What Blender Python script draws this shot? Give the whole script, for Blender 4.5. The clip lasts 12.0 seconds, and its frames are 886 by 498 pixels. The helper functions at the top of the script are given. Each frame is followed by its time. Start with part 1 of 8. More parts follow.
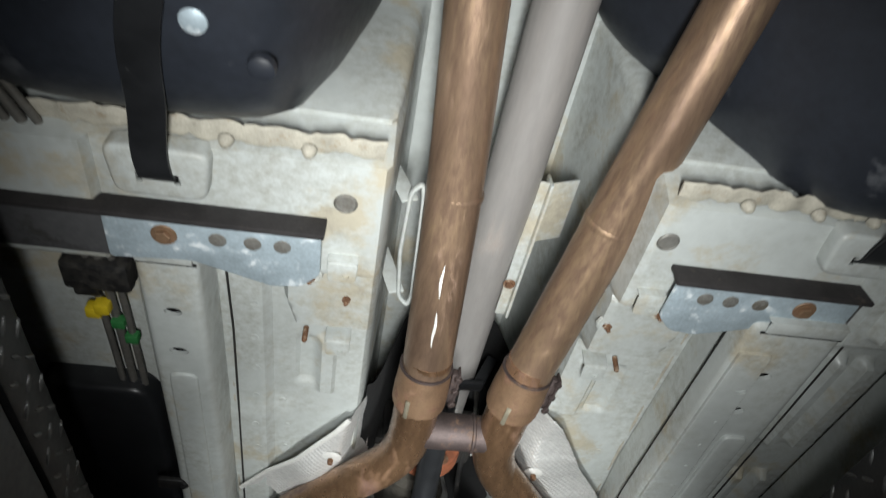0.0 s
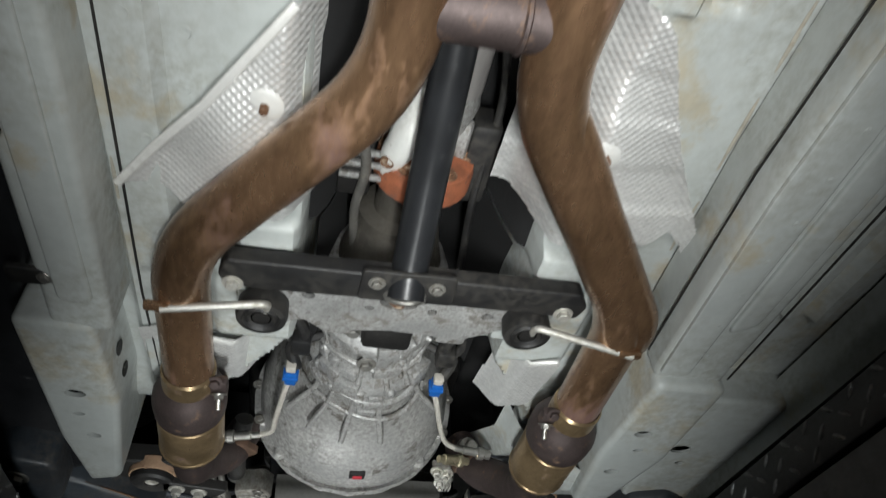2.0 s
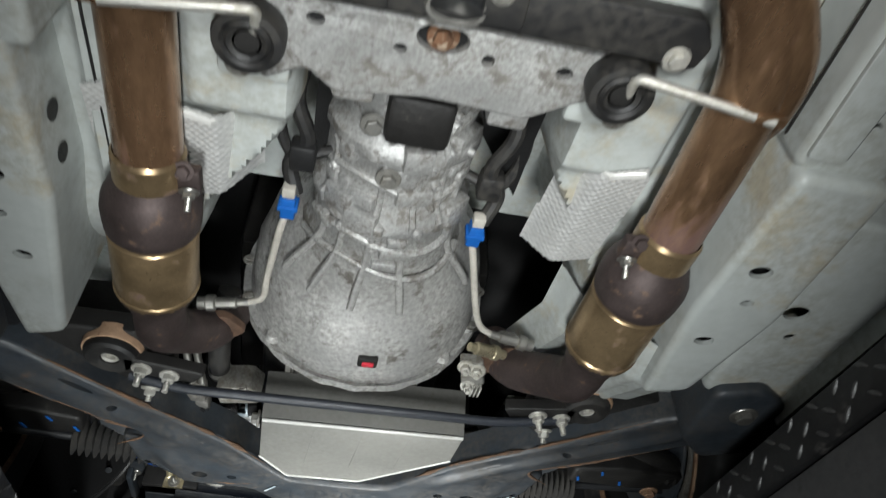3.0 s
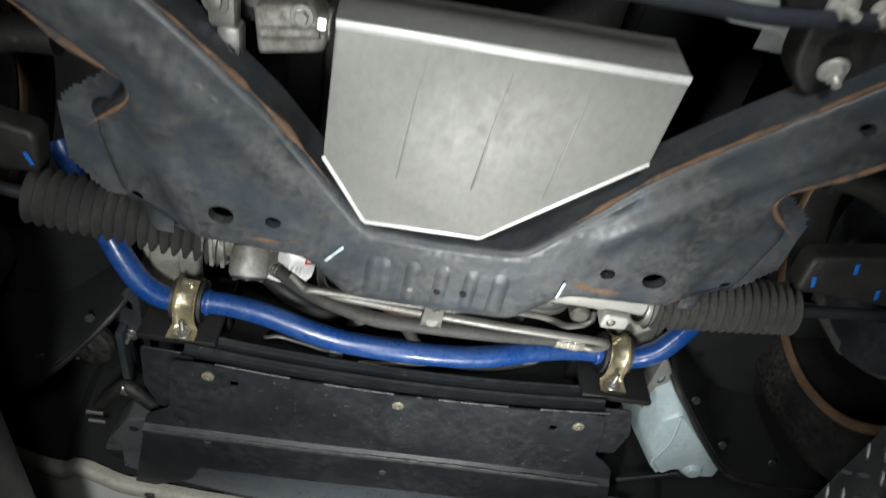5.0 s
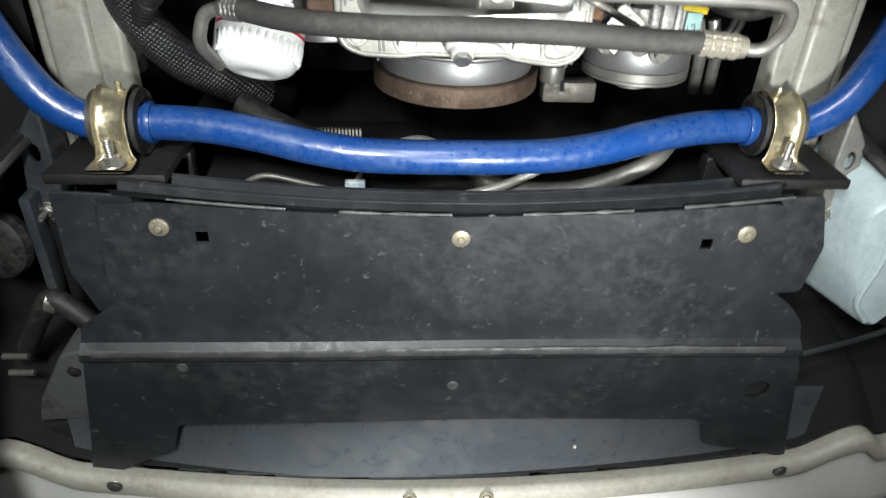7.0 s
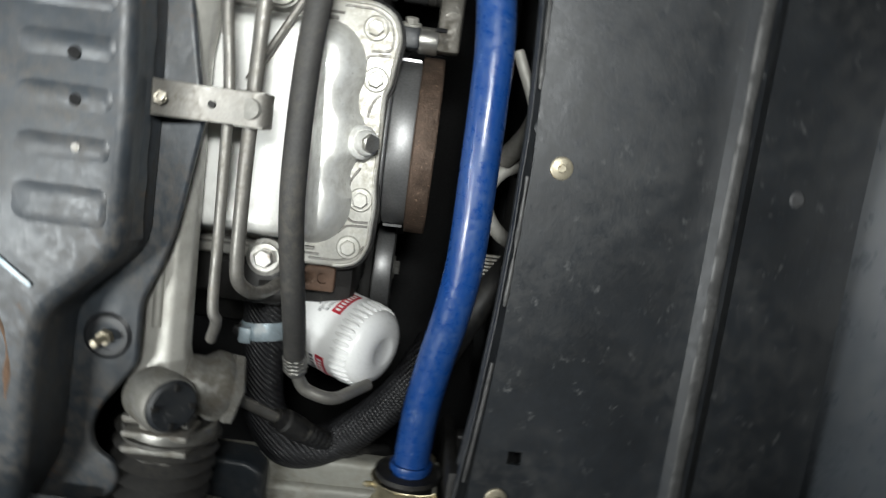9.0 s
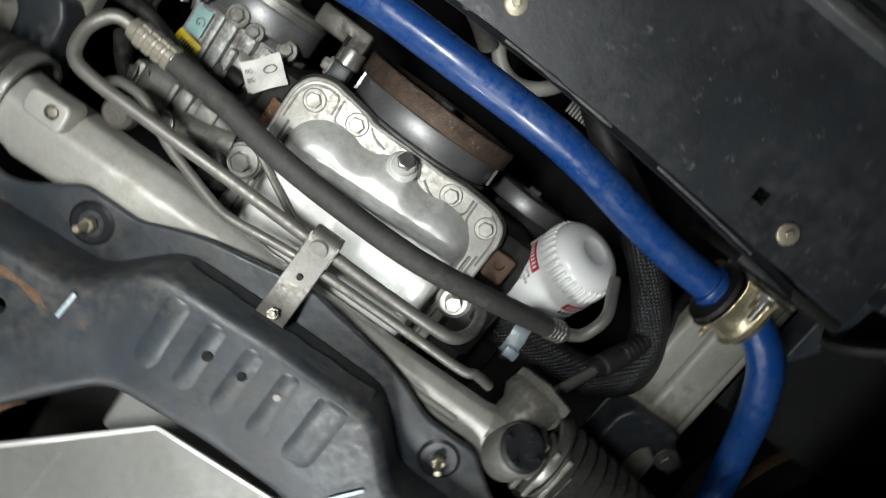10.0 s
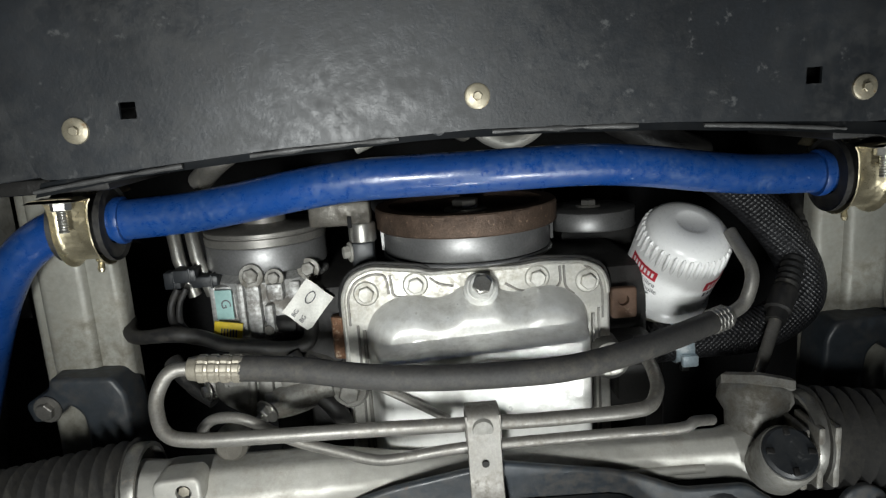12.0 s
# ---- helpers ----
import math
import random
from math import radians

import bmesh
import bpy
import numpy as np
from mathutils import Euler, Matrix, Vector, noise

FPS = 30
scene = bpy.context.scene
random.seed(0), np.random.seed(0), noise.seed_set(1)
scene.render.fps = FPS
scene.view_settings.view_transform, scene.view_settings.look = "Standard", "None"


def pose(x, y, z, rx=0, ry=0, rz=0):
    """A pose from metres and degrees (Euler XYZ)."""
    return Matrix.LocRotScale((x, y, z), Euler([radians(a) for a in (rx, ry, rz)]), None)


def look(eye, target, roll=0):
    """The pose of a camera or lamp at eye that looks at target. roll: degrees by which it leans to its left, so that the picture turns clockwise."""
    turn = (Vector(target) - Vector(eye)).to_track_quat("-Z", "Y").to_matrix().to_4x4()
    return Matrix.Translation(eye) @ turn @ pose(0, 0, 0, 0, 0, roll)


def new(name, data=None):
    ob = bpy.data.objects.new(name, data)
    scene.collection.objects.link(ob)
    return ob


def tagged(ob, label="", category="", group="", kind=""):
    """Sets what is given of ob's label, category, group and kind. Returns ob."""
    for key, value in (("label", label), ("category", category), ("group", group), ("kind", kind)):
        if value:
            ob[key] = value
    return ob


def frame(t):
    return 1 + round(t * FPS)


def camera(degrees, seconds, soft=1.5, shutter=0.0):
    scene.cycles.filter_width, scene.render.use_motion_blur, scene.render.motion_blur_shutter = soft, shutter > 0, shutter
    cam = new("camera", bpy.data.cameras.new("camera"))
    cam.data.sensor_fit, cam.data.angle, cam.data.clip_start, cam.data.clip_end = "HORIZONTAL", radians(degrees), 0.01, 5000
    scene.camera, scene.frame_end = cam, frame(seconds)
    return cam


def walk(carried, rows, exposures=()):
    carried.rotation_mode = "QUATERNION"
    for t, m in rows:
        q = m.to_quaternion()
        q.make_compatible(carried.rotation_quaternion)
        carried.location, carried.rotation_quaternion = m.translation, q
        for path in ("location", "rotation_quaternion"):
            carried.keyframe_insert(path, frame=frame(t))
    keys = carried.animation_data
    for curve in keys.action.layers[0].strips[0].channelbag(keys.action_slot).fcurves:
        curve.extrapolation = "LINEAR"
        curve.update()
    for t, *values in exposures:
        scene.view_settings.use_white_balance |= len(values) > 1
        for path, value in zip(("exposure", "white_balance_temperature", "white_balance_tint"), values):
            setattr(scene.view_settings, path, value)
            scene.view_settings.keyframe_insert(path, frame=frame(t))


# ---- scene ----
from mathutils import geometry

cam = camera(66.1, 12.0, 1.3, 0.35)

PATH = [
    (0, (-0.139, 1.048, 1.23), (0.077, 2.411, 2.678), -0.1),
    (0.5, (-0.135, 1.184, 1.242), (0.135, 2.584, 2.645), -1.1),
    (1, (-0.111, 1.335, 1.254), (0.185, 2.765, 2.619), -1.9),
    (1.5, (-0.096, 1.48, 1.266), (0.229, 2.914, 2.622), -2.3),
    (2, (-0.09, 1.641, 1.267), (0.236, 3.089, 2.607), -1.9),
    (2.5, (-0.08, 1.814, 1.256), (0.242, 3.263, 2.596), -1.1),
    (2.7, (-0.071, 1.88, 1.253), (0.251, 3.329, 2.593), -0.5),
    (4.3, (-0.058, 2.465, 1.203), (0.171, 3.771, 2.7), 2.5),
    (4.5, (-0.06, 2.534, 1.198), (0.16, 3.831, 2.704), 2.3),
    (5, (-0.078, 2.706, 1.2), (0.129, 3.997, 2.714), 1.8),
    (5.5, (-0.076, 2.874, 1.214), (0.129, 4.157, 2.735), 0.7),
    (6, (-0.084, 3.001, 1.23), (0.1, 4.246, 2.784), -0.5),
    (6.5, (-0.081, 3.12, 1.252), (0.073, 4.299, 2.86), -1.5),
    (6.7, (-0.076, 3.172, 1.26), (0.085, 4.3, 2.904), -3.4),
    (8.3, (0.013, 3.381, 1.284), (-0.086, 3.936, 3.203), -30.3),
    (8.5, (-0.003, 3.401, 1.286), (-0.14, 3.78, 3.245), -30.8),
    (9, (0.005, 3.474, 1.291), (-0.291, 3.577, 3.266), -11.7),
    (9.5, (0.009, 3.507, 1.287), (-0.283, 3.31, 3.256), 8.0),
    (10, (-0.008, 3.522, 1.284), (-0.224, 3.09, 3.225), 9.9),
    (10.5, (-0.023, 3.531, 1.294), (-0.094, 3.034, 3.23), 3.8),
    (11, (0.009, 3.553, 1.307), (-0.029, 3.081, 3.251), -4.2),
    (11.5, (0.041, 3.583, 1.323), (-0.021, 3.164, 3.277), -12.3),
    (12, (0.049, 3.586, 1.335), (-0.014, 3.17, 3.29), -12.6),
]
EXPOSURES = [(0, -0.2), (0.5, -0.42), (1, -0.38), (2.0, -0.26), (2.5, -0.03), (4.3, -0.1), (5, -0.1), (5.5, 0.02), (6, 0.28), (6.7, 0.48), (8.3, -0.15), (9, -0.38), (10, -0.65), (10.5, -0.82), (11, -0.72), (11.5, -0.64), (12, -0.6)]
walk(cam, [(t, look(eye, target, roll)) for t, eye, target, roll in PATH], EXPOSURES)

# ---- light ----
world = bpy.data.worlds.new("garage_air")
world.use_nodes = True
scene.world = world
world.node_tree.nodes["Background"].inputs["Color"].default_value = (0.85, 0.92, 1.0, 1)
world.node_tree.nodes["Background"].inputs["Strength"].default_value = 0.006


def area_lamp(name, eye, target, sx, sy, watts, color=(1, 1, 1), spread=92):
    data = bpy.data.lights.new(name, "AREA")
    data.shape, data.size, data.size_y, data.energy, data.color = "RECTANGLE", sx, sy, watts, color
    data.spread = radians(spread)
    ob = new(name, data)
    ob.matrix_world = look(eye, target)
    return ob


# unseen lights added between the runways, standing in for a torch carried with the camera
area_lamp("work_lamp_rear", (-0.13, 1.05, 1.04), (-0.02, 1.55, 1.8), 0.06, 0.2, 2.75, (0.98, 1.0, 0.99), 66)
area_lamp("work_lamp_middle", (-0.04, 1.62, 1.03), (0.02, 2.12, 1.8), 0.06, 0.2, 1.35, (0.97, 1.0, 0.99), 58)
area_lamp("work_lamp_gearbox", (-0.05, 2.16, 1.02), (0.03, 2.78, 1.8), 0.06, 0.2, 2.35, (0.96, 1.0, 1.0), 84)
area_lamp("work_lamp_front", (-0.23, 2.93, 1.04), (-0.12, 3.78, 1.9), 0.06, 0.2, 5.0, (0.96, 1.0, 0.99), 128)
area_lamp("work_lamp_nose", (0.16, 3.48, 1.04), (0.13, 3.38, 1.9), 0.06, 0.14, 2.2, (0.97, 1.0, 0.98), 74)
# added only to brighten the bumper
area_lamp("work_lamp_bumper", (0.0, 4.05, 1.04), (0.0, 4.27, 1.84), 0.2, 0.06, 2.8, (0.97, 1.0, 0.99), 66)


# ---- materials ----
def mat(name, base, rough=0.5, metal=0.0, vary=0.25, scale=12.0, spot=None, spot_amount=0.0, spot_scale=20.0,
        bump=0.15, bump_scale=150.0, grain=0.08, stretch=(1, 1, 1), coat=0.0,
        dust=None, dust_amount=0.0, dust_scale=4.0, wave=0.0, wave_scale=14.0):
    m = bpy.data.materials.new(name)
    m.use_nodes = True
    nt = m.node_tree
    n, l = nt.nodes, nt.links
    bsdf = n["Principled BSDF"]
    tc = n.new("ShaderNodeTexCoord")
    mp = n.new("ShaderNodeMapping")
    mp.inputs["Scale"].default_value = stretch
    l.new(tc.outputs["Object"], mp.inputs["Vector"])

    def noise_tex(s, detail=6.0, roughness=0.6):
        t = n.new("ShaderNodeTexNoise")
        t.inputs["Scale"].default_value = s
        t.inputs["Detail"].default_value = detail
        t.inputs["Roughness"].default_value = roughness
        l.new(mp.outputs["Vector"], t.inputs["Vector"])
        return t

    def mix(kind, fac, a, b):
        x = n.new("ShaderNodeMix")
        x.data_type, x.blend_type = "RGBA", kind
        for sock, v in ((x.inputs[0], fac), (x.inputs[6], a), (x.inputs[7], b)):
            if hasattr(v, "is_linked"):
                l.new(v, sock)
            else:
                sock.default_value = v if not isinstance(v, tuple) else (*v, 1)
        return x.outputs[2]

    def ramp(fac, lo, hi):
        r = n.new("ShaderNodeMapRange")
        r.inputs["From Min"].default_value, r.inputs["From Max"].default_value = lo, hi
        l.new(fac, r.inputs["Value"])
        return r.outputs["Result"]

    big, fine = noise_tex(scale), noise_tex(scale * 14, 4.0)
    dark = tuple(c * (1 - vary) for c in base)
    light = tuple(min(1.0, c * (1 + vary * 0.6)) for c in base)
    col = mix("MIX", ramp(big.outputs["Fac"], 0.3, 0.7), dark, light)
    col = mix("MIX", ramp(fine.outputs["Fac"], 0.35, 0.75), col, mix("MULTIPLY", 1.0, col, tuple(1 - grain * 2.5 for _ in range(3))))
    rr = n.new("ShaderNodeMapRange")
    rr.inputs["To Min"].default_value, rr.inputs["To Max"].default_value = max(0.03, rough - 0.1), min(1, rough + 0.12)
    l.new(fine.outputs["Fac"], rr.inputs["Value"])
    rough_out = rr.outputs["Result"]
    if spot:
        st = noise_tex(spot_scale, 8.0, 0.7)
        edge = 0.68 - spot_amount * 0.36
        f = ramp(st.outputs["Fac"], edge, edge + 0.09)
        col = mix("MIX", f, col, spot)
        mr = n.new("ShaderNodeMix")
        l.new(f, mr.inputs[0])
        l.new(rough_out, mr.inputs[2])
        mr.inputs[3].default_value = max(rough, 0.75)
        rough_out = mr.outputs[0]
        if metal:
            mm = n.new("ShaderNodeMix")
            l.new(f, mm.inputs[0])
            mm.inputs[2].default_value, mm.inputs[3].default_value = metal, metal * 0.25
            l.new(mm.outputs[0], bsdf.inputs["Metallic"])
    if dust:
        # a film of road dust: broad clouds broken up by a finer noise
        broad, broken = noise_tex(dust_scale, 3.0, 0.5), noise_tex(dust_scale * 9, 7.0, 0.72)
        both = n.new("ShaderNodeMath")
        both.operation = "MULTIPLY"
        l.new(ramp(broad.outputs["Fac"], 0.36, 0.58), both.inputs[0])
        l.new(ramp(broken.outputs["Fac"], 0.40, 0.66), both.inputs[1])
        much = n.new("ShaderNodeMath")
        much.operation = "MULTIPLY"
        l.new(both.outputs[0], much.inputs[0])
        much.inputs[1].default_value = dust_amount
        col = mix("MIX", much.outputs[0], col, dust)
        md = n.new("ShaderNodeMix")
        l.new(much.outputs[0], md.inputs[0])
        l.new(rough_out, md.inputs[2])
        md.inputs[3].default_value = 0.85
        rough_out = md.outputs[0]
    l.new(col, bsdf.inputs["Base Color"])
    l.new(rough_out, bsdf.inputs["Roughness"])
    if not (spot and metal):
        bsdf.inputs["Metallic"].default_value = metal
    bsdf.inputs["Coat Weight"].default_value = coat
    bsdf.inputs["Coat Roughness"].default_value = 0.16
    bt = noise_tex(bump_scale, 5.0, 0.65)
    bp = n.new("ShaderNodeBump")
    bp.inputs["Strength"].default_value = bump
    bp.inputs["Distance"].default_value = 0.002
    l.new(bt.outputs["Fac"], bp.inputs["Height"])
    l.new(bp.outputs["Normal"], bsdf.inputs["Normal"])
    if wave:
        wt = noise_tex(wave_scale, 2.0, 0.5)
        wb = n.new("ShaderNodeBump")
        wb.inputs["Strength"].default_value = wave
        wb.inputs["Distance"].default_value = 0.01
        l.new(wt.outputs["Fac"], wb.inputs["Height"])
        l.new(wb.outputs["Normal"], bp.inputs["Normal"])
    return m


def embossed(m, size, depth, strength=0.8):
    """Adds a stamped diamond dimple relief of that size to a material."""
    nt = m.node_tree
    n, l = nt.nodes, nt.links
    tc = n.new("ShaderNodeTexCoord")
    mp = n.new("ShaderNodeMapping")
    mp.inputs["Rotation"].default_value = (0, 0, radians(45))
    mp.inputs["Scale"].default_value = (1 / size, 1 / size, 1 / size)
    l.new(tc.outputs["Object"], mp.inputs["Vector"])
    vo = n.new("ShaderNodeTexVoronoi")
    vo.inputs["Scale"].default_value = 1.0
    vo.inputs["Randomness"].default_value = 0.0
    vo.voronoi_dimensions = "2D"
    l.new(mp.outputs["Vector"], vo.inputs["Vector"])
    bp = n.new("ShaderNodeBump")
    bp.inputs["Strength"].default_value = strength
    bp.inputs["Distance"].default_value = depth
    l.new(vo.outputs["Distance"], bp.inputs["Height"])
    bsdf = n["Principled BSDF"]
    old = bsdf.inputs["Normal"].links[0].from_socket
    l.new(old, bp.inputs["Normal"])
    l.new(bp.outputs["Normal"], bsdf.inputs["Normal"])
    return m


M_BODY = mat("underbody_primer", (0.485, 0.515, 0.500), 0.31, 0, 0.12, 5, (0.42, 0.385, 0.30), 0.40, 7, 0.05, 60, 0.04, dust=(0.25, 0.235, 0.19), dust_amount=0.58, dust_scale=9, wave=0.22, wave_scale=16)
M_SEAL = mat("seam_sealer", (0.44, 0.415, 0.345), 0.7, 0, 0.25, 40, (0.30, 0.25, 0.18), 0.3, 60, 0.3, 70, 0.1)
M_PIPE = mat("weathered_exhaust_steel", (0.325, 0.215, 0.150), 0.34, 0.62, 0.42, 16, (0.20, 0.122, 0.112), 0.24, 34, 0.12, 240, 0.10, (1, 0.16, 1), 0.08, dust=(0.50, 0.36, 0.20), dust_amount=0.42, dust_scale=15, wave=0.08, wave_scale=30)
M_PIPE_HOT = mat("heat_browned_exhaust_steel", (0.360, 0.212, 0.122), 0.27, 0.74, 0.55, 10, (0.165, 0.092, 0.078), 0.34, 8, 0.05, 240, 0.14, (1, 0.35, 1), 0.40, dust=(0.54, 0.35, 0.17), dust_amount=0.17, dust_scale=14, wave=0.05, wave_scale=26)
M_CAT = mat("straw_tinted_converter_steel", (0.42, 0.30, 0.17), 0.30, 0.72, 0.40, 18, (0.16, 0.105, 0.08), 0.30, 30, 0.05, 200, wave=0.10, wave_scale=30)
M_CONE = mat("scaled_converter_cone", (0.10, 0.076, 0.072), 0.55, 0.6, 0.3, 25, (0.17, 0.105, 0.068), 0.3, 40, 0.2, 220)
M_CLAMP = mat("tan_band_clamp", (0.27, 0.165, 0.10), 0.50, 0.5, 0.30, 30, (0.17, 0.085, 0.055), 0.42, 34, 0.15, 200, dust=(0.31, 0.21, 0.125), dust_amount=0.6, dust_scale=22)
M_RUST = mat("rusted_iron", (0.20, 0.098, 0.05), 0.8, 0.1, 0.45, 60, (0.33, 0.26, 0.19), 0.42, 120, 0.6, 260, 0.2)
M_RUSTTAN = mat("tan_surface_rust", (0.42, 0.27, 0.17), 0.7, 0.1, 0.35, 40, (0.16, 0.085, 0.05), 0.30, 60, 0.3, 200)
M_RUSTRIM = mat("rust_speckled_rim", (0.125, 0.085, 0.062), 0.6, 0.5, 0.4, 70, (0.36, 0.24, 0.16), 0.22, 260, 0.5, 300, 0.2)
M_CAST = mat("dirty_cast_aluminium", (0.50, 0.50, 0.49), 0.48, 0.5, 0.35, 18, (0.12, 0.11, 0.10), 0.42, 34, 0.5, 170, 0.15, dust=(0.20, 0.185, 0.16), dust_amount=0.75, dust_scale=14)
M_CASTD = mat("dull_cast_aluminium", (0.27, 0.265, 0.245), 0.5, 0.5, 0.25, 14, (0.10, 0.09, 0.075), 0.32, 30, 0.3, 200, 0.1, dust=(0.14, 0.125, 0.10), dust_amount=1.0, dust_scale=10)
M_FLANGE = mat("etched_flange_steel", (0.58, 0.57, 0.53), 0.40, 0.55, 0.18, 25, (0.20, 0.17, 0.12), 0.12, 60, 0.15, 160, 0.08, dust=(0.36, 0.33, 0.26), dust_amount=0.8, dust_scale=20)
M_RACK = mat("pale_cast_aluminium", (0.45, 0.44, 0.405), 0.44, 0.35, 0.14, 10, (0.30, 0.28, 0.24), 0.12, 30, 0.15, 200, 0.06, dust=(0.24, 0.22, 0.18), dust_amount=0.55, dust_scale=8, wave=0.08, wave_scale=20)
M_DARKCAST = mat("dark_casting", (0.115, 0.107, 0.092), 0.36, 0.4, 0.35, 16, (0.04, 0.036, 0.03), 0.35, 30, 0.3, 180, 0.1, dust=(0.08, 0.07, 0.055), dust_amount=0.8, dust_scale=12)
M_CRIMP = mat("dull_plated_crimp", (0.36, 0.33, 0.27), 0.42, 0.5, 0.25, 40, (0.16, 0.14, 0.11), 0.25, 70, 0.1, 240)
M_RAIL = mat("dirty_rail_paint", (0.33, 0.325, 0.285), 0.36, 0.1, 0.25, 14, (0.15, 0.14, 0.11), 0.2, 26, 0.1, 120, 0.08, dust=(0.19, 0.175, 0.14), dust_amount=1.0, dust_scale=9, wave=0.25, wave_scale=18)
M_PAN = mat("bright_pan_steel", (0.84, 0.84, 0.81), 0.30, 0.25, 0.10, 9, (0.33, 0.30, 0.24), 0.08, 60, 0.06, 60, 0.03, dust=(0.40, 0.38, 0.33), dust_amount=0.5, dust_scale=9, wave=0.07, wave_scale=22)
M_SKID = mat("brushed_skid_aluminium", (0.265, 0.262, 0.245), 0.46, 0.35, 0.12, 9, (0.22, 0.205, 0.17), 0.16, 70, 0.05, 120, 0.06, (1, 0.7, 1), dust=(0.25, 0.24, 0.21), dust_amount=0.3, dust_scale=11)
M_BLACK = mat("black_frame_paint", (0.037, 0.045, 0.054), 0.38, 0.0, 0.50, 9, (0.125, 0.074, 0.044), 0.13, 30, 0.15, 130, 0.1, dust=(0.100, 0.086, 0.070), dust_amount=0.58, dust_scale=13, wave=0.14, wave_scale=26)
M_BLACKR = mat("rusty_edge_steel", (0.15, 0.085, 0.048), 0.8, 0.0, 0.5, 50, (0.030, 0.032, 0.034), 0.40, 30, 0.5, 200, 0.2)
M_BELT = mat("worn_pulley_metal", (0.30, 0.30, 0.30), 0.46, 0.75, 0.10, 30, (0.05, 0.045, 0.04), 0.04, 60, 0.02, 220)
M_GLOSSB = mat("satin_black_steel", (0.018, 0.019, 0.021), 0.34, 0.0, 0.3, 30, (0.06, 0.06, 0.06), 0.12, 60, 0.06, 200)
M_PLAST = mat("worn_black_plastic", (0.022, 0.025, 0.029), 0.40, 0.0, 0.40, 9, (0.070, 0.072, 0.073), 0.22, 90, 0.14, 240, 0.14, dust=(0.062, 0.062, 0.060), dust_amount=0.38, dust_scale=7, wave=0.10, wave_scale=12)
# black of the felt, and of sheets that stand in for unlit depth
M_DARK = mat("black_felt_and_shade", (0.006, 0.006, 0.0065), 0.9, 0.0, 0.35, 20, None, 0, 1, 0.4, 400, 0.2)
M_TANK = mat("black_tank_plastic", (0.024, 0.028, 0.037), 0.44, 0.0, 0.35, 7, (0.07, 0.075, 0.085), 0.14, 12, 0.08, 160, 0.1)
M_RUB = mat("black_rubber", (0.013, 0.013, 0.0135), 0.48, 0.0, 0.3, 40, (0.06, 0.057, 0.05), 0.16, 60, 0.2, 240, dust=(0.055, 0.05, 0.042), dust_amount=0.7, dust_scale=12)
M_HOSE = mat("grey_rubber_hose", (0.036, 0.035, 0.034), 0.66, 0.0, 0.2, 30, (0.07, 0.063, 0.053), 0.12, 70, 0.15, 300, dust=(0.085, 0.077, 0.063), dust_amount=0.6, dust_scale=18)
M_BLUE = mat("blue_powder_coat", (0.006, 0.046, 0.200), 0.26, 0.0, 0.12, 10, (0.20, 0.28, 0.45), 0.10, 70, 0.06, 300, 0.03, (1, 1, 1), 0.25, dust=(0.05, 0.10, 0.22), dust_amount=0.5, dust_scale=14, wave=0.10, wave_scale=60)
M_ZINC = mat("yellow_zinc_plate", (0.66, 0.585, 0.40), 0.28, 0.85, 0.25, 40, (0.30, 0.24, 0.14), 0.18, 60, 0.05, 200, dust=(0.26, 0.23, 0.17), dust_amount=0.5, dust_scale=30, wave=0.2, wave_scale=60)
M_STEEL = mat("grey_steel", (0.42, 0.41, 0.38), 0.36, 0.85, 0.25, 50, (0.22, 0.14, 0.08), 0.15, 90, 0.1, 250)
M_LINE = mat("grey_steel_tube", (0.24, 0.232, 0.215), 0.42, 0.6, 0.25, 40, (0.32, 0.29, 0.23), 0.18, 60, 0.1, 250, dust=(0.16, 0.145, 0.12), dust_amount=0.7, dust_scale=20)
M_GALV = mat("galvanised_plate", (0.47, 0.565, 0.62), 0.46, 0.35, 0.25, 22, (0.68, 0.73, 0.75), 0.36, 40, 0.06, 150)
M_ANGLE = mat("rusty_black_angle", (0.028, 0.025, 0.025), 0.75, 0.1, 0.5, 30, (0.07, 0.052, 0.042), 0.22, 50, 0.4, 160)
M_FOIL = embossed(mat("embossed_heat_shield", (0.80, 0.80, 0.78), 0.36, 0.40, 0.15, 10, (0.34, 0.30, 0.24), 0.06, 20, 0.05, 100), 0.0062, 0.0022)
M_FILTER = mat("white_filter_enamel", (0.80, 0.80, 0.79), 0.28, 0.0, 0.03, 20, (0.6, 0.58, 0.52), 0.04, 60, 0.02, 100, 0.01)
M_RED = mat("red_print", (0.55, 0.03, 0.05), 0.4, 0, 0.1)
M_INK = mat("grey_print", (0.10, 0.10, 0.11), 0.5, 0, 0.1)
M_LABEL = mat("white_label", (0.72, 0.71, 0.66), 0.5, 0, 0.12, 40, (0.4, 0.36, 0.28), 0.12, 70)
M_YEL = mat("yellow_tag", (0.70, 0.52, 0.02), 0.5, 0, 0.1)
M_GREEN = mat("green_tape", (0.03, 0.18, 0.05), 0.55, 0, 0.2)
M_TEAL = mat("teal_sticker", (0.30, 0.48, 0.46), 0.5, 0, 0.15)
M_PLUG = mat("blue_connector", (0.01, 0.11, 0.42), 0.4, 0, 0.1)
M_WIRE = mat("white_sheath", (0.55, 0.52, 0.46), 0.6, 0, 0.2, 60, None, 0, 1, 0.8, 500)
M_BRAID = embossed(mat("black_braided_sleeve", (0.022, 0.022, 0.024), 0.42, 0.0, 0.5, 90, None, 0, 1, 0.3, 300), 0.0036, 0.002, 1.0)
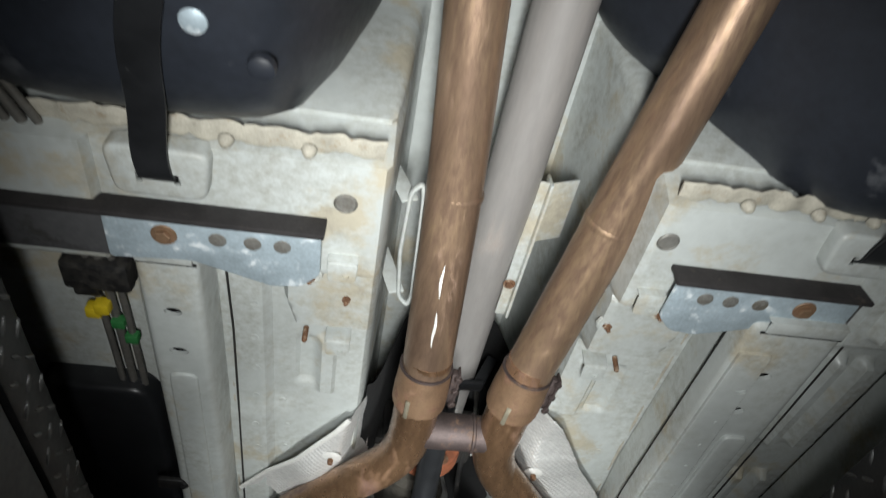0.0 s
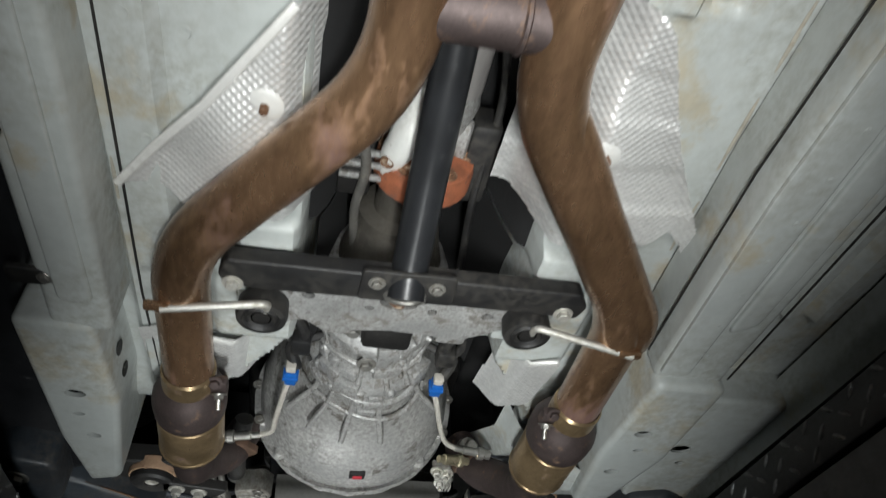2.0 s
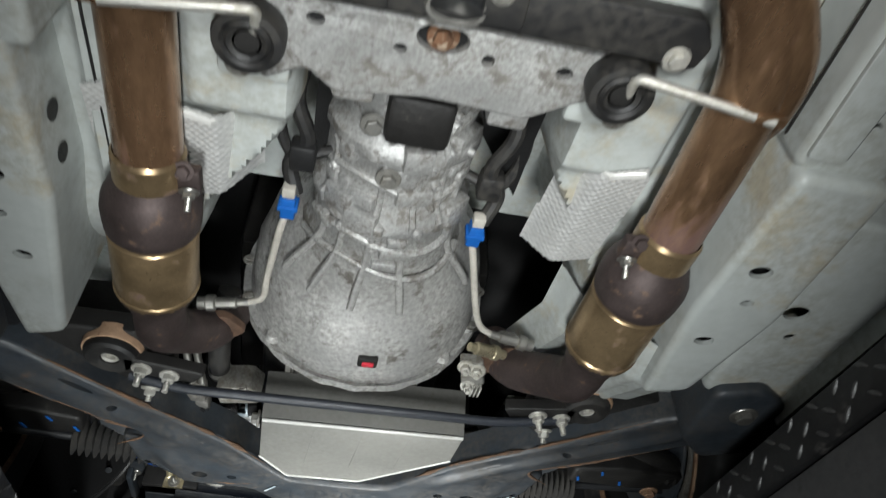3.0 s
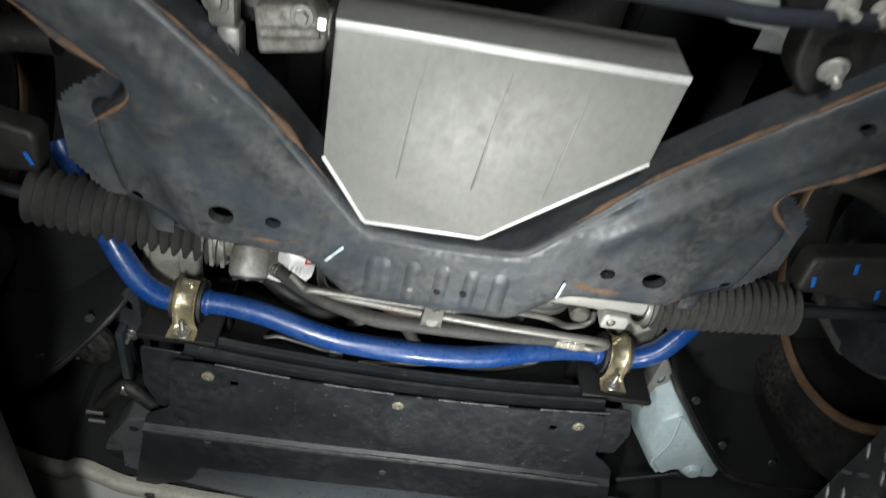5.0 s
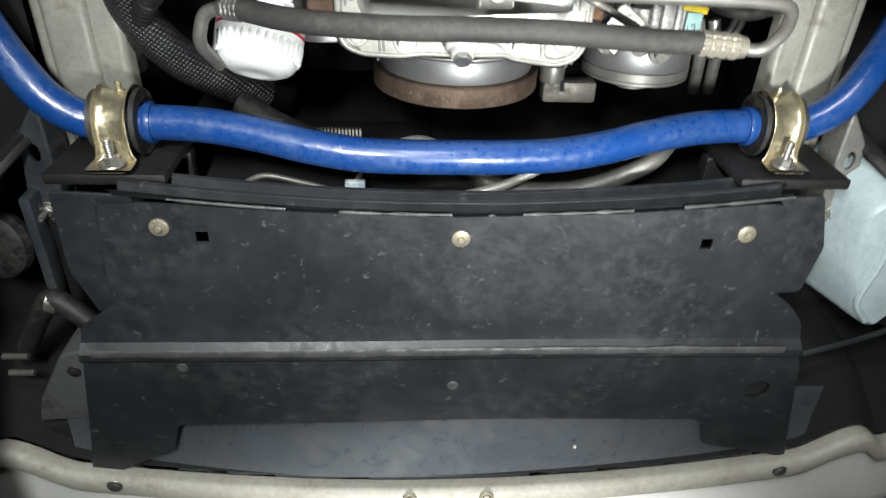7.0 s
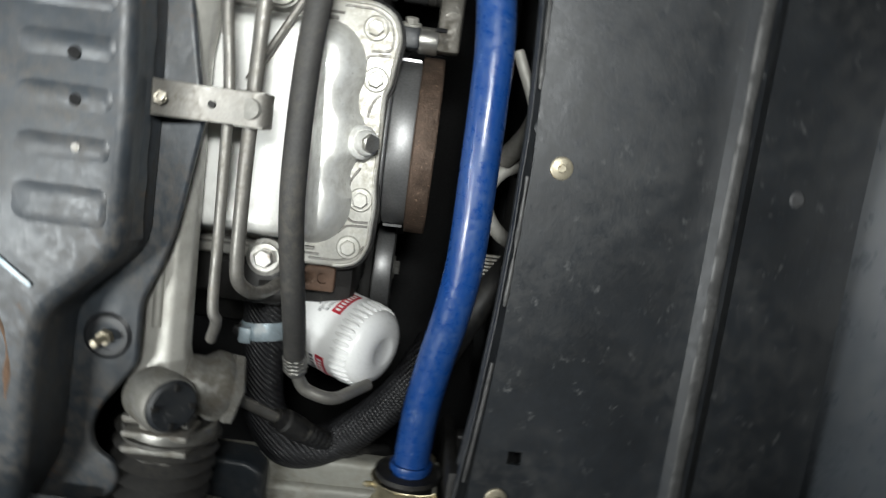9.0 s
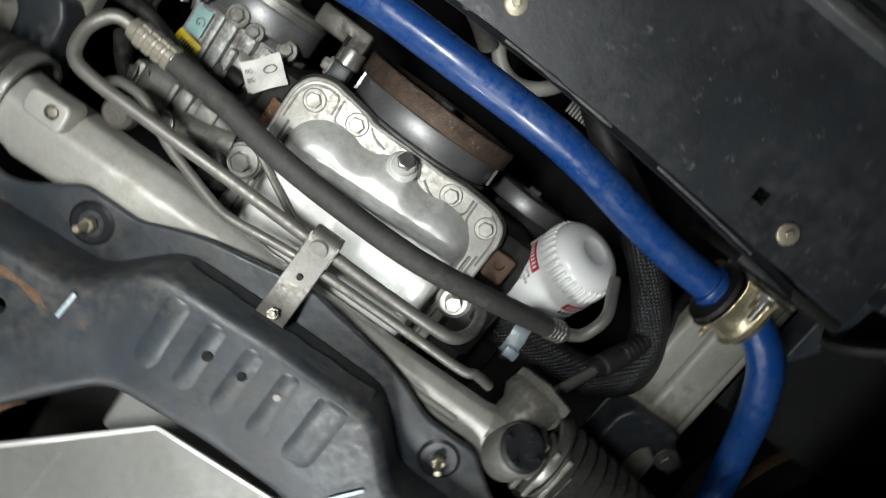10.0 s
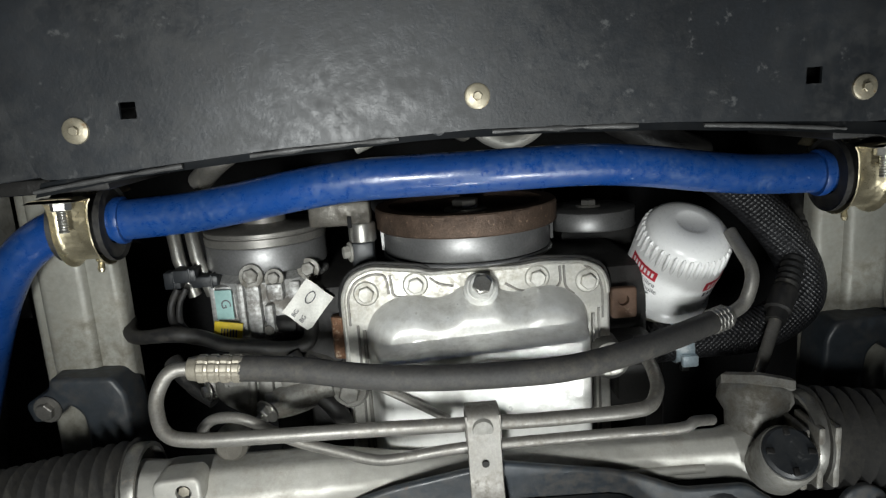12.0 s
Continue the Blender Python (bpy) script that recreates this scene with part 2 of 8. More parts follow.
M_BOTTLE = mat("pale_blue_bottle_plastic", (0.42, 0.50, 0.52), 0.35, 0, 0.10, 8, (0.33, 0.38, 0.38), 0.15, 14, 0.03, 100)
M_BUMPER = mat("white_bumper_paint", (0.84, 0.83, 0.78), 0.30, 0, 0.04, 6, (0.62, 0.58, 0.50), 0.06, 18, 0.03, 80, 0.03)
M_LIP = mat("dusty_bumper_lip", (0.46, 0.44, 0.38), 0.5, 0, 0.15, 10, (0.30, 0.27, 0.21), 0.2, 24, 0.08, 90, 0.08, dust=(0.30, 0.27, 0.21), dust_amount=0.6, dust_scale=12)
M_CONC = mat("grey_concrete", (0.24, 0.24, 0.23), 0.8, 0, 0.25, 2, (0.12, 0.12, 0.12), 0.2, 4, 0.2, 60)
M_WALL = mat("painted_block_wall", (0.35, 0.35, 0.34), 0.7, 0, 0.1, 1)
M_LIFT = mat("grey_lift_paint", (0.075, 0.075, 0.078), 0.6, 0, 0.3, 8, (0.04, 0.038, 0.036), 0.3, 14, 0.15, 120)
M_TREAD = mat("black_tread_plate", (0.022, 0.022, 0.023), 0.45, 0.2, 0.4, 14, (0.09, 0.085, 0.08), 0.2, 30, 0.2, 160)
M_LUG = mat("worn_tread_lug", (0.16, 0.16, 0.16), 0.35, 0.7, 0.5, 30)
# base kept near black, standing in for light falling off in the bay
M_ENGINE = mat("shaded_grimy_metal", (0.018, 0.017, 0.016), 0.55, 0.2, 0.5, 20, (0.06, 0.055, 0.045), 0.14, 40, 0.4, 150)
M_ORANGE = mat("orange_rust_flange", (0.30, 0.095, 0.042), 0.78, 0.1, 0.4, 40, (0.14, 0.06, 0.04), 0.40, 60, 0.4, 220)
M_SHAFT = mat("dull_driveshaft", (0.40, 0.38, 0.365), 0.42, 0.4, 0.2, 8, (0.33, 0.29, 0.26), 0.2, 20, 0.05, 150, 0.05, (1, 0.2, 1))
M_BRASS = mat("dull_brass_screw", (0.40, 0.36, 0.27), 0.42, 0.6, 0.2, 60, (0.25, 0.17, 0.09), 0.25, 120, 0.1, 240)
M_BELTB = mat("worn_smooth_belt_back", (0.16, 0.16, 0.16), 0.30, 0.75, 0.25, 60, (0.06, 0.058, 0.055), 0.1, 90, 0.04, 260)
M_SCUFF = mat("scuffed_plastic_ridge", (0.075, 0.075, 0.074), 0.42, 0.0, 0.4, 50, (0.045, 0.045, 0.045), 0.45, 60, 0.2, 240)
# bluish base lightened so the colour itself carries the lamp's sheen
M_DAM = mat("black_air_dam_with_sheen", (0.060, 0.068, 0.078), 0.26, 0.0, 0.2, 5, (0.05, 0.052, 0.055), 0.12, 30, 0.03, 200, 0.05, dust=(0.08, 0.08, 0.078), dust_amount=0.4, dust_scale=7)
M_BELL = mat("oily_bell_casting", (0.56, 0.555, 0.54), 0.42, 0.45, 0.35, 12, (0.10, 0.09, 0.078), 0.30, 22, 0.4, 170, 0.15, dust=(0.12, 0.11, 0.09), dust_amount=0.7, dust_scale=12)
M_GOLDBR = mat("rust_brown_bracket", (0.115, 0.066, 0.042), 0.7, 0.2, 0.4, 60, (0.20, 0.14, 0.10), 0.2, 110)


# ---- shaping tools ----
ORIGIN = {}


def thing(name, at, label, category, group="", kind=""):
    ob = new(name)
    ob.empty_display_size = 0.02
    ob.location = at
    ORIGIN[ob.name] = Vector(at)
    return tagged(ob, label, category, group, kind)


def finish(bm, name, material, smooth=32.0):
    bmesh.ops.recalc_face_normals(bm, faces=bm.faces)
    me = bpy.data.meshes.new(name)
    bm.to_mesh(me)
    bm.free()
    me.materials.append(material)
    if smooth:
        me.shade_smooth()
        me.set_sharp_from_angle(angle=radians(smooth))
    return me


def part(name, bm, material, parent, label="", smooth=32.0):
    o = ORIGIN[parent.name]
    bmesh.ops.translate(bm, verts=bm.verts, vec=-o)
    ob = new(name, finish(bm, name, material, smooth))
    ob.parent = parent
    ORIGIN[ob.name] = o
    if label:
        ob["label"] = label
    return ob


def solo(name, bm, material, label, category, at=None, group="", kind="", smooth=32.0):
    """A thing that is one mesh, with its origin at the middle of its shape."""
    if at is None:
        at = sum((v.co for v in bm.verts), Vector()) / len(bm.verts)
    at = Vector(at)
    bmesh.ops.translate(bm, verts=bm.verts, vec=-at)
    ob = new(name, finish(bm, name, material, smooth))
    ob.location = at
    ORIGIN[ob.name] = at
    return tagged(ob, label, category, group, kind)


def curve(pts, n=6):
    """A smooth line through the points (Catmull-Rom)."""
    p = [Vector(q) for q in pts]
    p = [p[0] * 2 - p[1], *p, p[-1] * 2 - p[-2]]
    out = []
    for i in range(1, len(p) - 2):
        for k in range(n):
            t = k / n
            a, b, c, d = p[i - 1:i + 3]
            out.append(0.5 * ((2 * b) + (c - a) * t + (2 * a - 5 * b + 4 * c - d) * t * t + (3 * b - a - 3 * c + d) * t ** 3))
    out.append(p[-2])
    return out


def filleted(pts, r, n=7):
    """The points joined by straight runs with rounded bends of about that radius."""
    p = [Vector(q) for q in pts]
    out = [p[0]]
    for a, b, c in zip(p, p[1:], p[2:]):
        u, v = (a - b), (c - b)
        d = min(r, u.length * 0.48, v.length * 0.48)
        s, e = b + u.normalized() * d, b + v.normalized() * d
        for k in range(n + 1):
            t = k / n
            out.append(s * (1 - t) ** 2 + b * 2 * t * (1 - t) + e * t * t)
    out.append(p[-1])
    return out


def sweep(bm, pts, radius, seg=20, caps=True, flat=1.0, up=None):
    """A round bar along the points; radius a number or one for each point."""
    p = [Vector(q) for q in pts]
    rad = radius if isinstance(radius, (list, tuple)) else [radius] * len(p)
    tang = [(p[min(i + 1, len(p) - 1)] - p[max(i - 1, 0)]).normalized() for i in range(len(p))]
    ref = Vector(up) if up else Vector((0, 0, 1))
    if abs(tang[0].dot(ref)) > 0.95:
        ref = Vector((1, 0, 0))
    side = tang[0].cross(ref).normalized()
    rings = []
    for i, q in enumerate(p):
        side = (side - tang[i] * side.dot(tang[i])).normalized()
        other = tang[i].cross(side)
        rings.append([bm.verts.new(q + (side * math.cos(2 * math.pi * k / seg) + other * flat * math.sin(2 * math.pi * k / seg)) * rad[i]) for k in range(seg)])
    for a, b in zip(rings, rings[1:]):
        for k in range(seg):
            bm.faces.new((a[k], a[(k + 1) % seg], b[(k + 1) % seg], b[k]))
    if caps:
        bm.faces.new(rings[0][::-1])
        bm.faces.new(rings[-1])
    return bm


def lathe(bm, profile, at, axis=(0, 0, -1), seg=28):
    """Turns a profile of (radius, distance along axis) round the axis."""
    z = Vector(axis).normalized()
    x = z.orthogonal().normalized()
    y = z.cross(x)
    c = Vector(at)
    rings = []
    for r, h in profile:
        if r < 1e-5:
            rings.append([bm.verts.new(c + z * h)])
        else:
            rings.append([bm.verts.new(c + z * h + (x * math.cos(2 * math.pi * k / seg) + y * math.sin(2 * math.pi * k / seg)) * r) for k in range(seg)])
    for a, b in zip(rings, rings[1:]):
        for k in range(seg):
            j = (k + 1) % seg
            if len(a) == 1 and len(b) > 1:
                bm.faces.new((a[0], b[k], b[j]))
            elif len(b) == 1 and len(a) > 1:
                bm.faces.new((a[k], a[j], b[0]))
            elif len(a) > 1:
                bm.faces.new((a[k], a[j], b[j], b[k]))
    return bm


def block(bm, x0, x1, y0, y1, z0, z1, bevel=0.003, m=None, segs=2):
    r = bmesh.ops.create_cube(bm, size=1.0, matrix=Matrix.LocRotScale(((x0 + x1) / 2, (y0 + y1) / 2, (z0 + z1) / 2), None, (abs(x1 - x0), abs(y1 - y0), abs(z1 - z0))))
    vs = r["verts"]
    if bevel:
        es = list({e for v in vs for e in v.link_edges})
        b = bmesh.ops.bevel(bm, geom=es, offset=bevel, segments=segs, affect="EDGES", profile=0.5)
        vs = list({v for f in b["faces"] for v in f.verts} | {v for v in vs if v.is_valid})
    if m:
        bmesh.ops.transform(bm, matrix=m, verts=vs)
    return bm


def offset(poly, d):
    """The polygon moved inward by d (counter-clockwise polygons)."""
    area = sum(a[0] * b[1] - b[0] * a[1] for a, b in zip(poly, poly[1:] + poly[:1]))
    s = 1 if area > 0 else -1
    out = []
    for i in range(len(poly)):
        a, b, c = Vector(poly[i - 1]), Vector(poly[i]), Vector(poly[(i + 1) % len(poly)])
        u, v = (b - a).normalized(), (c - b).normalized()
        n1, n2 = Vector((-u.y, u.x)) * s, Vector((-v.y, v.x)) * s
        k = n1 + n2
        k = k / max(0.35, k.dot(n1))
        out.append(tuple(b + k * d))
    return out


def ring2(x, y, rx, ry=None, n=14, turn=0.0):
    ry = ry or rx
    c, s = math.cos(turn), math.sin(turn)
    return [(x + rx * math.cos(2 * math.pi * k / n) * c - ry * math.sin(2 * math.pi * k / n) * s,
             y + rx * math.cos(2 * math.pi * k / n) * s + ry * math.sin(2 * math.pi * k / n) * c) for k in range(n)]


def smooth_poly(poly, r=0.01, n=4):
    out = []
    for i in range(len(poly)):
        a, b, c = Vector(poly[i - 1]), Vector(poly[i]), Vector(poly[(i + 1) % len(poly)])
        u, v = a - b, c - b
        d = min(r, u.length * 0.45, v.length * 0.45)
        s, e = b + u.normalized() * d, b + v.normalized() * d
        for k in range(n + 1):
            t = k / n
            out.append(tuple(s * (1 - t) ** 2 + b * 2 * t * (1 - t) + e * t * t))
    return out


def stamped(bm, outline, holes, z0, z1, r=0.006, lift=None, hole_depth=0.004):
    """A pressed panel seen from below: a flat bottom at z0 with rounded edges, walls up to z1, and holes with rims."""
    def level(poly, z):
        return [bm.verts.new((x, y, z)) for x, y in poly]

    def band(a, b):
        for i in range(len(a)):
            j = (i + 1) % len(a)
            bm.faces.new((a[i], a[j], b[j], b[i]))

    loops = [level(offset(outline, r), z0)]
    for k in (1, 2, 3):
        w = k / 3 * math.pi / 2
        loops.append(level(offset(outline, r * (1 - math.sin(w)) + 1e-5), z0 + r * (1 - math.cos(w))))
    loops.append(level(outline, z1))
    for a, b in zip(loops, loops[1:]):
        band(a, b)
    bm.faces.new(loops[-1])
    rims = [loops[0]]
    for h in holes:
        hv = level(h, z0)
        band(hv, level(h, z0 + hole_depth))
        rims.append(hv)
    polys = [[v.co.to_2d() for v in rim] for rim in rims]

    def within(p, poly):
        c = False
        for a, b in zip(poly, poly[1:] + poly[:1]):
            if (a.y > p.y) != (b.y > p.y) and p.x < (b.x - a.x) * (p.y - a.y) / (b.y - a.y) + a.x:
                c = not c
        return c

    def solid(p):
        return within(p, polys[0]) and not any(within(p, h) for h in polys[1:])

    known = [v for rim in rims for v in rim]
    pts, cons, at = [v.co.to_2d() for v in known], [], 0
    for rim in rims:
        cons += [(at + i, at + (i + 1) % len(rim)) for i in range(len(rim))]
        at += len(rim)
    if lift:
        # a net of inner points lets the bottom follow the lift
        lo, hi = [min(p[k] for p in pts) for k in (0, 1)], [max(p[k] for p in pts) for k in (0, 1)]
        pts += [q for x in steps(lo[0], hi[0], 0.012) for y in steps(lo[1], hi[1], 0.012) for q in [Vector((x, y))] if solid(q)]
    vs, _, tris, origin, _, _ = geometry.delaunay_2d_cdt(pts, cons, [], 0, 1e-6)
    made = []
    for p, o in zip(vs, origin):
        k = min(o) if len(o) else len(known)
        made.append(known[k] if k < len(known) else bm.verts.new((p.x, p.y, z0)))
    for tri in tris:
        if solid((vs[tri[0]] + vs[tri[1]] + vs[tri[2]]) / 3):
            f = [made[i] for i in tri]
            if len(set(f)) == 3 and not bm.faces.get(f):
                bm.faces.new(f)
    if lift:
        for v in bm.verts:
            v.co.z += lift(v.co.x, v.co.y)
    return bm


def field(bm, xs, ys, fn):
    """A surface z = fn(x, y) over a grid; cells where fn gives None are left open."""
    grid = [[None] * len(xs) for _ in ys]
    for j, y in enumerate(ys):
        for i, x in enumerate(xs):
            z = fn(x, y)
            if z is not None:
                grid[j][i] = bm.verts.new((x, y, z))
    for j in range(len(ys) - 1):
        for i in range(len(xs) - 1):
            q = (grid[j][i], grid[j][i + 1], grid[j + 1][i + 1], grid[j + 1][i])
            if all(q):
                bm.faces.new(q)
    return bm


def steps(a, b, d):
    n = max(1, round((b - a) / d))
    return [a + (b - a) * k / n for k in range(n + 1)]


def sstep(a, b, x):
    t = min(1.0, max(0.0, (x - a) / (b - a)))
    return t * t * (3 - 2 * t)


def bump1(x, a, b, e):
    """1 between a and b, easing to 0 over e outside."""
    return sstep(a - e, a, x) * (1 - sstep(b, b + e, x))


def bolt(parent, at, r=0.008, h=0.007, material=None, axis=(0, 0, -1), washer=True, shank=0.0, name="bolt", label=""):
    """A hexagon head with a washer face, pointing along axis from at; a threaded shank may stand out of it."""
    bm = bmesh.new()
    z = Vector(axis).normalized()
    at = Vector(at)
    if washer:
        lathe(bm, [(0, 0), (r * 1.55, 0), (r * 1.6, h * 0.12), (r * 1.5, h * 0.28), (0, h * 0.28)], at, z, 18)
    lathe(bm, [(0, h * 0.2), (r, h * 0.2), (r, h * 0.9), (r * 0.86, h), (0, h)], at, z, 6)
    if shank:
        prof = [(0, h)]
        k = 0
        while k * 0.0024 < shank:
            prof += [(r * 0.52, h + k * 0.0024), (r * 0.44, h + k * 0.0024 + 0.0012)]
            k += 1
        prof.append((0, h + shank))
        lathe(bm, prof, at, z, 10)
    return part(name, bm, material or M_STEEL, parent, label)


def ribbon(bm, pts, width, thick, side=(1, 0, 0)):
    """A bent flat strap along the points, as one piece."""
    p = [Vector(q) for q in pts]
    x = Vector(side)
    rows = []
    for i, q in enumerate(p):
        t = (p[min(i + 1, len(p) - 1)] - p[max(i - 1, 0)]).normalized()
        n = x.cross(t).normalized() * thick / 2
        w = x * width / 2
        rows.append([bm.verts.new(q + c) for c in (-w - n * 0.6, -w * 0.96 - n, w * 0.96 - n, w - n * 0.6, w + n * 0.6, w * 0.96 + n, -w * 0.96 + n, -w + n * 0.6)])
    for a, b in zip(rows, rows[1:]):
        for k in range(8):
            bm.faces.new((a[k], a[(k + 1) % 8], b[(k + 1) % 8], b[k]))
    bm.faces.new(rows[0][::-1])
    bm.faces.new(rows[-1])
    return bm


def strip(bm, a, b, width, thick, bevel=0.0008, up=(0, 0, 1)):
    """A flat bar from a to b."""
    a, b = Vector(a), Vector(b)
    y = (b - a).normalized()
    x = y.cross(Vector(up)).normalized()
    z = x.cross(y)
    m = Matrix((x, y, z)).transposed().to_4x4()
    m.translation = (a + b) / 2
    return block(bm, -width / 2, width / 2, -(b - a).length / 2, (b - a).length / 2, -thick / 2, thick / 2, bevel, m)


# ---- garage ----
def room():
    bm = bmesh.new()
    block(bm, -6, 6, -5, 9, -0.2, 0.0, 0)
    solo("floor", bm, M_CONC, "grey stained concrete garage floor", "floor", kind="structure")
    for name, b in (("wall_north", (-6, 6, 9, 9.2, 0, 4.6)), ("wall_south", (-6, 6, -5.2, -5, 0, 4.6)),
                    ("wall_west", (-6.2, -6, -5, 9, 0, 4.6)), ("wall_east", (6, 6.2, -5, 9, 0, 4.6))):
        bm = bmesh.new()
        block(bm, *b, 0)
        solo(name, bm, M_WALL, "plain grey painted garage wall", "wall", kind="structure")
    bm = bmesh.new()
    block(bm, -6, 6, -5, 9, 4.6, 4.8, 0)
    solo("ceiling", bm, M_WALL, "plain grey garage ceiling", "ceiling", kind="structure")


room()


def runway(sx):
    inner, outer = 0.445, 0.93
    t = thing("lift_runway", (sx * 0.69, 2.0, 1.44), "dark steel lift runway with diamond tread edge under the car", "lift runway", "lift runways")
    bm = bmesh.new()
    block(bm, sx * inner, sx * outer, -1.2, 4.35, 1.44, 1.575, 0.006)
    part("beam", bm, M_LIFT, t)
    bm = bmesh.new()
    block(bm, sx * (inner - 0.004), sx * outer, -1.2, 4.35, 1.577, 1.63, 0.004)
    tread = part("tread_plate", bm, M_TREAD, t, "black diamond tread plate edge")
    # raised lugs on the plate's edge, all of one shape
    bm = bmesh.new()
    bmesh.ops.create_icosphere(bm, subdivisions=1, radius=1.0)
    lug = finish(bm, "tread_lug", M_LUG)
    for row, z in enumerate((1.590, 1.606, 1.622)):
        for i in range(60):
            y = 0.9 + (i + 0.5 * (row % 2)) * 0.042
            ob = new("tread_lug", lug)
            ob.parent = tread
            ob.matrix_local = Matrix.Translation((sx * (inner - 0.004) - sx * 0.69, y - 2.0, z - 1.44)) @ Matrix.Rotation(radians(40 if (i + row) % 2 else -40), 4, "X") @ Matrix.Diagonal((0.0022, 0.011, 0.003, 1))
    if sx > 0:
        t.location.x += 0.012
        t.rotation_euler.z = -0.022
    # four posts carry the runways
    for y in (-1.0, 4.2):
        bm = bmesh.new()
        block(bm, sx * 0.75, sx * 0.87, y - 0.06, y + 0.06, 0.0, 1.44, 0.006)
        part("post", bm, M_LIFT, t)


runway(-1)
runway(1)


# ---- underbody ----
TC = 0.012


def tunnel_half(y):
    return 0.112 + 0.10 * sstep(2.40, 2.60, y) + 0.10 * sstep(2.6, 2.85, y)


def floor_z(x, y):
    ax = abs(x - TC)
    hw = tunnel_half(y)
    tun = 1 - sstep(hw - 0.004, hw + 0.028, ax)
    z = 1.80
    z += 0.22 * sstep(2.58, 2.95, y)
    z -= 0.055 * bump1(y, 1.440, 1.588, 0.014)
    z += 0.32 * (1 - sstep(1.385, 1.42, y))
    z -= 0.036 * bump1(ax, 0.135, 0.236 - 0.25 * max(0.0, y - 1.66), 0.017) * bump1(y, 1.606, 1.700, 0.018)
    z -= 0.020 * bump1(ax, 0.135, 0.225, 0.02) * bump1(y, 2.235, 2.40, 0.025)
    z -= 0.028 * bump1(ax, 0.125, 0.195, 0.022) * bump1(y, 2.188, 2.215, 0.014)
    # pressed ribs
    z += 0.006 * bump1(x, -0.214, -0.197, 0.006) * bump1(y, 1.775, 1.865, 0.008)
    z -= 0.007 * bump1(x, -0.186, -0.170, 0.006) * bump1(y, 1.77, 1.885, 0.008)
    z += 0.007 * bump1(x, 0.205, 0.228, 0.006) * bump1(y, 1.775, 1.875, 0.008)
    z -= 0.007 * bump1(x, 0.172, 0.190, 0.006) * bump1(y, 1.765, 1.885, 0.008)
    # raised seam land beside the rails
    z -= 0.012 * bump1(x, -0.31, -0.262, 0.012) * sstep(1.62, 1.66, y)
    z -= 0.016 * bump1(x, -0.31, -0.235, 0.02) * sstep(1.90, 1.95, y) * (1 - sstep(2.5, 2.6, y)) * 0.4
    if x > 0.40:
        z -= 0.030
        for c in (0.435, 0.475, 0.515):
            z -= 0.017 * bump1(x, c - 0.006, c + 0.006, 0.007) * bump1(y, 1.62 + c * 0.1, 1.86, 0.012)
            z -= 0.017 * bump1(x, c - 0.006, c + 0.006, 0.007) * bump1(y, 1.96, 2.22, 0.012)
            z -= 0.017 * bump1(x, c - 0.006, c + 0.006, 0.007) * bump1(y, 1.2, 1.56, 0.012)
    if x < -0.40:
        z -= 0.012
    if y > 2.74 and ax < 0.34:
        return None
    return z + (2.06 - z) * tun


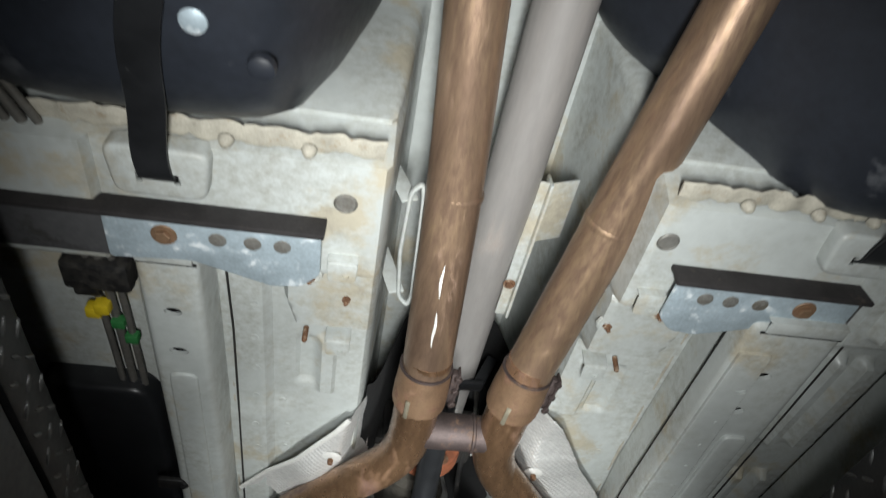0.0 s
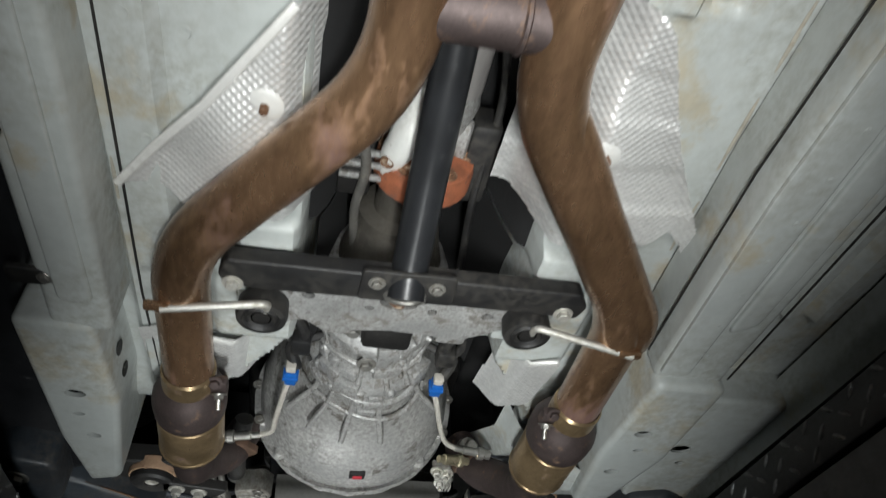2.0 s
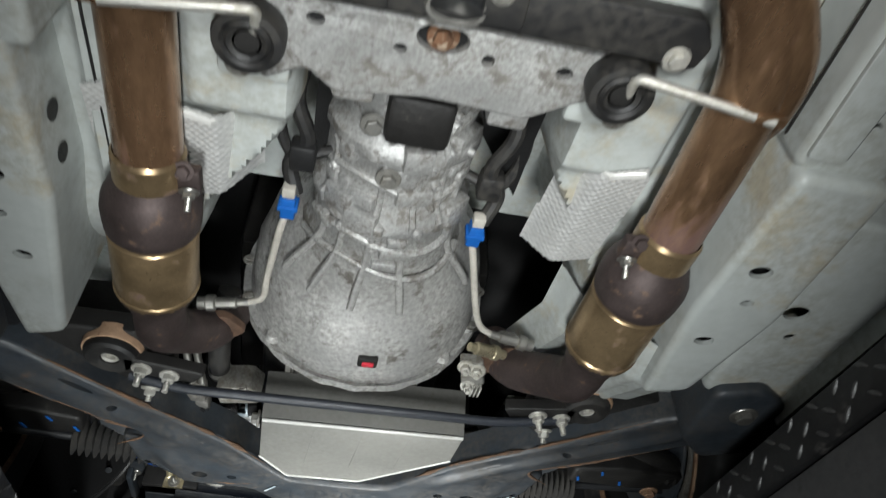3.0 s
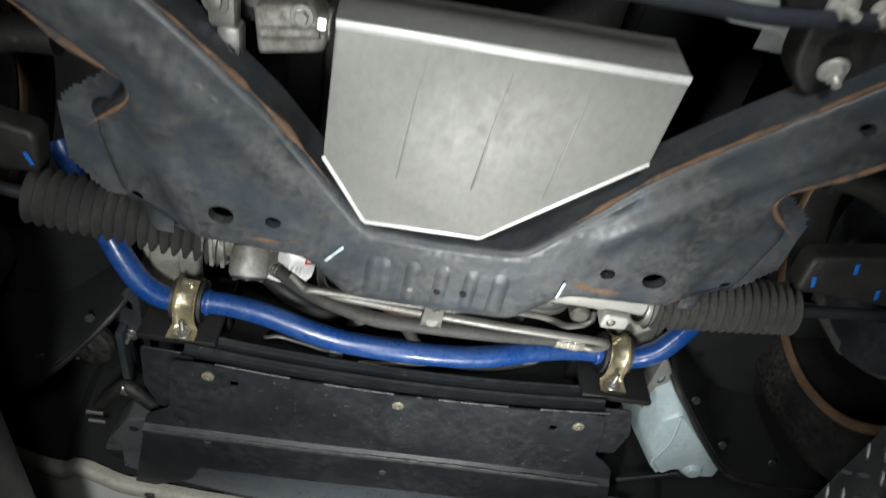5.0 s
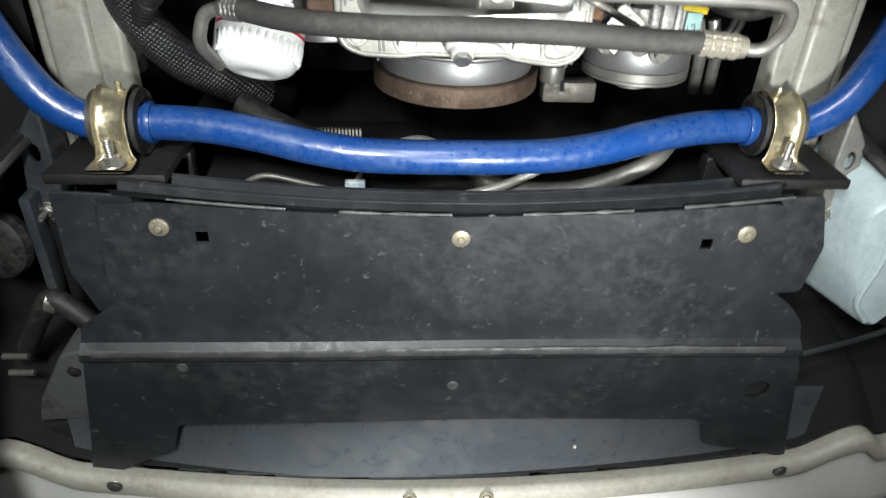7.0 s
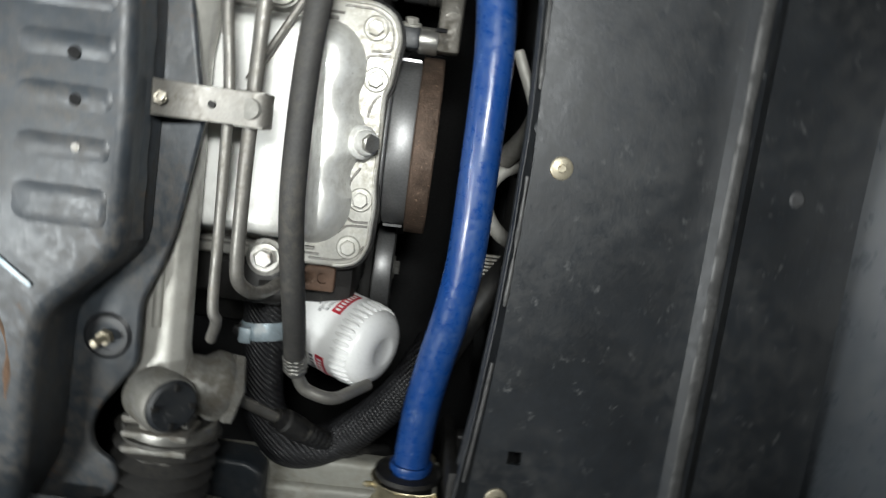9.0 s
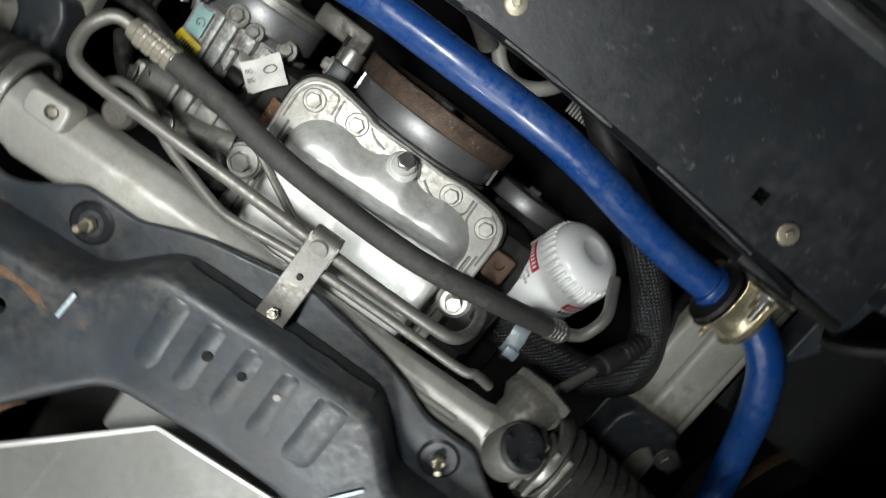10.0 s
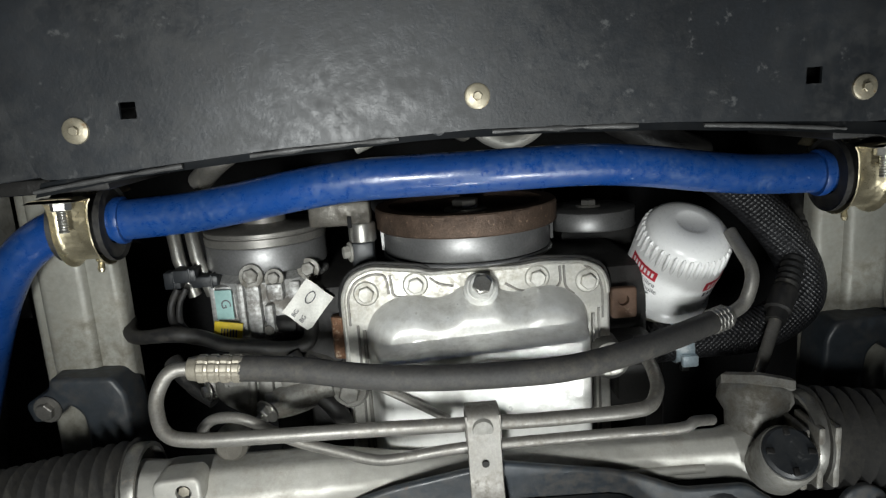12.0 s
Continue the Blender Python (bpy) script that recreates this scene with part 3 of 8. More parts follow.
def underbody():
    bm = bmesh.new()
    field(bm, steps(-0.62, 0.62, 0.005), [*steps(1.0, 1.40, 0.010)[:-1], *steps(1.40, 2.42, 0.005)[:-1], *steps(2.42, 3.0, 0.010)], floor_z)
    t = thing("underbody", (0, 2.0, 1.80), "pale beige primer-painted car floor pan with tunnel and ribs", "car floor", kind="structure")
    part("floor_pan", bm, M_BODY, t, "", 40)
    # seam of sealer where the rear seat pan meets the tank recess
    for s in (-1, 1):
        bm = bmesh.new()
        rng = random.Random(4 + s)
        xs = steps(0.145, 0.46, 0.004)
        pts = [(TC + s * x, 1.424 + 0.006 * noise.noise(Vector((x * 40, s, 0))), 1.753 + 0.004 * noise.noise(Vector((x * 60, s, 5)))) for x in xs]
        sweep(bm, pts, [0.0105 + 0.0035 * noise.noise(Vector((x * 70, s, 9))) + 0.002 * noise.noise(Vector((x * 230, s, 2))) for x in xs], 14, True, 0.18)
        part("sealer_seam", bm, M_SEAL, t, "lumpy brown seam sealer")
        for x in (0.215, 0.29, 0.35):
            bm = bmesh.new()
            lathe(bm, [(0.0075, 0), (0.0065, 0.004), (0.004, 0.008), (0.002, 0.009), (0, 0.0092)], (TC + s * x, 1.429, 1.747), (0, 0.2, -1), 14)
            part("sealer_dab", bm, M_SEAL, t)
        # drain plug hole in the cross panel
        bm = bmesh.new()
        lathe(bm, [(0, 0.0), (0.0095, 0.0), (0.0105, 0.002), (0.0120, 0.0)], (s * 0.166, 1.486, 1.7435), (0, 0, -1), 24)
        part("grommet", bm, M_CASTD, t, "dark rubber drain grommet")
        # rusty studs and bolts
        for at, r in (((s * 0.158, 1.648, 1.768), 0.0062), ((s * 0.198, 1.595, 1.747), 0.0066)):
            bm = bmesh.new()
            lathe(bm, [(0.0135, -0.002), (0.0125, 0.0015), (0.010, 0.002), (0.0085, 0.0005), (0, 0.0005)], at, (0, 0, -1), 22)
            part("bolt_cup", bm, M_BODY, t)
            bolt(t, at, r * 0.9, 0.007, M_RUST, (0, 0, -1), False, 0.007, "rusty_bolt")
        bm = bmesh.new()
        lathe(bm, [(0, 0), (0.0035, 0), (0.0035, 0.02), (0.002, 0.022), (0, 0.022)], (s * 0.207, 1.746, 1.797), (0, 0.15, -1), 10)
        part("weld_stud", bm, M_RUST, t, "rusty weld stud")
        # folded tabs with a hole
        for x, y, z in ((0.165, 1.756, 1.786), (0.164, 1.573, 1.7445)):
            x += 0.011 * (s > 0)
            bm = bmesh.new()
            stamped(bm, smooth_poly([(s * x - 0.0165, y - 0.014), (s * x + 0.0165, y - 0.014), (s * x + 0.0145, y + 0.014), (s * x - 0.0145, y + 0.014)], 0.005), [ring2(s * x + 0.004, y + 0.003, 0.0040)], z - 0.0125, z - 0.0100, 0.0008, None, 0.0024)
            block(bm, s * x - 0.0160, s * x + 0.0160, y - 0.0160, y - 0.0135, z - 0.0115, z + 0.016, 0.0008)
            part("tab", bm, M_BODY, t)
    # strap anchor pressings
    for x in (-0.337, 0.372):
        bm = bmesh.new()
        stamped(bm, smooth_poly([(x - 0.048, 1.435), (x + 0.048, 1.435), (x + 0.042, 1.492), (x - 0.042, 1.492)], 0.014),
                [[(x - 0.020, 1.462), (x - 0.014, 1.462), (x - 0.014, 1.474), (x - 0.020, 1.474)], [(x + 0.014, 1.462), (x + 0.020, 1.462), (x + 0.020, 1.474), (x + 0.014, 1.474)]],
                1.727, 1.75, 0.005)
        part("strap_anchor", bm, M_BODY, t)
    # seam line of the floor overlap
    for pts in ([(-0.300, 1.62, 1.7855), (-0.297, 1.75, 1.7855), (-0.298, 1.95, 1.782), (-0.302, 2.25, 1.781), (-0.303, 2.33, 1.781), (-0.300, 2.50, 1.783)],
                [(0.292, 1.60, 1.799), (0.25, 1.655, 1.799), (0.245, 1.70, 1.799)]):
        bm = bmesh.new()
        sweep(bm, pts, 0.0016, 6)
        part("panel_seam", bm, M_RUB, t, "dark panel seam")
    # thin runs of yellowed sealer along the floor joints, with spot welds beside them
    rng = random.Random(21)
    for pts, n in (([(0.287, 1.62), (0.288, 1.80), (0.296, 2.0), (0.308, 2.22)], 5), ([(-0.306, 1.62), (-0.304, 1.9), (-0.308, 2.2)], 4)):
        q = curve([(x, y, floor_z(x, y) - 0.0005) for x, y in pts], 14)
        cut = len(q) // n
        for k in range(n):
            run = q[k * cut + rng.randrange(3):(k + 1) * cut]
            if len(run) < 4:
                continue
            bm = bmesh.new()
            sweep(bm, [p + Vector((0.0015 * noise.noise(p * 60), 0, 0)) for p in run], [0.0024 * (0.55 + 0.45 * math.sin(math.pi * i / (len(run) - 1))) * (1 + 0.4 * noise.noise(p * 90)) for i, p in enumerate(run)], 10, True, 0.4)
            part("sealer_seam", bm, M_SEAL, t, "thin yellowed sealer run", 60)
    for x, y0, y1 in ((-0.272, 1.70, 2.42), (0.262, 1.78, 2.20), (-0.235, 1.92, 2.04)):
        for y in steps(y0, y1, 0.065):
            bm = bmesh.new()
            xx = x + rng.uniform(-0.004, 0.004)
            lathe(bm, [(0.0062, -0.001), (0.0052, 0.0006), (0.0035, 0.0002), (0, 0.0)], (xx, y, floor_z(xx, y)), (0, 0, -1), 14)
            part("spot_weld", bm, M_BODY, t)
    # bracket loop and folded flange on the tunnel walls, beside the driveshaft
    bm = bmesh.new()
    loop = smooth_poly([(-0.086, 1.520), (-0.098, 1.534), (-0.101, 1.62), (-0.095, 1.692), (-0.082, 1.707), (-0.078, 1.69), (-0.081, 1.60), (-0.083, 1.54)], 0.008, 4)
    sweep(bm, [(x, y, 1.835 - 0.10 * (y - 1.53)) for x, y in loop + loop[:1]], 0.0029, 10, True, 1.6)
    for y in (1.545, 1.685):
        strip(bm, (-0.098, y, 1.833 - 0.10 * (y - 1.53)), (-0.124, y, 1.90), 0.020, 0.003, 0.0008, (0, 1, 0))
    part("tunnel_bracket", bm, M_BODY, t, "pale looped tunnel bracket", 50)
    bm = bmesh.new()
    strip(bm, (0.068, 1.545, 1.900), (0.056, 1.765, 1.872), 0.014, 0.003, 0.001)
    strip(bm, (0.077, 1.545, 1.905), (0.065, 1.765, 1.877), 0.004, 0.030, 0.001)
    strip(bm, (0.080, 1.60, 1.905), (0.118, 1.60, 1.92), 0.10, 0.003, 0.001)
    flange = part("tunnel_flange", bm, M_BODY, t, "folded pale tunnel flange", 40)
    bolt(flange, (0.058, 1.709, 1.8775), 0.0055, 0.006, M_RUST, name="rusty_bolt")
    return t


UNDER = underbody()


def rail(name, outline, holes, z0, z1, slope, label):
    t = thing(name, (outline[0][0], outline[0][1], z1), label, "frame rail", "frame rails", "structure")
    bm = bmesh.new()
    stamped(bm, smooth_poly(outline, 0.012), holes, z0, z1, 0.009, slope, 0.006)
    part("rail_shell", bm, M_BODY, t, "", 40)
    # black sheet inside the rail, putting the cavity's shade behind its holes
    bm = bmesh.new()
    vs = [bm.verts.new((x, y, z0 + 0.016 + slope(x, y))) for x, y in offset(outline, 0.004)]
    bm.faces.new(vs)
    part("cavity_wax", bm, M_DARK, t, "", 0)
    return t


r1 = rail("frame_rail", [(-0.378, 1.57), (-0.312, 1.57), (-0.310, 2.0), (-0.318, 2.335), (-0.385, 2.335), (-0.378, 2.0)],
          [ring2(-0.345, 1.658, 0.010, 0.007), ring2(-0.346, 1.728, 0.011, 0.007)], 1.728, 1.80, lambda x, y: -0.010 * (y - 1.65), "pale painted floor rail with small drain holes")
bm = bmesh.new()
stamped(bm, smooth_poly([(-0.362, 1.77), (-0.328, 1.77), (-0.330, 2.28), (-0.366, 2.28)], 0.012), [], 1.7245, 1.74, 0.003, lambda x, y: -0.010 * (y - 1.65))
part("rail_swage", bm, M_BODY, r1)
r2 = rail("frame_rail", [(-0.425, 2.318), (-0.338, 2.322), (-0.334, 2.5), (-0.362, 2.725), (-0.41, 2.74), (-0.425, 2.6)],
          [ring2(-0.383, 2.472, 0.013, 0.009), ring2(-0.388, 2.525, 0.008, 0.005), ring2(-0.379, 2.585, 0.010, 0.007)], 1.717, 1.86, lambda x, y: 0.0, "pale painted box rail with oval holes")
for y in (2.42, 2.47):
    bm = bmesh.new()
    lathe(bm, [(0, 0), (0.010, 0), (0.011, 0.001), (0, 0.001)], (-0.3345, y, 1.757), (1, 0, 0), 16)
    part("hole_cover", bm, M_RUB, r2)
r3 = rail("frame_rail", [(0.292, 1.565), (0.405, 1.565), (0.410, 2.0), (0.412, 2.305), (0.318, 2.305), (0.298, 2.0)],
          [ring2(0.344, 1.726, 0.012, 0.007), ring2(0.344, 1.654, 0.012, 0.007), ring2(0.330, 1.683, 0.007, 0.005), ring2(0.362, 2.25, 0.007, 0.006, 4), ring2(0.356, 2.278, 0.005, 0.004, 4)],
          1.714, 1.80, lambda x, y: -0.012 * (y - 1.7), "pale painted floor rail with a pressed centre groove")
bm = bmesh.new()
stamped(bm, smooth_poly([(0.352, 1.78), (0.388, 1.78), (0.390, 2.18), (0.362, 2.20)], 0.012), [], 1.709, 1.73, 0.003, lambda x, y: -0.012 * (y - 1.7))
part("rail_swage", bm, M_BODY, r3)
bm = bmesh.new()
stamped(bm, smooth_poly([(0.296, 1.612), (0.336, 1.612), (0.350, 2.0), (0.358, 2.29), (0.322, 2.29), (0.302, 2.0)], 0.006),
        [ring2(0.330, 1.683, 0.007, 0.005)], 1.7105, 1.7150, 0.0012, lambda x, y: -0.012 * (y - 1.7))
part("rail_strip", bm, M_BODY, r3, "overlapping flange strip", 40)
bm = bmesh.new()
sweep(bm, [(0.3375, 1.62, 1.7150), (0.3515, 2.0, 1.7105), (0.3595, 2.285, 1.7070)], 0.0011, 6)
part("strip_seam", bm, M_RUB, r3, "dark seam beside the strip")
# dark lines drawn in for the gap and shadow at the rail's edges
for pts in ([(0.4135, 1.57, 1.7200), (0.4185, 2.0, 1.7150), (0.4205, 2.30, 1.7115)], [(0.2885, 1.60, 1.745), (0.2950, 2.0, 1.742), (0.3150, 2.29, 1.738)]):
    bm = bmesh.new()
    sweep(bm, pts, 0.0013, 6)
    part("edge_seam", bm, M_RUB, r3, "dark line for the gap and shadow along the rail")
for k in range(9):
    bm = bmesh.new()
    x, y = 0.338 + 0.0022 * k, 1.75 + 0.055 * k
    lathe(bm, [(0.0036, -0.001), (0.0030, 0.0007), (0, 0.0008)], (x - 0.010, y, 1.7105 - 0.012 * (y - 1.7)), (0, 0, -1), 12)
    part("rivet", bm, M_BODY, r3)
for r, x0, x1, y, z in ((r1, -0.374, -0.316, 1.572, 1.7285), (r3, 0.306, 0.398, 1.568, 1.7155)):
    bm = bmesh.new()
    block(bm, x0, x1, y - 0.012, y + 0.006, z - 0.0045, z - 0.001, 0.0015)
    block(bm, x0, x1, y - 0.012, y - 0.0095, z - 0.0045, z + 0.03, 0.001)
    part("end_tab", bm, M_BODY, r, "folded end tab")
    # solid black strip takes the place of the gap's shade
    bm = bmesh.new()
    strip(bm, (x0 - 0.003, y + 0.0085, z - 0.0006), (x1 + 0.003, y + 0.0085, z - 0.0006), 0.0035, 0.0016, 0.0004)
    part("end_gap", bm, M_DARK, r, "black strip standing in for the shaded gap behind the tab")
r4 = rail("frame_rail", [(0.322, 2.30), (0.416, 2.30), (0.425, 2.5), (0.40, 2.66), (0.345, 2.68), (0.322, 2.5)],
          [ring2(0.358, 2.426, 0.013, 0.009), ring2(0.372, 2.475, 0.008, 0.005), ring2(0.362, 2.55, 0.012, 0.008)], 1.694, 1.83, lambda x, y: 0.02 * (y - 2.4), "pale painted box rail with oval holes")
bm = bmesh.new()
stamped(bm, smooth_poly([(0.42, 2.36), (0.56, 2.36), (0.56, 2.68), (0.43, 2.68)], 0.02), [ring2(0.456, 2.502, 0.016, 0.012), ring2(0.475, 2.545, 0.008, 0.006)], 1.716, 1.80, 0.008)
part("torque_box", bm, M_BODY, r4, "pale pressed torque box panel", 40)
bm = bmesh.new()
field(bm, steps(0.225, 0.60, 0.006), steps(2.60, 2.93, 0.008),
      lambda x, y: 1.720 + 0.42 * max(0.0, y - 2.68) + 0.060 * (1 - sstep(0.290, 0.335, x)) + 0.020 * sstep(0.40, 0.425, x) - 0.006 * bump1(x, 0.352, 0.362, 0.006) + 0.05 * sstep(0.25, 0.225, x))
part("rail_kick_up", bm, M_BODY, r4, "pale rail rising over the subframe", 50)
for s, n in ((-1, "sill"), (1, "sill")):
    bm = bmesh.new()
    sweep(bm, [(s * 0.60, 0.9, 1.73), (s * 0.60, 2.75, 1.73)], 0.055, 20, flat=0.7)
    block(bm, s * 0.545, s * 0.550, 0.9, 2.7, 1.69, 1.76, 0.001)
    solo(n, bm, M_BODY, "dirty painted rocker sill with pinch flange", "sill", group="sills", kind="structure")


# ---- fuel tank ----
def tank(cx, hx, hy, label):
    t = thing("fuel_tank", (cx, 1.12, 1.66), label, "fuel tank", "saddle tank lobes")
    bm = bmesh.new()
    bmesh.ops.create_uvsphere(bm, u_segments=56, v_segments=36, radius=1.0)
    for v in bm.verts:
        c = v.co
        k = (abs(c.x) ** 3.4 + abs(c.y) ** 3.0 + abs(c.z) ** 3.0) ** (-1 / 3.1)
        p = Vector((cx + hx * c.x * k, 1.14 + hy * c.y * k, 1.850 + 0.185 * c.z * k))
        p.z += 0.21 * (sstep(0.33, 0.12, p.x) if cx > 0 else sstep(0.23, 0.11, -p.x))
        v.co = p
    part("shell", bm, M_TANK, t, "", 0)
    bpy.data.objects[t.children[0].name].data.shade_smooth()
    for dx, dy in ((0.07, 0.16), (-0.06, 0.10), (0.115, 0.19)):
        bm = bmesh.new()
        lathe(bm, [(0, 0.004), (0.006, 0.004), (0.010, 0.002), (0.011, -0.004)], (cx + dx, 1.12 + dy, 1.6635 + (0.004 if dy < 0.15 else 0.012)), (0, 0.1, -1), 18)
        part("moulding_pip", bm, M_TANK if dx > 0.1 else M_GALV, t)
    return t


tank(-0.345, 0.232, 0.285, "black moulded plastic fuel tank lobe held by a strap")
tank(0.375, 0.325, 0.305, "black moulded plastic fuel tank lobe beside the driveshaft")


def tank_strap(x, lean):
    t = thing("tank_strap", (x, 1.45, 1.72), "black painted steel tank strap with worn edges", "strap", "tank straps")
    bm = bmesh.new()
    pts = [(x + lean, 1.05, 1.656), (x + lean * 0.7, 1.22, 1.659), (x + lean * 0.4, 1.30, 1.672), (x + lean * 0.2, 1.37, 1.698), (x, 1.43, 1.716), (x, 1.462, 1.722), (x, 1.474, 1.735)]
    ribbon(bm, curve(pts, 5), 0.031, 0.0026)
    part("band", bm, M_GLOSSB, t)
    bm = bmesh.new()
    sweep(bm, [(x - 0.014, 1.474, 1.733), (x + 0.014, 1.474, 1.733)], 0.004, 8)
    part("pin", bm, M_STEEL, t)


tank_strap(-0.337, 0.058)
tank_strap(0.372, 0.02)


# ---- floor braces ----
def brace(s):
    t = thing("floor_brace", (s * 0.3, 1.54, 1.735), "galvanised brace plate on a rusty black angle, bolted to the floor", "brace", "floor braces")
    y0 = 0.0 if s < 0 else 0.008
    bm = bmesh.new()
    poly = [(0.186, 1.515), (0.186, 1.568), (0.205, 1.588), (0.235, 1.592), (0.315, 1.566), (0.395, 1.572), (0.395, 1.515)]
    poly = [(s * x, y + y0) for x, y in poly]
    if s > 0:
        poly = poly[::-1]
    stamped(bm, smooth_poly(poly, 0.006), [], 1.7215, 1.7255, 0.001)
    part("plate", bm, M_GALV, t)
    bm = bmesh.new()
    block(bm, s * 0.183, s * 0.56, 1.508 + y0, 1.5145 + y0, 1.7175, 1.745, 0.0015)
    part("angle_web", bm, M_ANGLE, t, "rusty black angle edge")
    bm = bmesh.new()
    block(bm, s * 0.35, s * 0.56, 1.5145 + y0, 1.575 + y0, 1.7265, 1.7305, 0.0015)
    part("angle_leg", bm, M_LIFT, t, "dark grey angle leg")
    bolt(t, (s * 0.338, 1.521 + y0 + 0.012, 1.7215), 0.0080, 0.007, M_CLAMP, name="rusty_bolt")
    for x in (0.287, 0.253, 0.224):
        bm = bmesh.new()
        lathe(bm, [(0, 0.0012), (0.006, 0.0012), (0.0085, 0.0006), (0.009, -0.0004)], (s * x, 1.533 + y0, 1.7215), (0, 0, -1), 18)
        part("plug_weld", bm, M_CASTD, t, "dull plug weld")


brace(-1)
brace(1)


# ---- fuel lines and cover ----
def fuel_lines():
    t = thing("fuel_lines", (-0.44, 1.65, 1.78), "bundle of grey steel fuel and brake lines in black clips", "fuel lines")
    for i, (dx, r) in enumerate(((0.0, 0.0042), (0.014, 0.005), (0.028, 0.0042))):
        bm = bmesh.new()
        pts = [(-0.56 + dx, 1.10, 1.74), (-0.52 + dx, 1.30, 1.735), (-0.475 + dx, 1.42, 1.745), (-0.452 + dx, 1.52, 1.765), (-0.448 + dx, 1.65, 1.772), (-0.445 + dx, 1.80, 1.772), (-0.445 + dx, 1.98, 1.772)]
        sweep(bm, curve(pts, 6), r, 12)
        part("steel_line", bm, M_LINE, t)
    bm = bmesh.new()
    block(bm, -0.475, -0.400, 1.628, 1.672, 1.757, 1.79, 0.006)
    block(bm, -0.470, -0.44, 1.672, 1.69, 1.764, 1.79, 0.004)
    part("line_clip", bm, M_RUB, t, "black moulded line clip")
    for a in ((-0.452, 1.715, 1.766), (-0.440, 1.705, 1.764)):
        bm = bmesh.new()
        block(bm, a[0] - 0.009, a[0] + 0.009, a[1] - 0.010, a[1] + 0.008, a[2] - 0.008, a[2] + 0.008, 0.003, None)
        part("yellow_marker", bm, M_YEL, t, "bright yellow line marker")
    for a in ((-0.428, 1.735, 1.766), (-0.417, 1.765, 1.768)):
        bm = bmesh.new()
        block(bm, a[0] - 0.008, a[0] + 0.008, a[1] - 0.007, a[1] + 0.007, a[2] - 0.005, a[2] + 0.008, 0.002, None)
        part("green_marker", bm, M_GREEN, t, "green line marker")
    c = thing("line_cover", (-0.45, 2.2, 1.77), "black plastic cover over the fuel lines beside the rail", "cover")
    bm = bmesh.new()
    stamped(bm, smooth_poly([(-0.555, 1.86), (-0.415, 1.86), (-0.398, 1.90), (-0.398, 2.25), (-0.43, 2.33), (-0.43, 2.78), (-0.60, 2.80)], 0.02), [], 1.752, 1.79, 0.010)
    part("cover_shell", bm, M_GLOSSB, c, "", 40)
    for y in (2.05, 2.245):
        bm = bmesh.new()
        stamped(bm, smooth_poly([(-0.41, y - 0.014), (-0.372, y - 0.012), (-0.366, y), (-0.372, y + 0.012), (-0.41, y + 0.014)], 0.006), [], 1.721, 1.727, 0.002)
        part("cover_tab", bm, M_RUB, c)
        bolt(c, (-0.372, y, 1.721), 0.005, 0.004, M_RUB if y < 2.1 else M_STEEL)


fuel_lines()


# ---- exhaust ----
def pipe_part(parent, pts, r, material, name="pipe", fillet=0.05, label="", seg=28):
    bm = bmesh.new()
    sweep(bm, filleted(pts, fillet, 8), r, seg)
    return part(name, bm, material, parent, label, 50)


def band_clamp(parent, a, b, side, label):
    """A wide slotted band clamp round a pipe from a to b, with its bolt bar on one side."""
    a, b = Vector(a), Vector(b)
    ax = (b - a).normalized()
    L = (b - a).length
    bm = bmesh.new()
    lathe(bm, [(0.0320, 0.001), (0.0338, 0.002), (0.0346, 0.010), (0.0362, L * 0.55), (0.0366, L - 0.006), (0.0356, L), (0.0320, L)], a, ax, 36)
    for v in bm.verts:
        if (v.co - a).dot(ax) > L * 0.9:
            v.co += ax * 0.006 * noise.noise(v.co * 70)
    clamp = part("band_clamp", bm, M_CLAMP, parent, label, 40)
    bm = bmesh.new()
    lathe(bm, [(0.0320, -0.0025), (0.0345, -0.002), (0.0350, 0.0), (0.0340, 0.002)], a, ax, 36)
    part("clamp_lip", bm, M_CONE, clamp)
    # slot with bent tab ends
    bm = bmesh.new()
    c = b - ax * 0.018 + Vector((-0.016 if side > 0 else -0.018, 0, -0.0335))
    strip(bm, c - ax * 0.018, c + ax * 0.014, 0.006, 0.002, 0.0005, (0.45, 0, 1))
    part("clamp_tab", bm, M_BRASS, clamp, "pale bent tab end")
    # bolt bar
    o = Vector((0.040, 0, -0.002))
    bm = bmesh.new()
    strip(bm, a + o + ax * 0.006, b + o - ax * 0.008, 0.010, 0.012, 0.002)
    strip(bm, a + o * 1.12 + ax * 0.004, b + o * 1.12 - ax * 0.004, 0.003, 0.018, 0.0008)
    part("clamp_bar", bm, M_CONE, clamp, "purple-brown clamp bar")
    for k in (0.15, 0.5, 0.85):
        bolt(clamp, a + o * 1.05 + ax * L * k + Vector((0, 0, -0.006)), 0.0055, 0.006, M_CONE, (0.4, 0, -1), False)


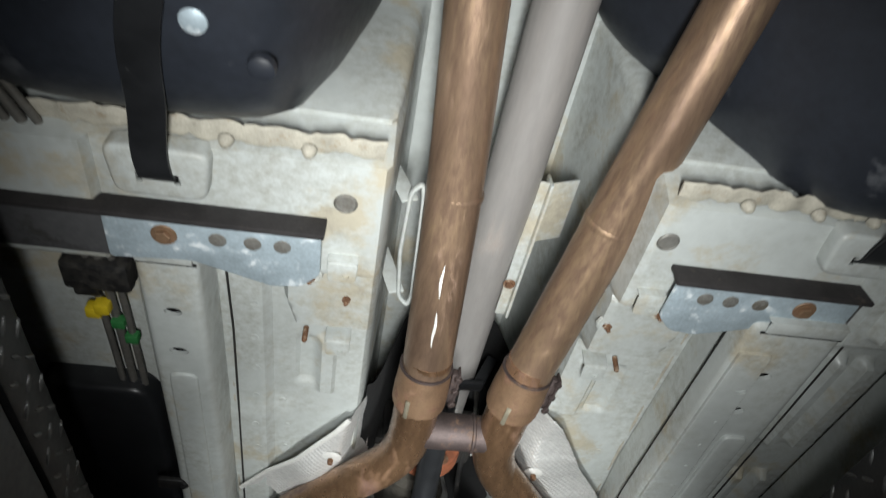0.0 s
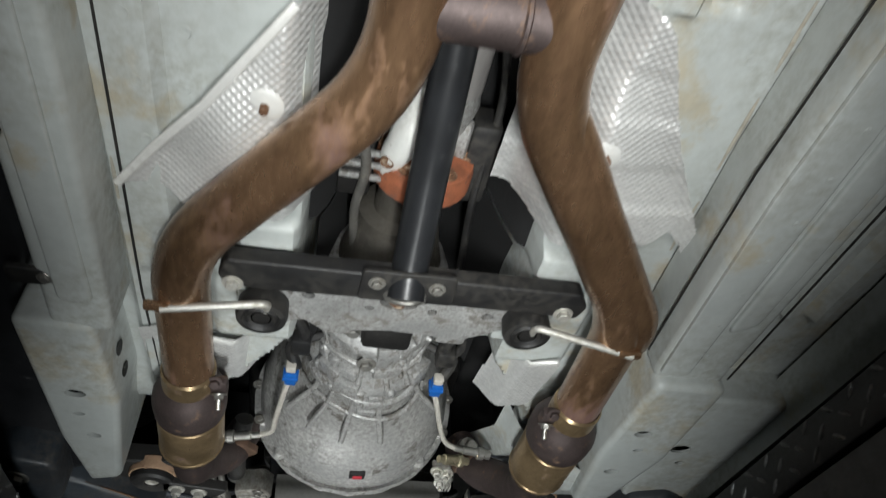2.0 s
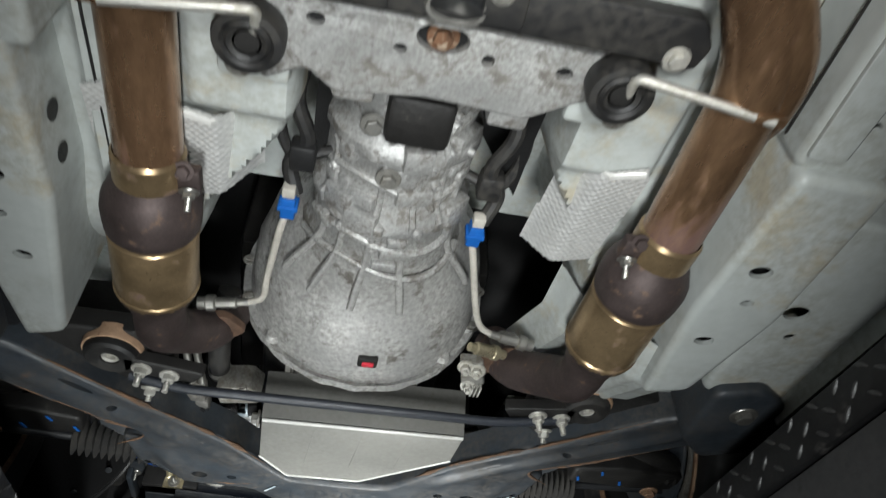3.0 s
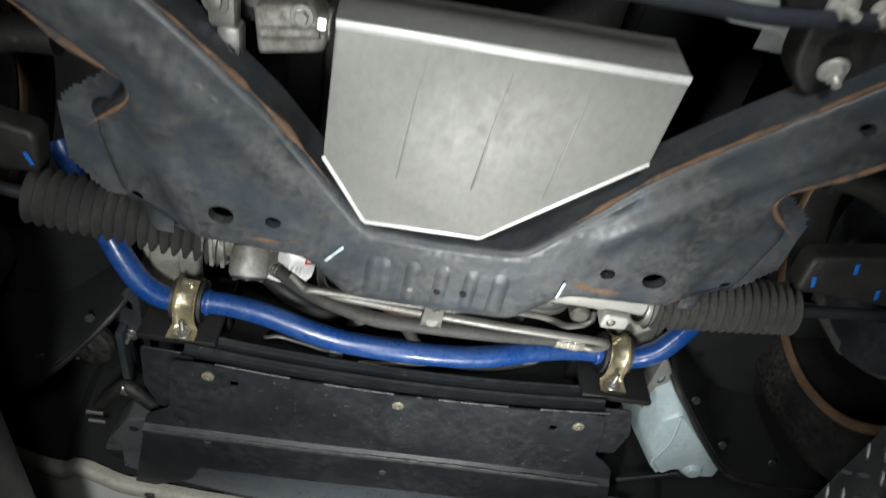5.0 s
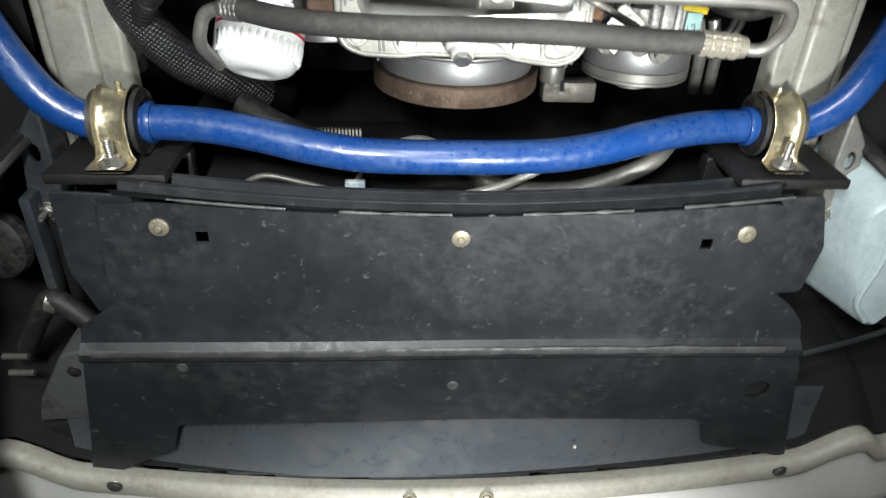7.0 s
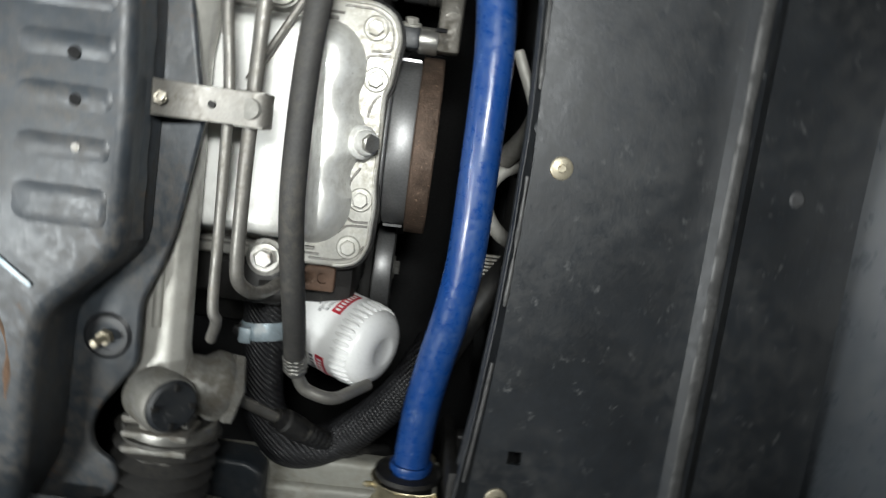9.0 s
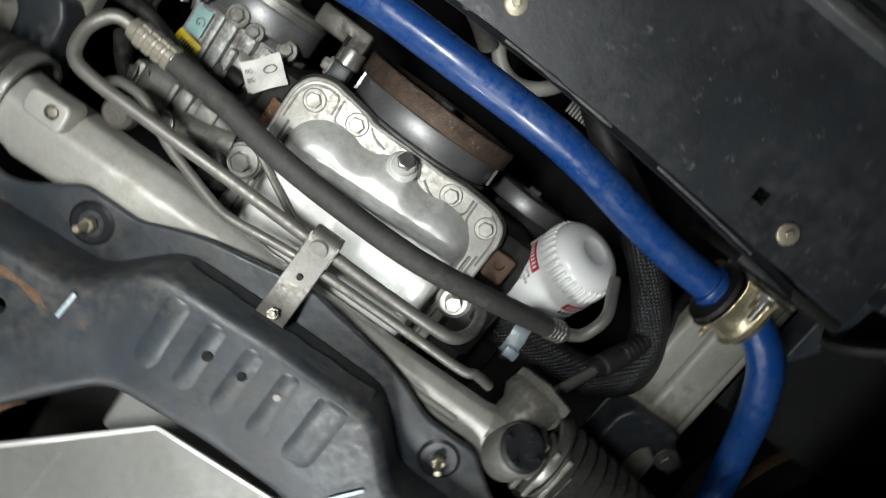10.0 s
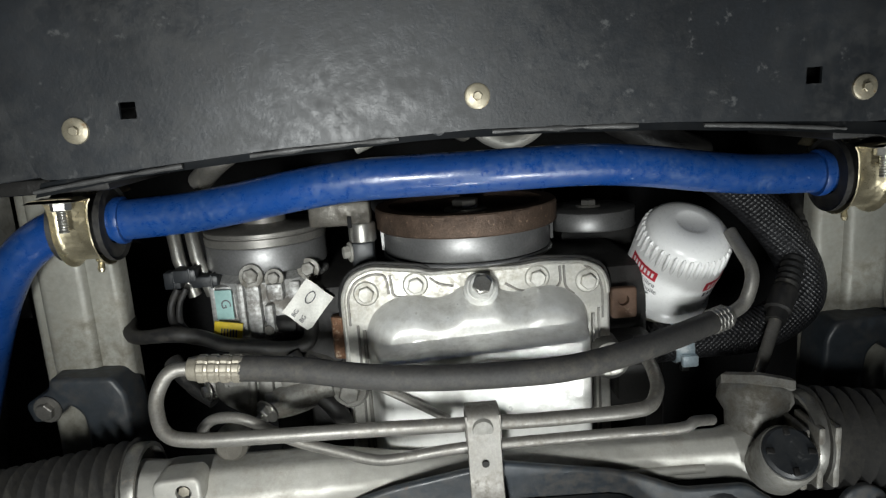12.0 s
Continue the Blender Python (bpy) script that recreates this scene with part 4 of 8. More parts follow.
def exhaust():
    t = thing("exhaust_pipes", (0, 1.9, 1.73), "twin rusty brown steel exhaust pipes joined by a short crossover", "exhaust")
    L = [(-0.085, 1.00, 1.895), (-0.064, 1.30, 1.862), (-0.051, 1.52, 1.818), (-0.0482, 1.765, 1.7595)]
    R = [(0.222, 1.00, 1.880), (0.152, 1.39, 1.824), (0.0845, 1.765, 1.7665)]
    pipe_part(t, L, 0.0318, M_PIPE, "tail_pipe", 0.12)
    pipe_part(t, R, 0.0318, M_PIPE, "tail_pipe", 0.12)
    for c, ax in (((-0.0515, 1.515, 1.819), (0, 1, -0.23)), ((0.128, 1.522, 1.8045), (-0.18, 1, -0.15))):
        bm = bmesh.new()
        lathe(bm, [(0.0316, -0.006), (0.0328, -0.003), (0.0328, 0), (0.0324, 0.003), (0.0316, 0.006)], c, ax, 30)
        part("weld_bead", bm, M_PIPE, t)
    for x, y0, y1 in ((-0.0535, 1.578, 1.622), (-0.052, 1.640, 1.690)):
        bm = bmesh.new()
        q = [(x + 0.0006 * math.sin(y * 160), y, 1.8125 - (y - 1.52) * 0.249 - 0.0317) for y in steps(y0, y1, 0.004)]
        sweep(bm, q, [0.0018 * math.sin(math.pi * (0.06 + 0.88 * i / (len(q) - 1))) for i in range(len(q))], 8, True, 0.25)
        part("scrape", bm, M_LABEL, t, "pale scrape on the pipe")
    band_clamp(t, (-0.0486, 1.755, 1.7615), (-0.0502, 1.822, 1.7535), -1, "tan slotted band clamp")
    band_clamp(t, (0.0857, 1.755, 1.7672), (0.0770, 1.822, 1.7562), 1, "tan slotted band clamp")
    pipe_part(t, [(-0.0477, 1.738, 1.7645), (-0.050, 1.82, 1.753), (-0.052, 1.965, 1.751), (-0.246, 2.212, 1.752), (-0.251, 2.47, 1.751)], 0.0312, M_PIPE_HOT, "front_pipe", 0.065)
    rp = pipe_part(t, [(0.0873, 1.738, 1.7697), (0.077, 1.82, 1.755), (0.072, 1.958, 1.750), (0.262, 2.232, 1.738), (0.272, 2.44, 1.735)], 0.0312, M_PIPE_HOT, "front_pipe", 0.06)
    bm = bmesh.new()
    q = filleted([(0.078, 1.925, 1.752), (0.100, 1.968, 1.744), (0.190, 2.100, 1.736), (0.276, 2.222, 1.730), (0.285, 2.270, 1.728), (0.280, 2.32, 1.733)], 0.03)
    sweep(bm, q, [0.006 + 0.014 * math.sin(math.pi * min(1, max(0.02, i / (len(q) - 1)))) ** 0.4 for i in range(len(q))], 20)
    part("dented_fold", bm, M_PIPE_HOT, rp, "long dented fold in the pipe")
    bm = bmesh.new()
    sweep(bm, [(-0.05, 1.896, 1.754), (0.075, 1.893, 1.753)], 0.0262, 28)
    x = part("crossover", bm, M_CONE, t, "purple-grey crossover pipe", 50)
    for xx, rr in ((0.036, 0.0276),):
        bm = bmesh.new()
        lathe(bm, [(0.0255, -0.004), (rr + 0.001, -0.0015), (rr + 0.001, 0.0015), (0.0255, 0.004)], (xx, 1.8945, 1.7535), (1, 0, 0), 28)
        part("weld_bead", bm, M_CONE, x)
    # catalytic converters with their joints
    for s, a, b in ((-1, (-0.251, 2.445, 1.751), (-0.262, 2.735, 1.745)), (1, (0.272, 2.430, 1.735), (0.273, 2.725, 1.730))):
        a, b = Vector(a), Vector(b)
        ax = (b - a).normalized()
        bm = bmesh.new()
        lathe(bm, [(0.0318, -0.004), (0.0345, 0.0), (0.0345, 0.030), (0.0318, 0.032)], a, ax, 32)
        j = part("joint_clamp", bm, M_CAT, t, "brassy joint clamp")
        bm = bmesh.new()
        c = a + Vector((-s * 0.040, 0.016, -0.012))
        strip(bm, c + Vector((0.0, -0.014, 0)), c + Vector((0, 0.014, 0)), 0.022, 0.014, 0.003)
        part("clamp_lug", bm, M_CONE, j)
        bolt(j, c + Vector((0, 0.012, -0.006)), 0.0065, 0.008, M_STEEL, (0.1 * -s, 0.5, -1), True, 0.014)
        bolt(j, c + Vector((s * 0.004, -0.012, -0.004)), 0.0065, 0.008, M_CONE, (0, -0.4, -1), True, 0.0)
        bm = bmesh.new()
        lathe(bm, [(0.033, 0.026), (0.034, 0.030), (0.040, 0.040), (0.0470, 0.056), (0.0490, 0.066), (0.0488, 0.084), (0.0478, 0.094), (0.0455, 0.098)], a, ax, 48)
        for v in bm.verts:
            v.co += (v.co - a - ax * (v.co - a).dot(ax)).normalized() * 0.0006 * noise.noise(v.co * 90)
        part("inlet_cone", bm, M_CONE, t, "scaled grey converter cone", 50)
        bm = bmesh.new()
        lathe(bm, [(0.0445, 0.096), (0.0458, 0.099), (0.0458, 0.196), (0.0450, 0.200)], a, ax, 18)
        part("converter", bm, M_CAT, t, "straw-tinted converter can", 25)
        bm = bmesh.new()
        lathe(bm, [(0.0452, 0.198), (0.0440, 0.203), (0.0350, 0.214), (0.0325, 0.222), (0.0320, 0.236)], a, ax, 40)
        part("outlet_cone", bm, M_CONE, t, "heat-scaled outlet cone", 50)
        # rolled beads round the can
        for h in (0.104, 0.192):
            bm = bmesh.new()
            lathe(bm, [(0.0450, h - 0.003), (0.0466, h - 0.001), (0.0466, h + 0.001), (0.0450, h + 0.003)], a, ax, 40)
            part("can_bead", bm, M_CAT, t)
        bm = bmesh.new()
        q = filleted([a + ax * 0.230, a + ax * 0.283, (s * 0.258, 2.775, 1.775), (s * 0.222, 2.825, 1.812), (s * 0.205, 2.86, 1.88)], 0.035)
        sweep(bm, q, [0.0300 if i < 4 else 0.0312 for i in range(len(q))], 28)
        part("down_pipe", bm, M_CONE, t, "dark heat-scaled down pipe", 50)
        bm = bmesh.new()
        stamped(bm, smooth_poly([(s * 0.215 - 0.045, 2.805), (s * 0.215 + 0.015, 2.790), (s * 0.215 + 0.045, 2.822), (s * 0.215 + 0.01, 2.852), (s * 0.215 - 0.035, 2.850)], 0.012), [], -0.006, 0.006, 0.002)
        bmesh.ops.transform(bm, matrix=Matrix.Translation((0, 0, 1.822)), verts=bm.verts)
        part("flange", bm, M_GOLDBR, t, "golden brown pipe flange")
        bolt(t, (s * 0.235, 2.838, 1.816), 0.008, 0.010, M_RUST)
        # oxygen sensor with its lead
        o2 = Vector((s * 0.205, 2.757, 1.815))
        d = Vector((-s * 0.8, -0.12, 0.05)).normalized()
        bm = bmesh.new()
        lathe(bm, [(0, -0.03), (0.009, -0.03), (0.009, -0.02), (0.0115, -0.018), (0.0115, -0.008), (0.0075, -0.006), (0.0075, 0.02), (0.0055, 0.022), (0.0055, 0.036), (0.003, 0.038)], o2, d, 18)
        sensor = part("oxygen_sensor", bm, M_STEEL, t, "steel oxygen sensor")
        pl = Vector((-0.126 if s < 0 else 0.098, 2.560, 1.823))
        bm = bmesh.new()
        sweep(bm, curve([o2 + d * 0.034, o2 + d * 0.055 + Vector((0, -0.012, 0)), (o2 + pl) / 2 + Vector((-s * 0.02, 0.03, -0.003)), pl + Vector((0.006 * s, 0.032, -0.004)), pl + Vector((0, 0.018, 0))], 6), 0.0045, 10)
        part("sensor_lead", bm, M_WIRE, sensor, "braided white sensor lead")
        bm = bmesh.new()
        block(bm, pl.x - 0.0085, pl.x + 0.0085, pl.y - 0.015, pl.y + 0.017, pl.z - 0.009, pl.z + 0.009, 0.002)
        block(bm, pl.x - 0.0115, pl.x + 0.0115, pl.y - 0.004, pl.y + 0.003, pl.z - 0.0105, pl.z + 0.0105, 0.001)
        part("sensor_plug", bm, M_PLUG, sensor, "bright blue connector plug")
        bm = bmesh.new()
        block(bm, pl.x - 0.0075, pl.x + 0.0075, pl.y - 0.030, pl.y - 0.0155, pl.z - 0.0075, pl.z + 0.0075, 0.002)
        part("plug_end", bm, M_WIRE, sensor)
    # second sensor standing in the pipe beside the bell housing
    bm = bmesh.new()
    lathe(bm, [(0, 0), (0.0065, 0.0), (0.0065, 0.010), (0.0095, 0.012), (0.0095, 0.040), (0.0115, 0.042), (0.0115, 0.050), (0.007, 0.054), (0.007, 0.064), (0, 0.064)], (0.143, 2.768, 1.803), (0.90, 0.38, 0.15), 20)
    part("oxygen_sensor", bm, M_ZINC, t, "bright oxygen sensor body")
    # hanger rods
    for s, a, b in ((-1, (-0.262, 2.275, 1.7185), (-0.150, 2.268, 1.734)), (1, (0.275, 2.262, 1.705), (0.158, 2.262, 1.734))):
        bm = bmesh.new()
        a, b = Vector(a), Vector(b)
        sweep(bm, filleted([a, b, b + Vector((0.004 * s, 0.026, 0.008))], 0.01), 0.0048, 12)
        part("hanger_rod", bm, M_FLANGE, t, "pale bent steel hanger rod")
        bm = bmesh.new()
        block(bm, a.x - 0.018, a.x + 0.010, a.y - 0.006, a.y + 0.005, a.z - 0.002, a.z + 0.008, 0.003)
        part("hanger_weld", bm, M_PIPE_HOT, t)


exhaust()


# ---- driveshaft ----
def driveshaft():
    t = thing("driveshaft", (0.035, 1.6, 1.90), "dull grey steel driveshaft tube with rusty flange", "driveshaft")
    bm = bmesh.new()
    sweep(bm, [(0.036, 1.0, 1.912), (0.030, 1.55, 1.908), (0.022, 2.06, 1.905)], 0.0345, 32)
    part("shaft_tube", bm, M_SHAFT, t, "", 50)
    bm = bmesh.new()
    lathe(bm, [(0.0, 0), (0.030, 0.0), (0.036, 0.03), (0.030, 0.06), (0.026, 0.07), (0, 0.07)], (0.022, 2.05, 1.905), (0, 1, 0), 24)
    for a in range(4):
        w = a * math.pi / 2 + 0.4
        block(bm, -0.008, 0.008, 2.10, 2.15, 0.018, 0.040, 0.004, Matrix.Translation((0.018, 0, 1.905)) @ Matrix.Rotation(w, 4, "Y"))
    part("yoke", bm, M_CAST, t, "bright cast yoke")
    bm = bmesh.new()
    q = curve([(0.004, 2.050, 1.888), (-0.012, 2.090, 1.874), (-0.022, 2.118, 1.866), (-0.031, 2.145, 1.866), (-0.035, 2.168, 1.870)], 6)
    sweep(bm, q, [0.0215 - 0.003 * sstep(0.35, 0.6, i / (len(q) - 1)) - 0.0085 * sstep(0.6, 1.0, i / (len(q) - 1)) for i in range(len(q))], 22)
    ear = part("yoke_ear", bm, M_PAN, t, "bright aluminium yoke ear", 50)
    bm = bmesh.new()
    lathe(bm, [(0, 0.0), (0.0062, 0.0), (0.0075, 0.0015), (0.0088, -0.001)], (-0.0385, 2.142, 1.8515), (-0.35, 0.1, -1), 20)
    part("bearing_cap", bm, M_RUST, ear, "rusty bearing cap")
    bm = bmesh.new()
    lathe(bm, [(0, 2.150), (0.045, 2.150), (0.058, 2.156), (0.060, 2.166), (0.060, 2.190), (0.055, 2.196), (0.034, 2.20), (0.032, 2.24), (0, 2.24)], (0.010, 0, 1.895), (0, 1, 0), 36)
    part("flange", bm, M_ORANGE, t, "orange rusted flange")
    for k in range(6):
        w = k * math.pi / 3
        bolt(t, (0.010 + 0.047 * math.cos(w), 2.151, 1.895 + 0.047 * math.sin(w)), 0.007, 0.008, M_RUST, (0, -1, 0))


driveshaft()


# ---- transmission ----
def transmission():
    t = thing("transmission", (0, 2.55, 1.80), "dirty cast aluminium gearbox with ribbed bell housing", "transmission")
    prof = [(2.20, 0.030, 1.893), (2.245, 0.034, 1.893), (2.25, 0.052, 1.893), (2.30, 0.060, 1.892), (2.335, 0.070, 1.89), (2.345, 0.082, 1.89), (2.375, 0.084, 1.889), (2.385, 0.077, 1.889), (2.43, 0.076, 1.888), (2.44, 0.090, 1.889),
            (2.455, 0.091, 1.889), (2.465, 0.083, 1.89), (2.53, 0.086, 1.892), (2.54, 0.098, 1.895), (2.556, 0.099, 1.896), (2.566, 0.090, 1.897), (2.62, 0.096, 1.904), (2.645, 0.108, 1.912), (2.675, 0.133, 1.926), (2.71, 0.155, 1.940), (2.76, 0.170, 1.950), (2.815, 0.177, 1.953), (2.832, 0.179, 1.954), (2.836, 0.190, 1.956), (2.862, 0.190, 1.956)]
    bm = bmesh.new()
    sweep(bm, [(-0.008, y, z) for y, r, z in prof], [r for y, r, z in prof], 72, True, 1.0, (0, 0, 1))
    rng = random.Random(3)
    for v in bm.verts:
        if v.co.y > 2.28:
            n = noise.noise(v.co * 38) * 0.0028 + noise.noise(v.co * 90) * 0.0012
            d = Vector((v.co.x + 0.008, 0, v.co.z - 1.92)).normalized()
            v.co += d * n
    bell, tail = bm.copy(), bm.copy()
    bmesh.ops.delete(bm, geom=[f for f in bm.faces if not 2.335 < f.calc_center_median().y <= 2.655], context="FACES")
    bmesh.ops.delete(tail, geom=[f for f in tail.faces if f.calc_center_median().y > 2.335], context="FACES")
    # darker colour on the tail stands in for the shade of the tunnel
    part("tail_housing", tail, M_DARKCAST, t, "tail housing darkened for the tunnel's shade", 45)
    part("case", bm, M_CAST, t, "", 45)
    bmesh.ops.delete(bell, geom=[f for f in bell.faces if f.calc_center_median().y <= 2.655], context="FACES")
    part("bell_housing", bell, M_BELL, t, "oily grey bell housing", 45)

    def surf(y, ang):
        for (y0, r0, z0), (y1, r1, z1) in zip(prof, prof[1:]):
            if y0 <= y <= y1:
                k = (y - y0) / max(1e-6, y1 - y0)
                r, z = r0 + (r1 - r0) * k, z0 + (z1 - z0) * k
                return Vector((-0.008 + r * math.sin(ang), y, z - r * math.cos(ang)))

    # cast ribs along and round the case
    for ang in (-0.95, -0.55, -0.18, 0.22, 0.62, 1.0):
        for y0, y1 in ((2.345, 2.46), (2.46, 2.56), (2.58, 2.70)):
            if rng.random() < 0.4:
                continue
            bm = bmesh.new()
            w = ang + rng.uniform(-0.08, 0.08)
            sweep(bm, [surf(y, w) for y in steps(y0, y1, 0.018)], 0.0042 if y1 < 2.7 else 0.005, 8)
            part("rib", bm, M_CAST if y1 < 2.7 else M_BELL, t)
    for y, r in ((2.405, 0.006), (2.50, 0.005), (2.595, 0.006), (2.64, 0.005)):
        bm = bmesh.new()
        sweep(bm, [surf(y + 0.01 * math.sin(3 * a), a) for a in steps(-1.25, 1.25, 0.12)], r, 8)
        part("rib", bm, M_CAST, t)
    # raised rectangular pads
    for k in range(22):
        y, a = rng.uniform(2.345, 2.63), rng.uniform(-1.05, 1.05)
        w, l = rng.uniform(0.008, 0.022), rng.uniform(0.006, 0.016)
        bm = bmesh.new()
        block(bm, -w, w, -l, l, -0.006, 0.012, 0.003, Matrix.Translation(surf(y, a)) @ Matrix.Rotation(-a, 4, "Y"))
        part("cast_pad", bm, M_CAST, t)
    # bosses
    for k in range(26):
        y, a = rng.uniform(2.34, 2.60), rng.uniform(-1.1, 1.1)
        p = surf(y, a)
        d = Vector((math.sin(a), 0, -math.cos(a)))
        bm = bmesh.new()
        r = rng.uniform(0.004, 0.009)
        lathe(bm, [(r * 1.2, -0.006), (r, 0.005), (r * 0.8, 0.007), (r * 0.45, 0.007), (r * 0.4, 0.003), (0, 0.003)], p, d, 12)
        part("boss", bm, M_CAST, t)
    bm = bmesh.new()
    block(bm, -0.035, 0.032, 2.36, 2.42, 1.787, 1.83, 0.008)
    part("end_cover", bm, M_ENGINE, t, "dark grimy end cover")
    for p in ((-0.020, 2.475, 1.80), (-0.045, 2.418, 1.815)):
        bolt(t, p, 0.009, 0.009, M_CASTD, name="drain_plug")
    # bell housing rim bosses and bolts
    for k in (0, 1, 2, 6, 7, 8):
        a = -1.6 + k * 0.4
        p = Vector((-0.008 + 0.186 * math.sin(a), 2.835, 1.956 - 0.186 * math.cos(a)))
        bm = bmesh.new()
        lathe(bm, [(0.012, 0.022), (0.013, 0.010), (0.009, 0.002), (0, 0.002)], p - Vector((0.008 * math.sin(a), 0, -0.008 * math.cos(a))), (0, 1, 0), 16)
        part("rim_boss", bm, M_BELL, t)
        if k in (0, 1, 7, 8):
            bolt(t, p + Vector((0, -0.001, 0)), 0.0065, 0.007, M_CASTD, (0, -1, 0))
    # inspection opening with a coloured tag inside
    bm = bmesh.new()
    p = surf(2.80, 0.06)
    block(bm, p.x - 0.014, p.x + 0.014, p.y - 0.011, p.y + 0.011, p.z - 0.0035, p.z + 0.01, 0.003)
    part("opening_frame", bm, M_ENGINE, t, "dark inspection opening")
    bm = bmesh.new()
    block(bm, p.x - 0.008, p.x + 0.009, p.y - 0.004, p.y + 0.006, p.z - 0.006, p.z, 0.002)
    part("opening_tag", bm, M_RED, t, "dark red plug in the opening")
    # oily dark patch below the rim
    # wiring beside the case
    for s in (-1, 1):
        bm = bmesh.new()
        x0 = -0.115 if s < 0 else 0.10
        sweep(bm, curve([(x0, 2.36, 1.87), (x0 + 0.012 * s, 2.42, 1.845), (x0 - 0.004 * s, 2.47, 1.838), (x0 + 0.014 * s, 2.51, 1.84), (x0 + 0.004 * s, 2.545, 1.828)], 6), 0.009, 10)
        sweep(bm, curve([(x0 + 0.02 * s, 2.38, 1.87), (x0 + 0.03 * s, 2.45, 1.852), (x0 + 0.012 * s, 2.50, 1.845), (x0 - 0.03 * s, 2.50, 1.86)], 6), 0.007, 10)
        block(bm, x0 - 0.014, x0 + 0.014, 2.475, 2.51, 1.825, 1.85, 0.004)
        part("wiring", bm, M_RUB, t, "black wiring loom")
    # solenoid on the far side of the bell
    bm = bmesh.new()
    lathe(bm, [(0, 0), (0.016, 0), (0.018, 0.01), (0.018, 0.03), (0.010, 0.034), (0.010, 0.05), (0, 0.05)], (0.205, 2.84, 1.86), (0.2, -1, -0.3), 18)
    lathe(bm, [(0, 0), (0.02, 0), (0.02, 0.018), (0, 0.018)], (0.20, 2.85, 1.85), (0, -0.4, -1), 18)
    part("starter_nose", bm, M_CASTD, t)


transmission()


def crossmember():
    t = thing("gearbox_crossmember", (0, 2.235, 1.742), "black steel gearbox crossmember with a welded brace tube", "crossmember")
    bm = bmesh.new()
    stamped(bm, smooth_poly([(-0.206, 2.238), (-0.196, 2.212), (0.199, 2.208), (0.213, 2.230), (0.207, 2.252), (0.0, 2.252), (-0.166, 2.258), (-0.200, 2.250)], 0.005), [], 1.744, 1.764, 0.003)
    part("beam", bm, M_RUB, t, "matt black steel beam", 40)
    bm = bmesh.new()
    stamped(bm, smooth_poly([(-0.052, 2.200), (0.052, 2.198), (0.055, 2.246), (-0.054, 2.250)], 0.006), [], 1.7395, 1.7445, 0.0015)
    part("doubler_plate", bm, M_RUB, t)
    for x in (-0.035, 0.032):
        bolt(t, (x, 2.218, 1.7395), 0.0062, 0.006, M_CASTD)
    for x, y in ((-0.190, 2.250), (0.188, 2.245)):
        bolt(t, (x, y, 1.745), 0.0075, 0.008, M_FLANGE, name="end_bolt", label="dirty white end bolt")
    bm = bmesh.new()
    sweep(bm, filleted([(-0.001, 2.236, 1.735), (0.000, 2.215, 1.760), (0.003, 2.10, 1.805), (0.006, 1.93, 1.850)], 0.03), 0.0208, 26)
    part("brace_tube", bm, M_GLOSSB, t, "satin black brace tube", 50)
    bm = bmesh.new()
    sweep(bm, [(-0.001 + 0.022 * math.cos(a), 2.238 + 0.012 * math.sin(a), 1.7395) for a in steps(0, 6.0, 0.35)], 0.0032, 6)
    part("weld_bead", bm, M_STEEL, t, "bright weld bead")
    # flat crossbar at the top of the brace
    bm = bmesh.new()
    strip(bm, (-0.048, 1.948, 1.872), (0.066, 1.944, 1.872), 0.022, 0.008, 0.002)
    part("crossbar", bm, M_GLOSSB, t, "flat black crossbar")
    for x in (-0.040, 0.058):
        bm = bmesh.new()
        strip(bm, (x, 1.946, 1.872), (x * 1.5, 1.944, 1.93), 0.018, 0.005, 0.001, (0, 1, 0))
        part("crossbar_end", bm, M_GLOSSB, t)
    bolt(t, (0.006, 1.945, 1.866), 0.006, 0.006, M_CASTD)
    # black sheets that darken the tunnel, and the gear linkage in it
    f = thing("tunnel_insulation", (0, 2.2, 1.97), "black sheets that darken the tunnel above the driveshaft", "insulation")

    def felt(x, y):
        return 1.99 - 0.165 * sstep(0.06, 0.128, abs(x - TC)) + 0.006 * noise.noise(Vector((x * 30, y * 20, 0)))

    bm = bmesh.new()
    field(bm, steps(TC - 0.130, TC + 0.130, 0.01), steps(1.90, 2.22, 0.02), felt)
    part("felt_panel", bm, M_DARK, f, "", 60)
    bm = bmesh.new()
    field(bm, steps(TC - 0.118, TC + 0.118, 0.01), steps(2.225, 2.50, 0.02), felt)
    part("felt_panel", bm, M_DARK, f, "", 60)
    k = thing("shift_linkage", (-0.05, 2.16, 1.88), "greasy gear linkage with small cast lever", "linkage")
    bm = bmesh.new()
    block(bm, -0.092, -0.052, 2.12, 2.215, 1.868, 1.91, 0.006)
    block(bm, -0.080, -0.062, 2.09, 2.13, 1.875, 1.93, 0.004)
    part("bracket", bm, M_ENGINE, k)
    for y in (2.14, 2.158, 2.176):
        bm = bmesh.new()
        strip(bm, (-0.090, y, 1.864), (-0.040, y + 0.004, 1.866), 0.007, 0.006, 0.001)
        part("lever_rib", bm, M_CAST, k)
    bm = bmesh.new()
    sweep(bm, curve([(-0.072, 2.10, 1.86), (-0.06, 2.16, 1.858), (-0.066, 2.24, 1.868), (-0.055, 2.34, 1.87)], 6), 0.006, 12)
    part("rod", bm, M_LINE, k)
    bm = bmesh.new()
    block(bm, 0.055, 0.092, 2.10, 2.22, 1.885, 1.93, 0.008)
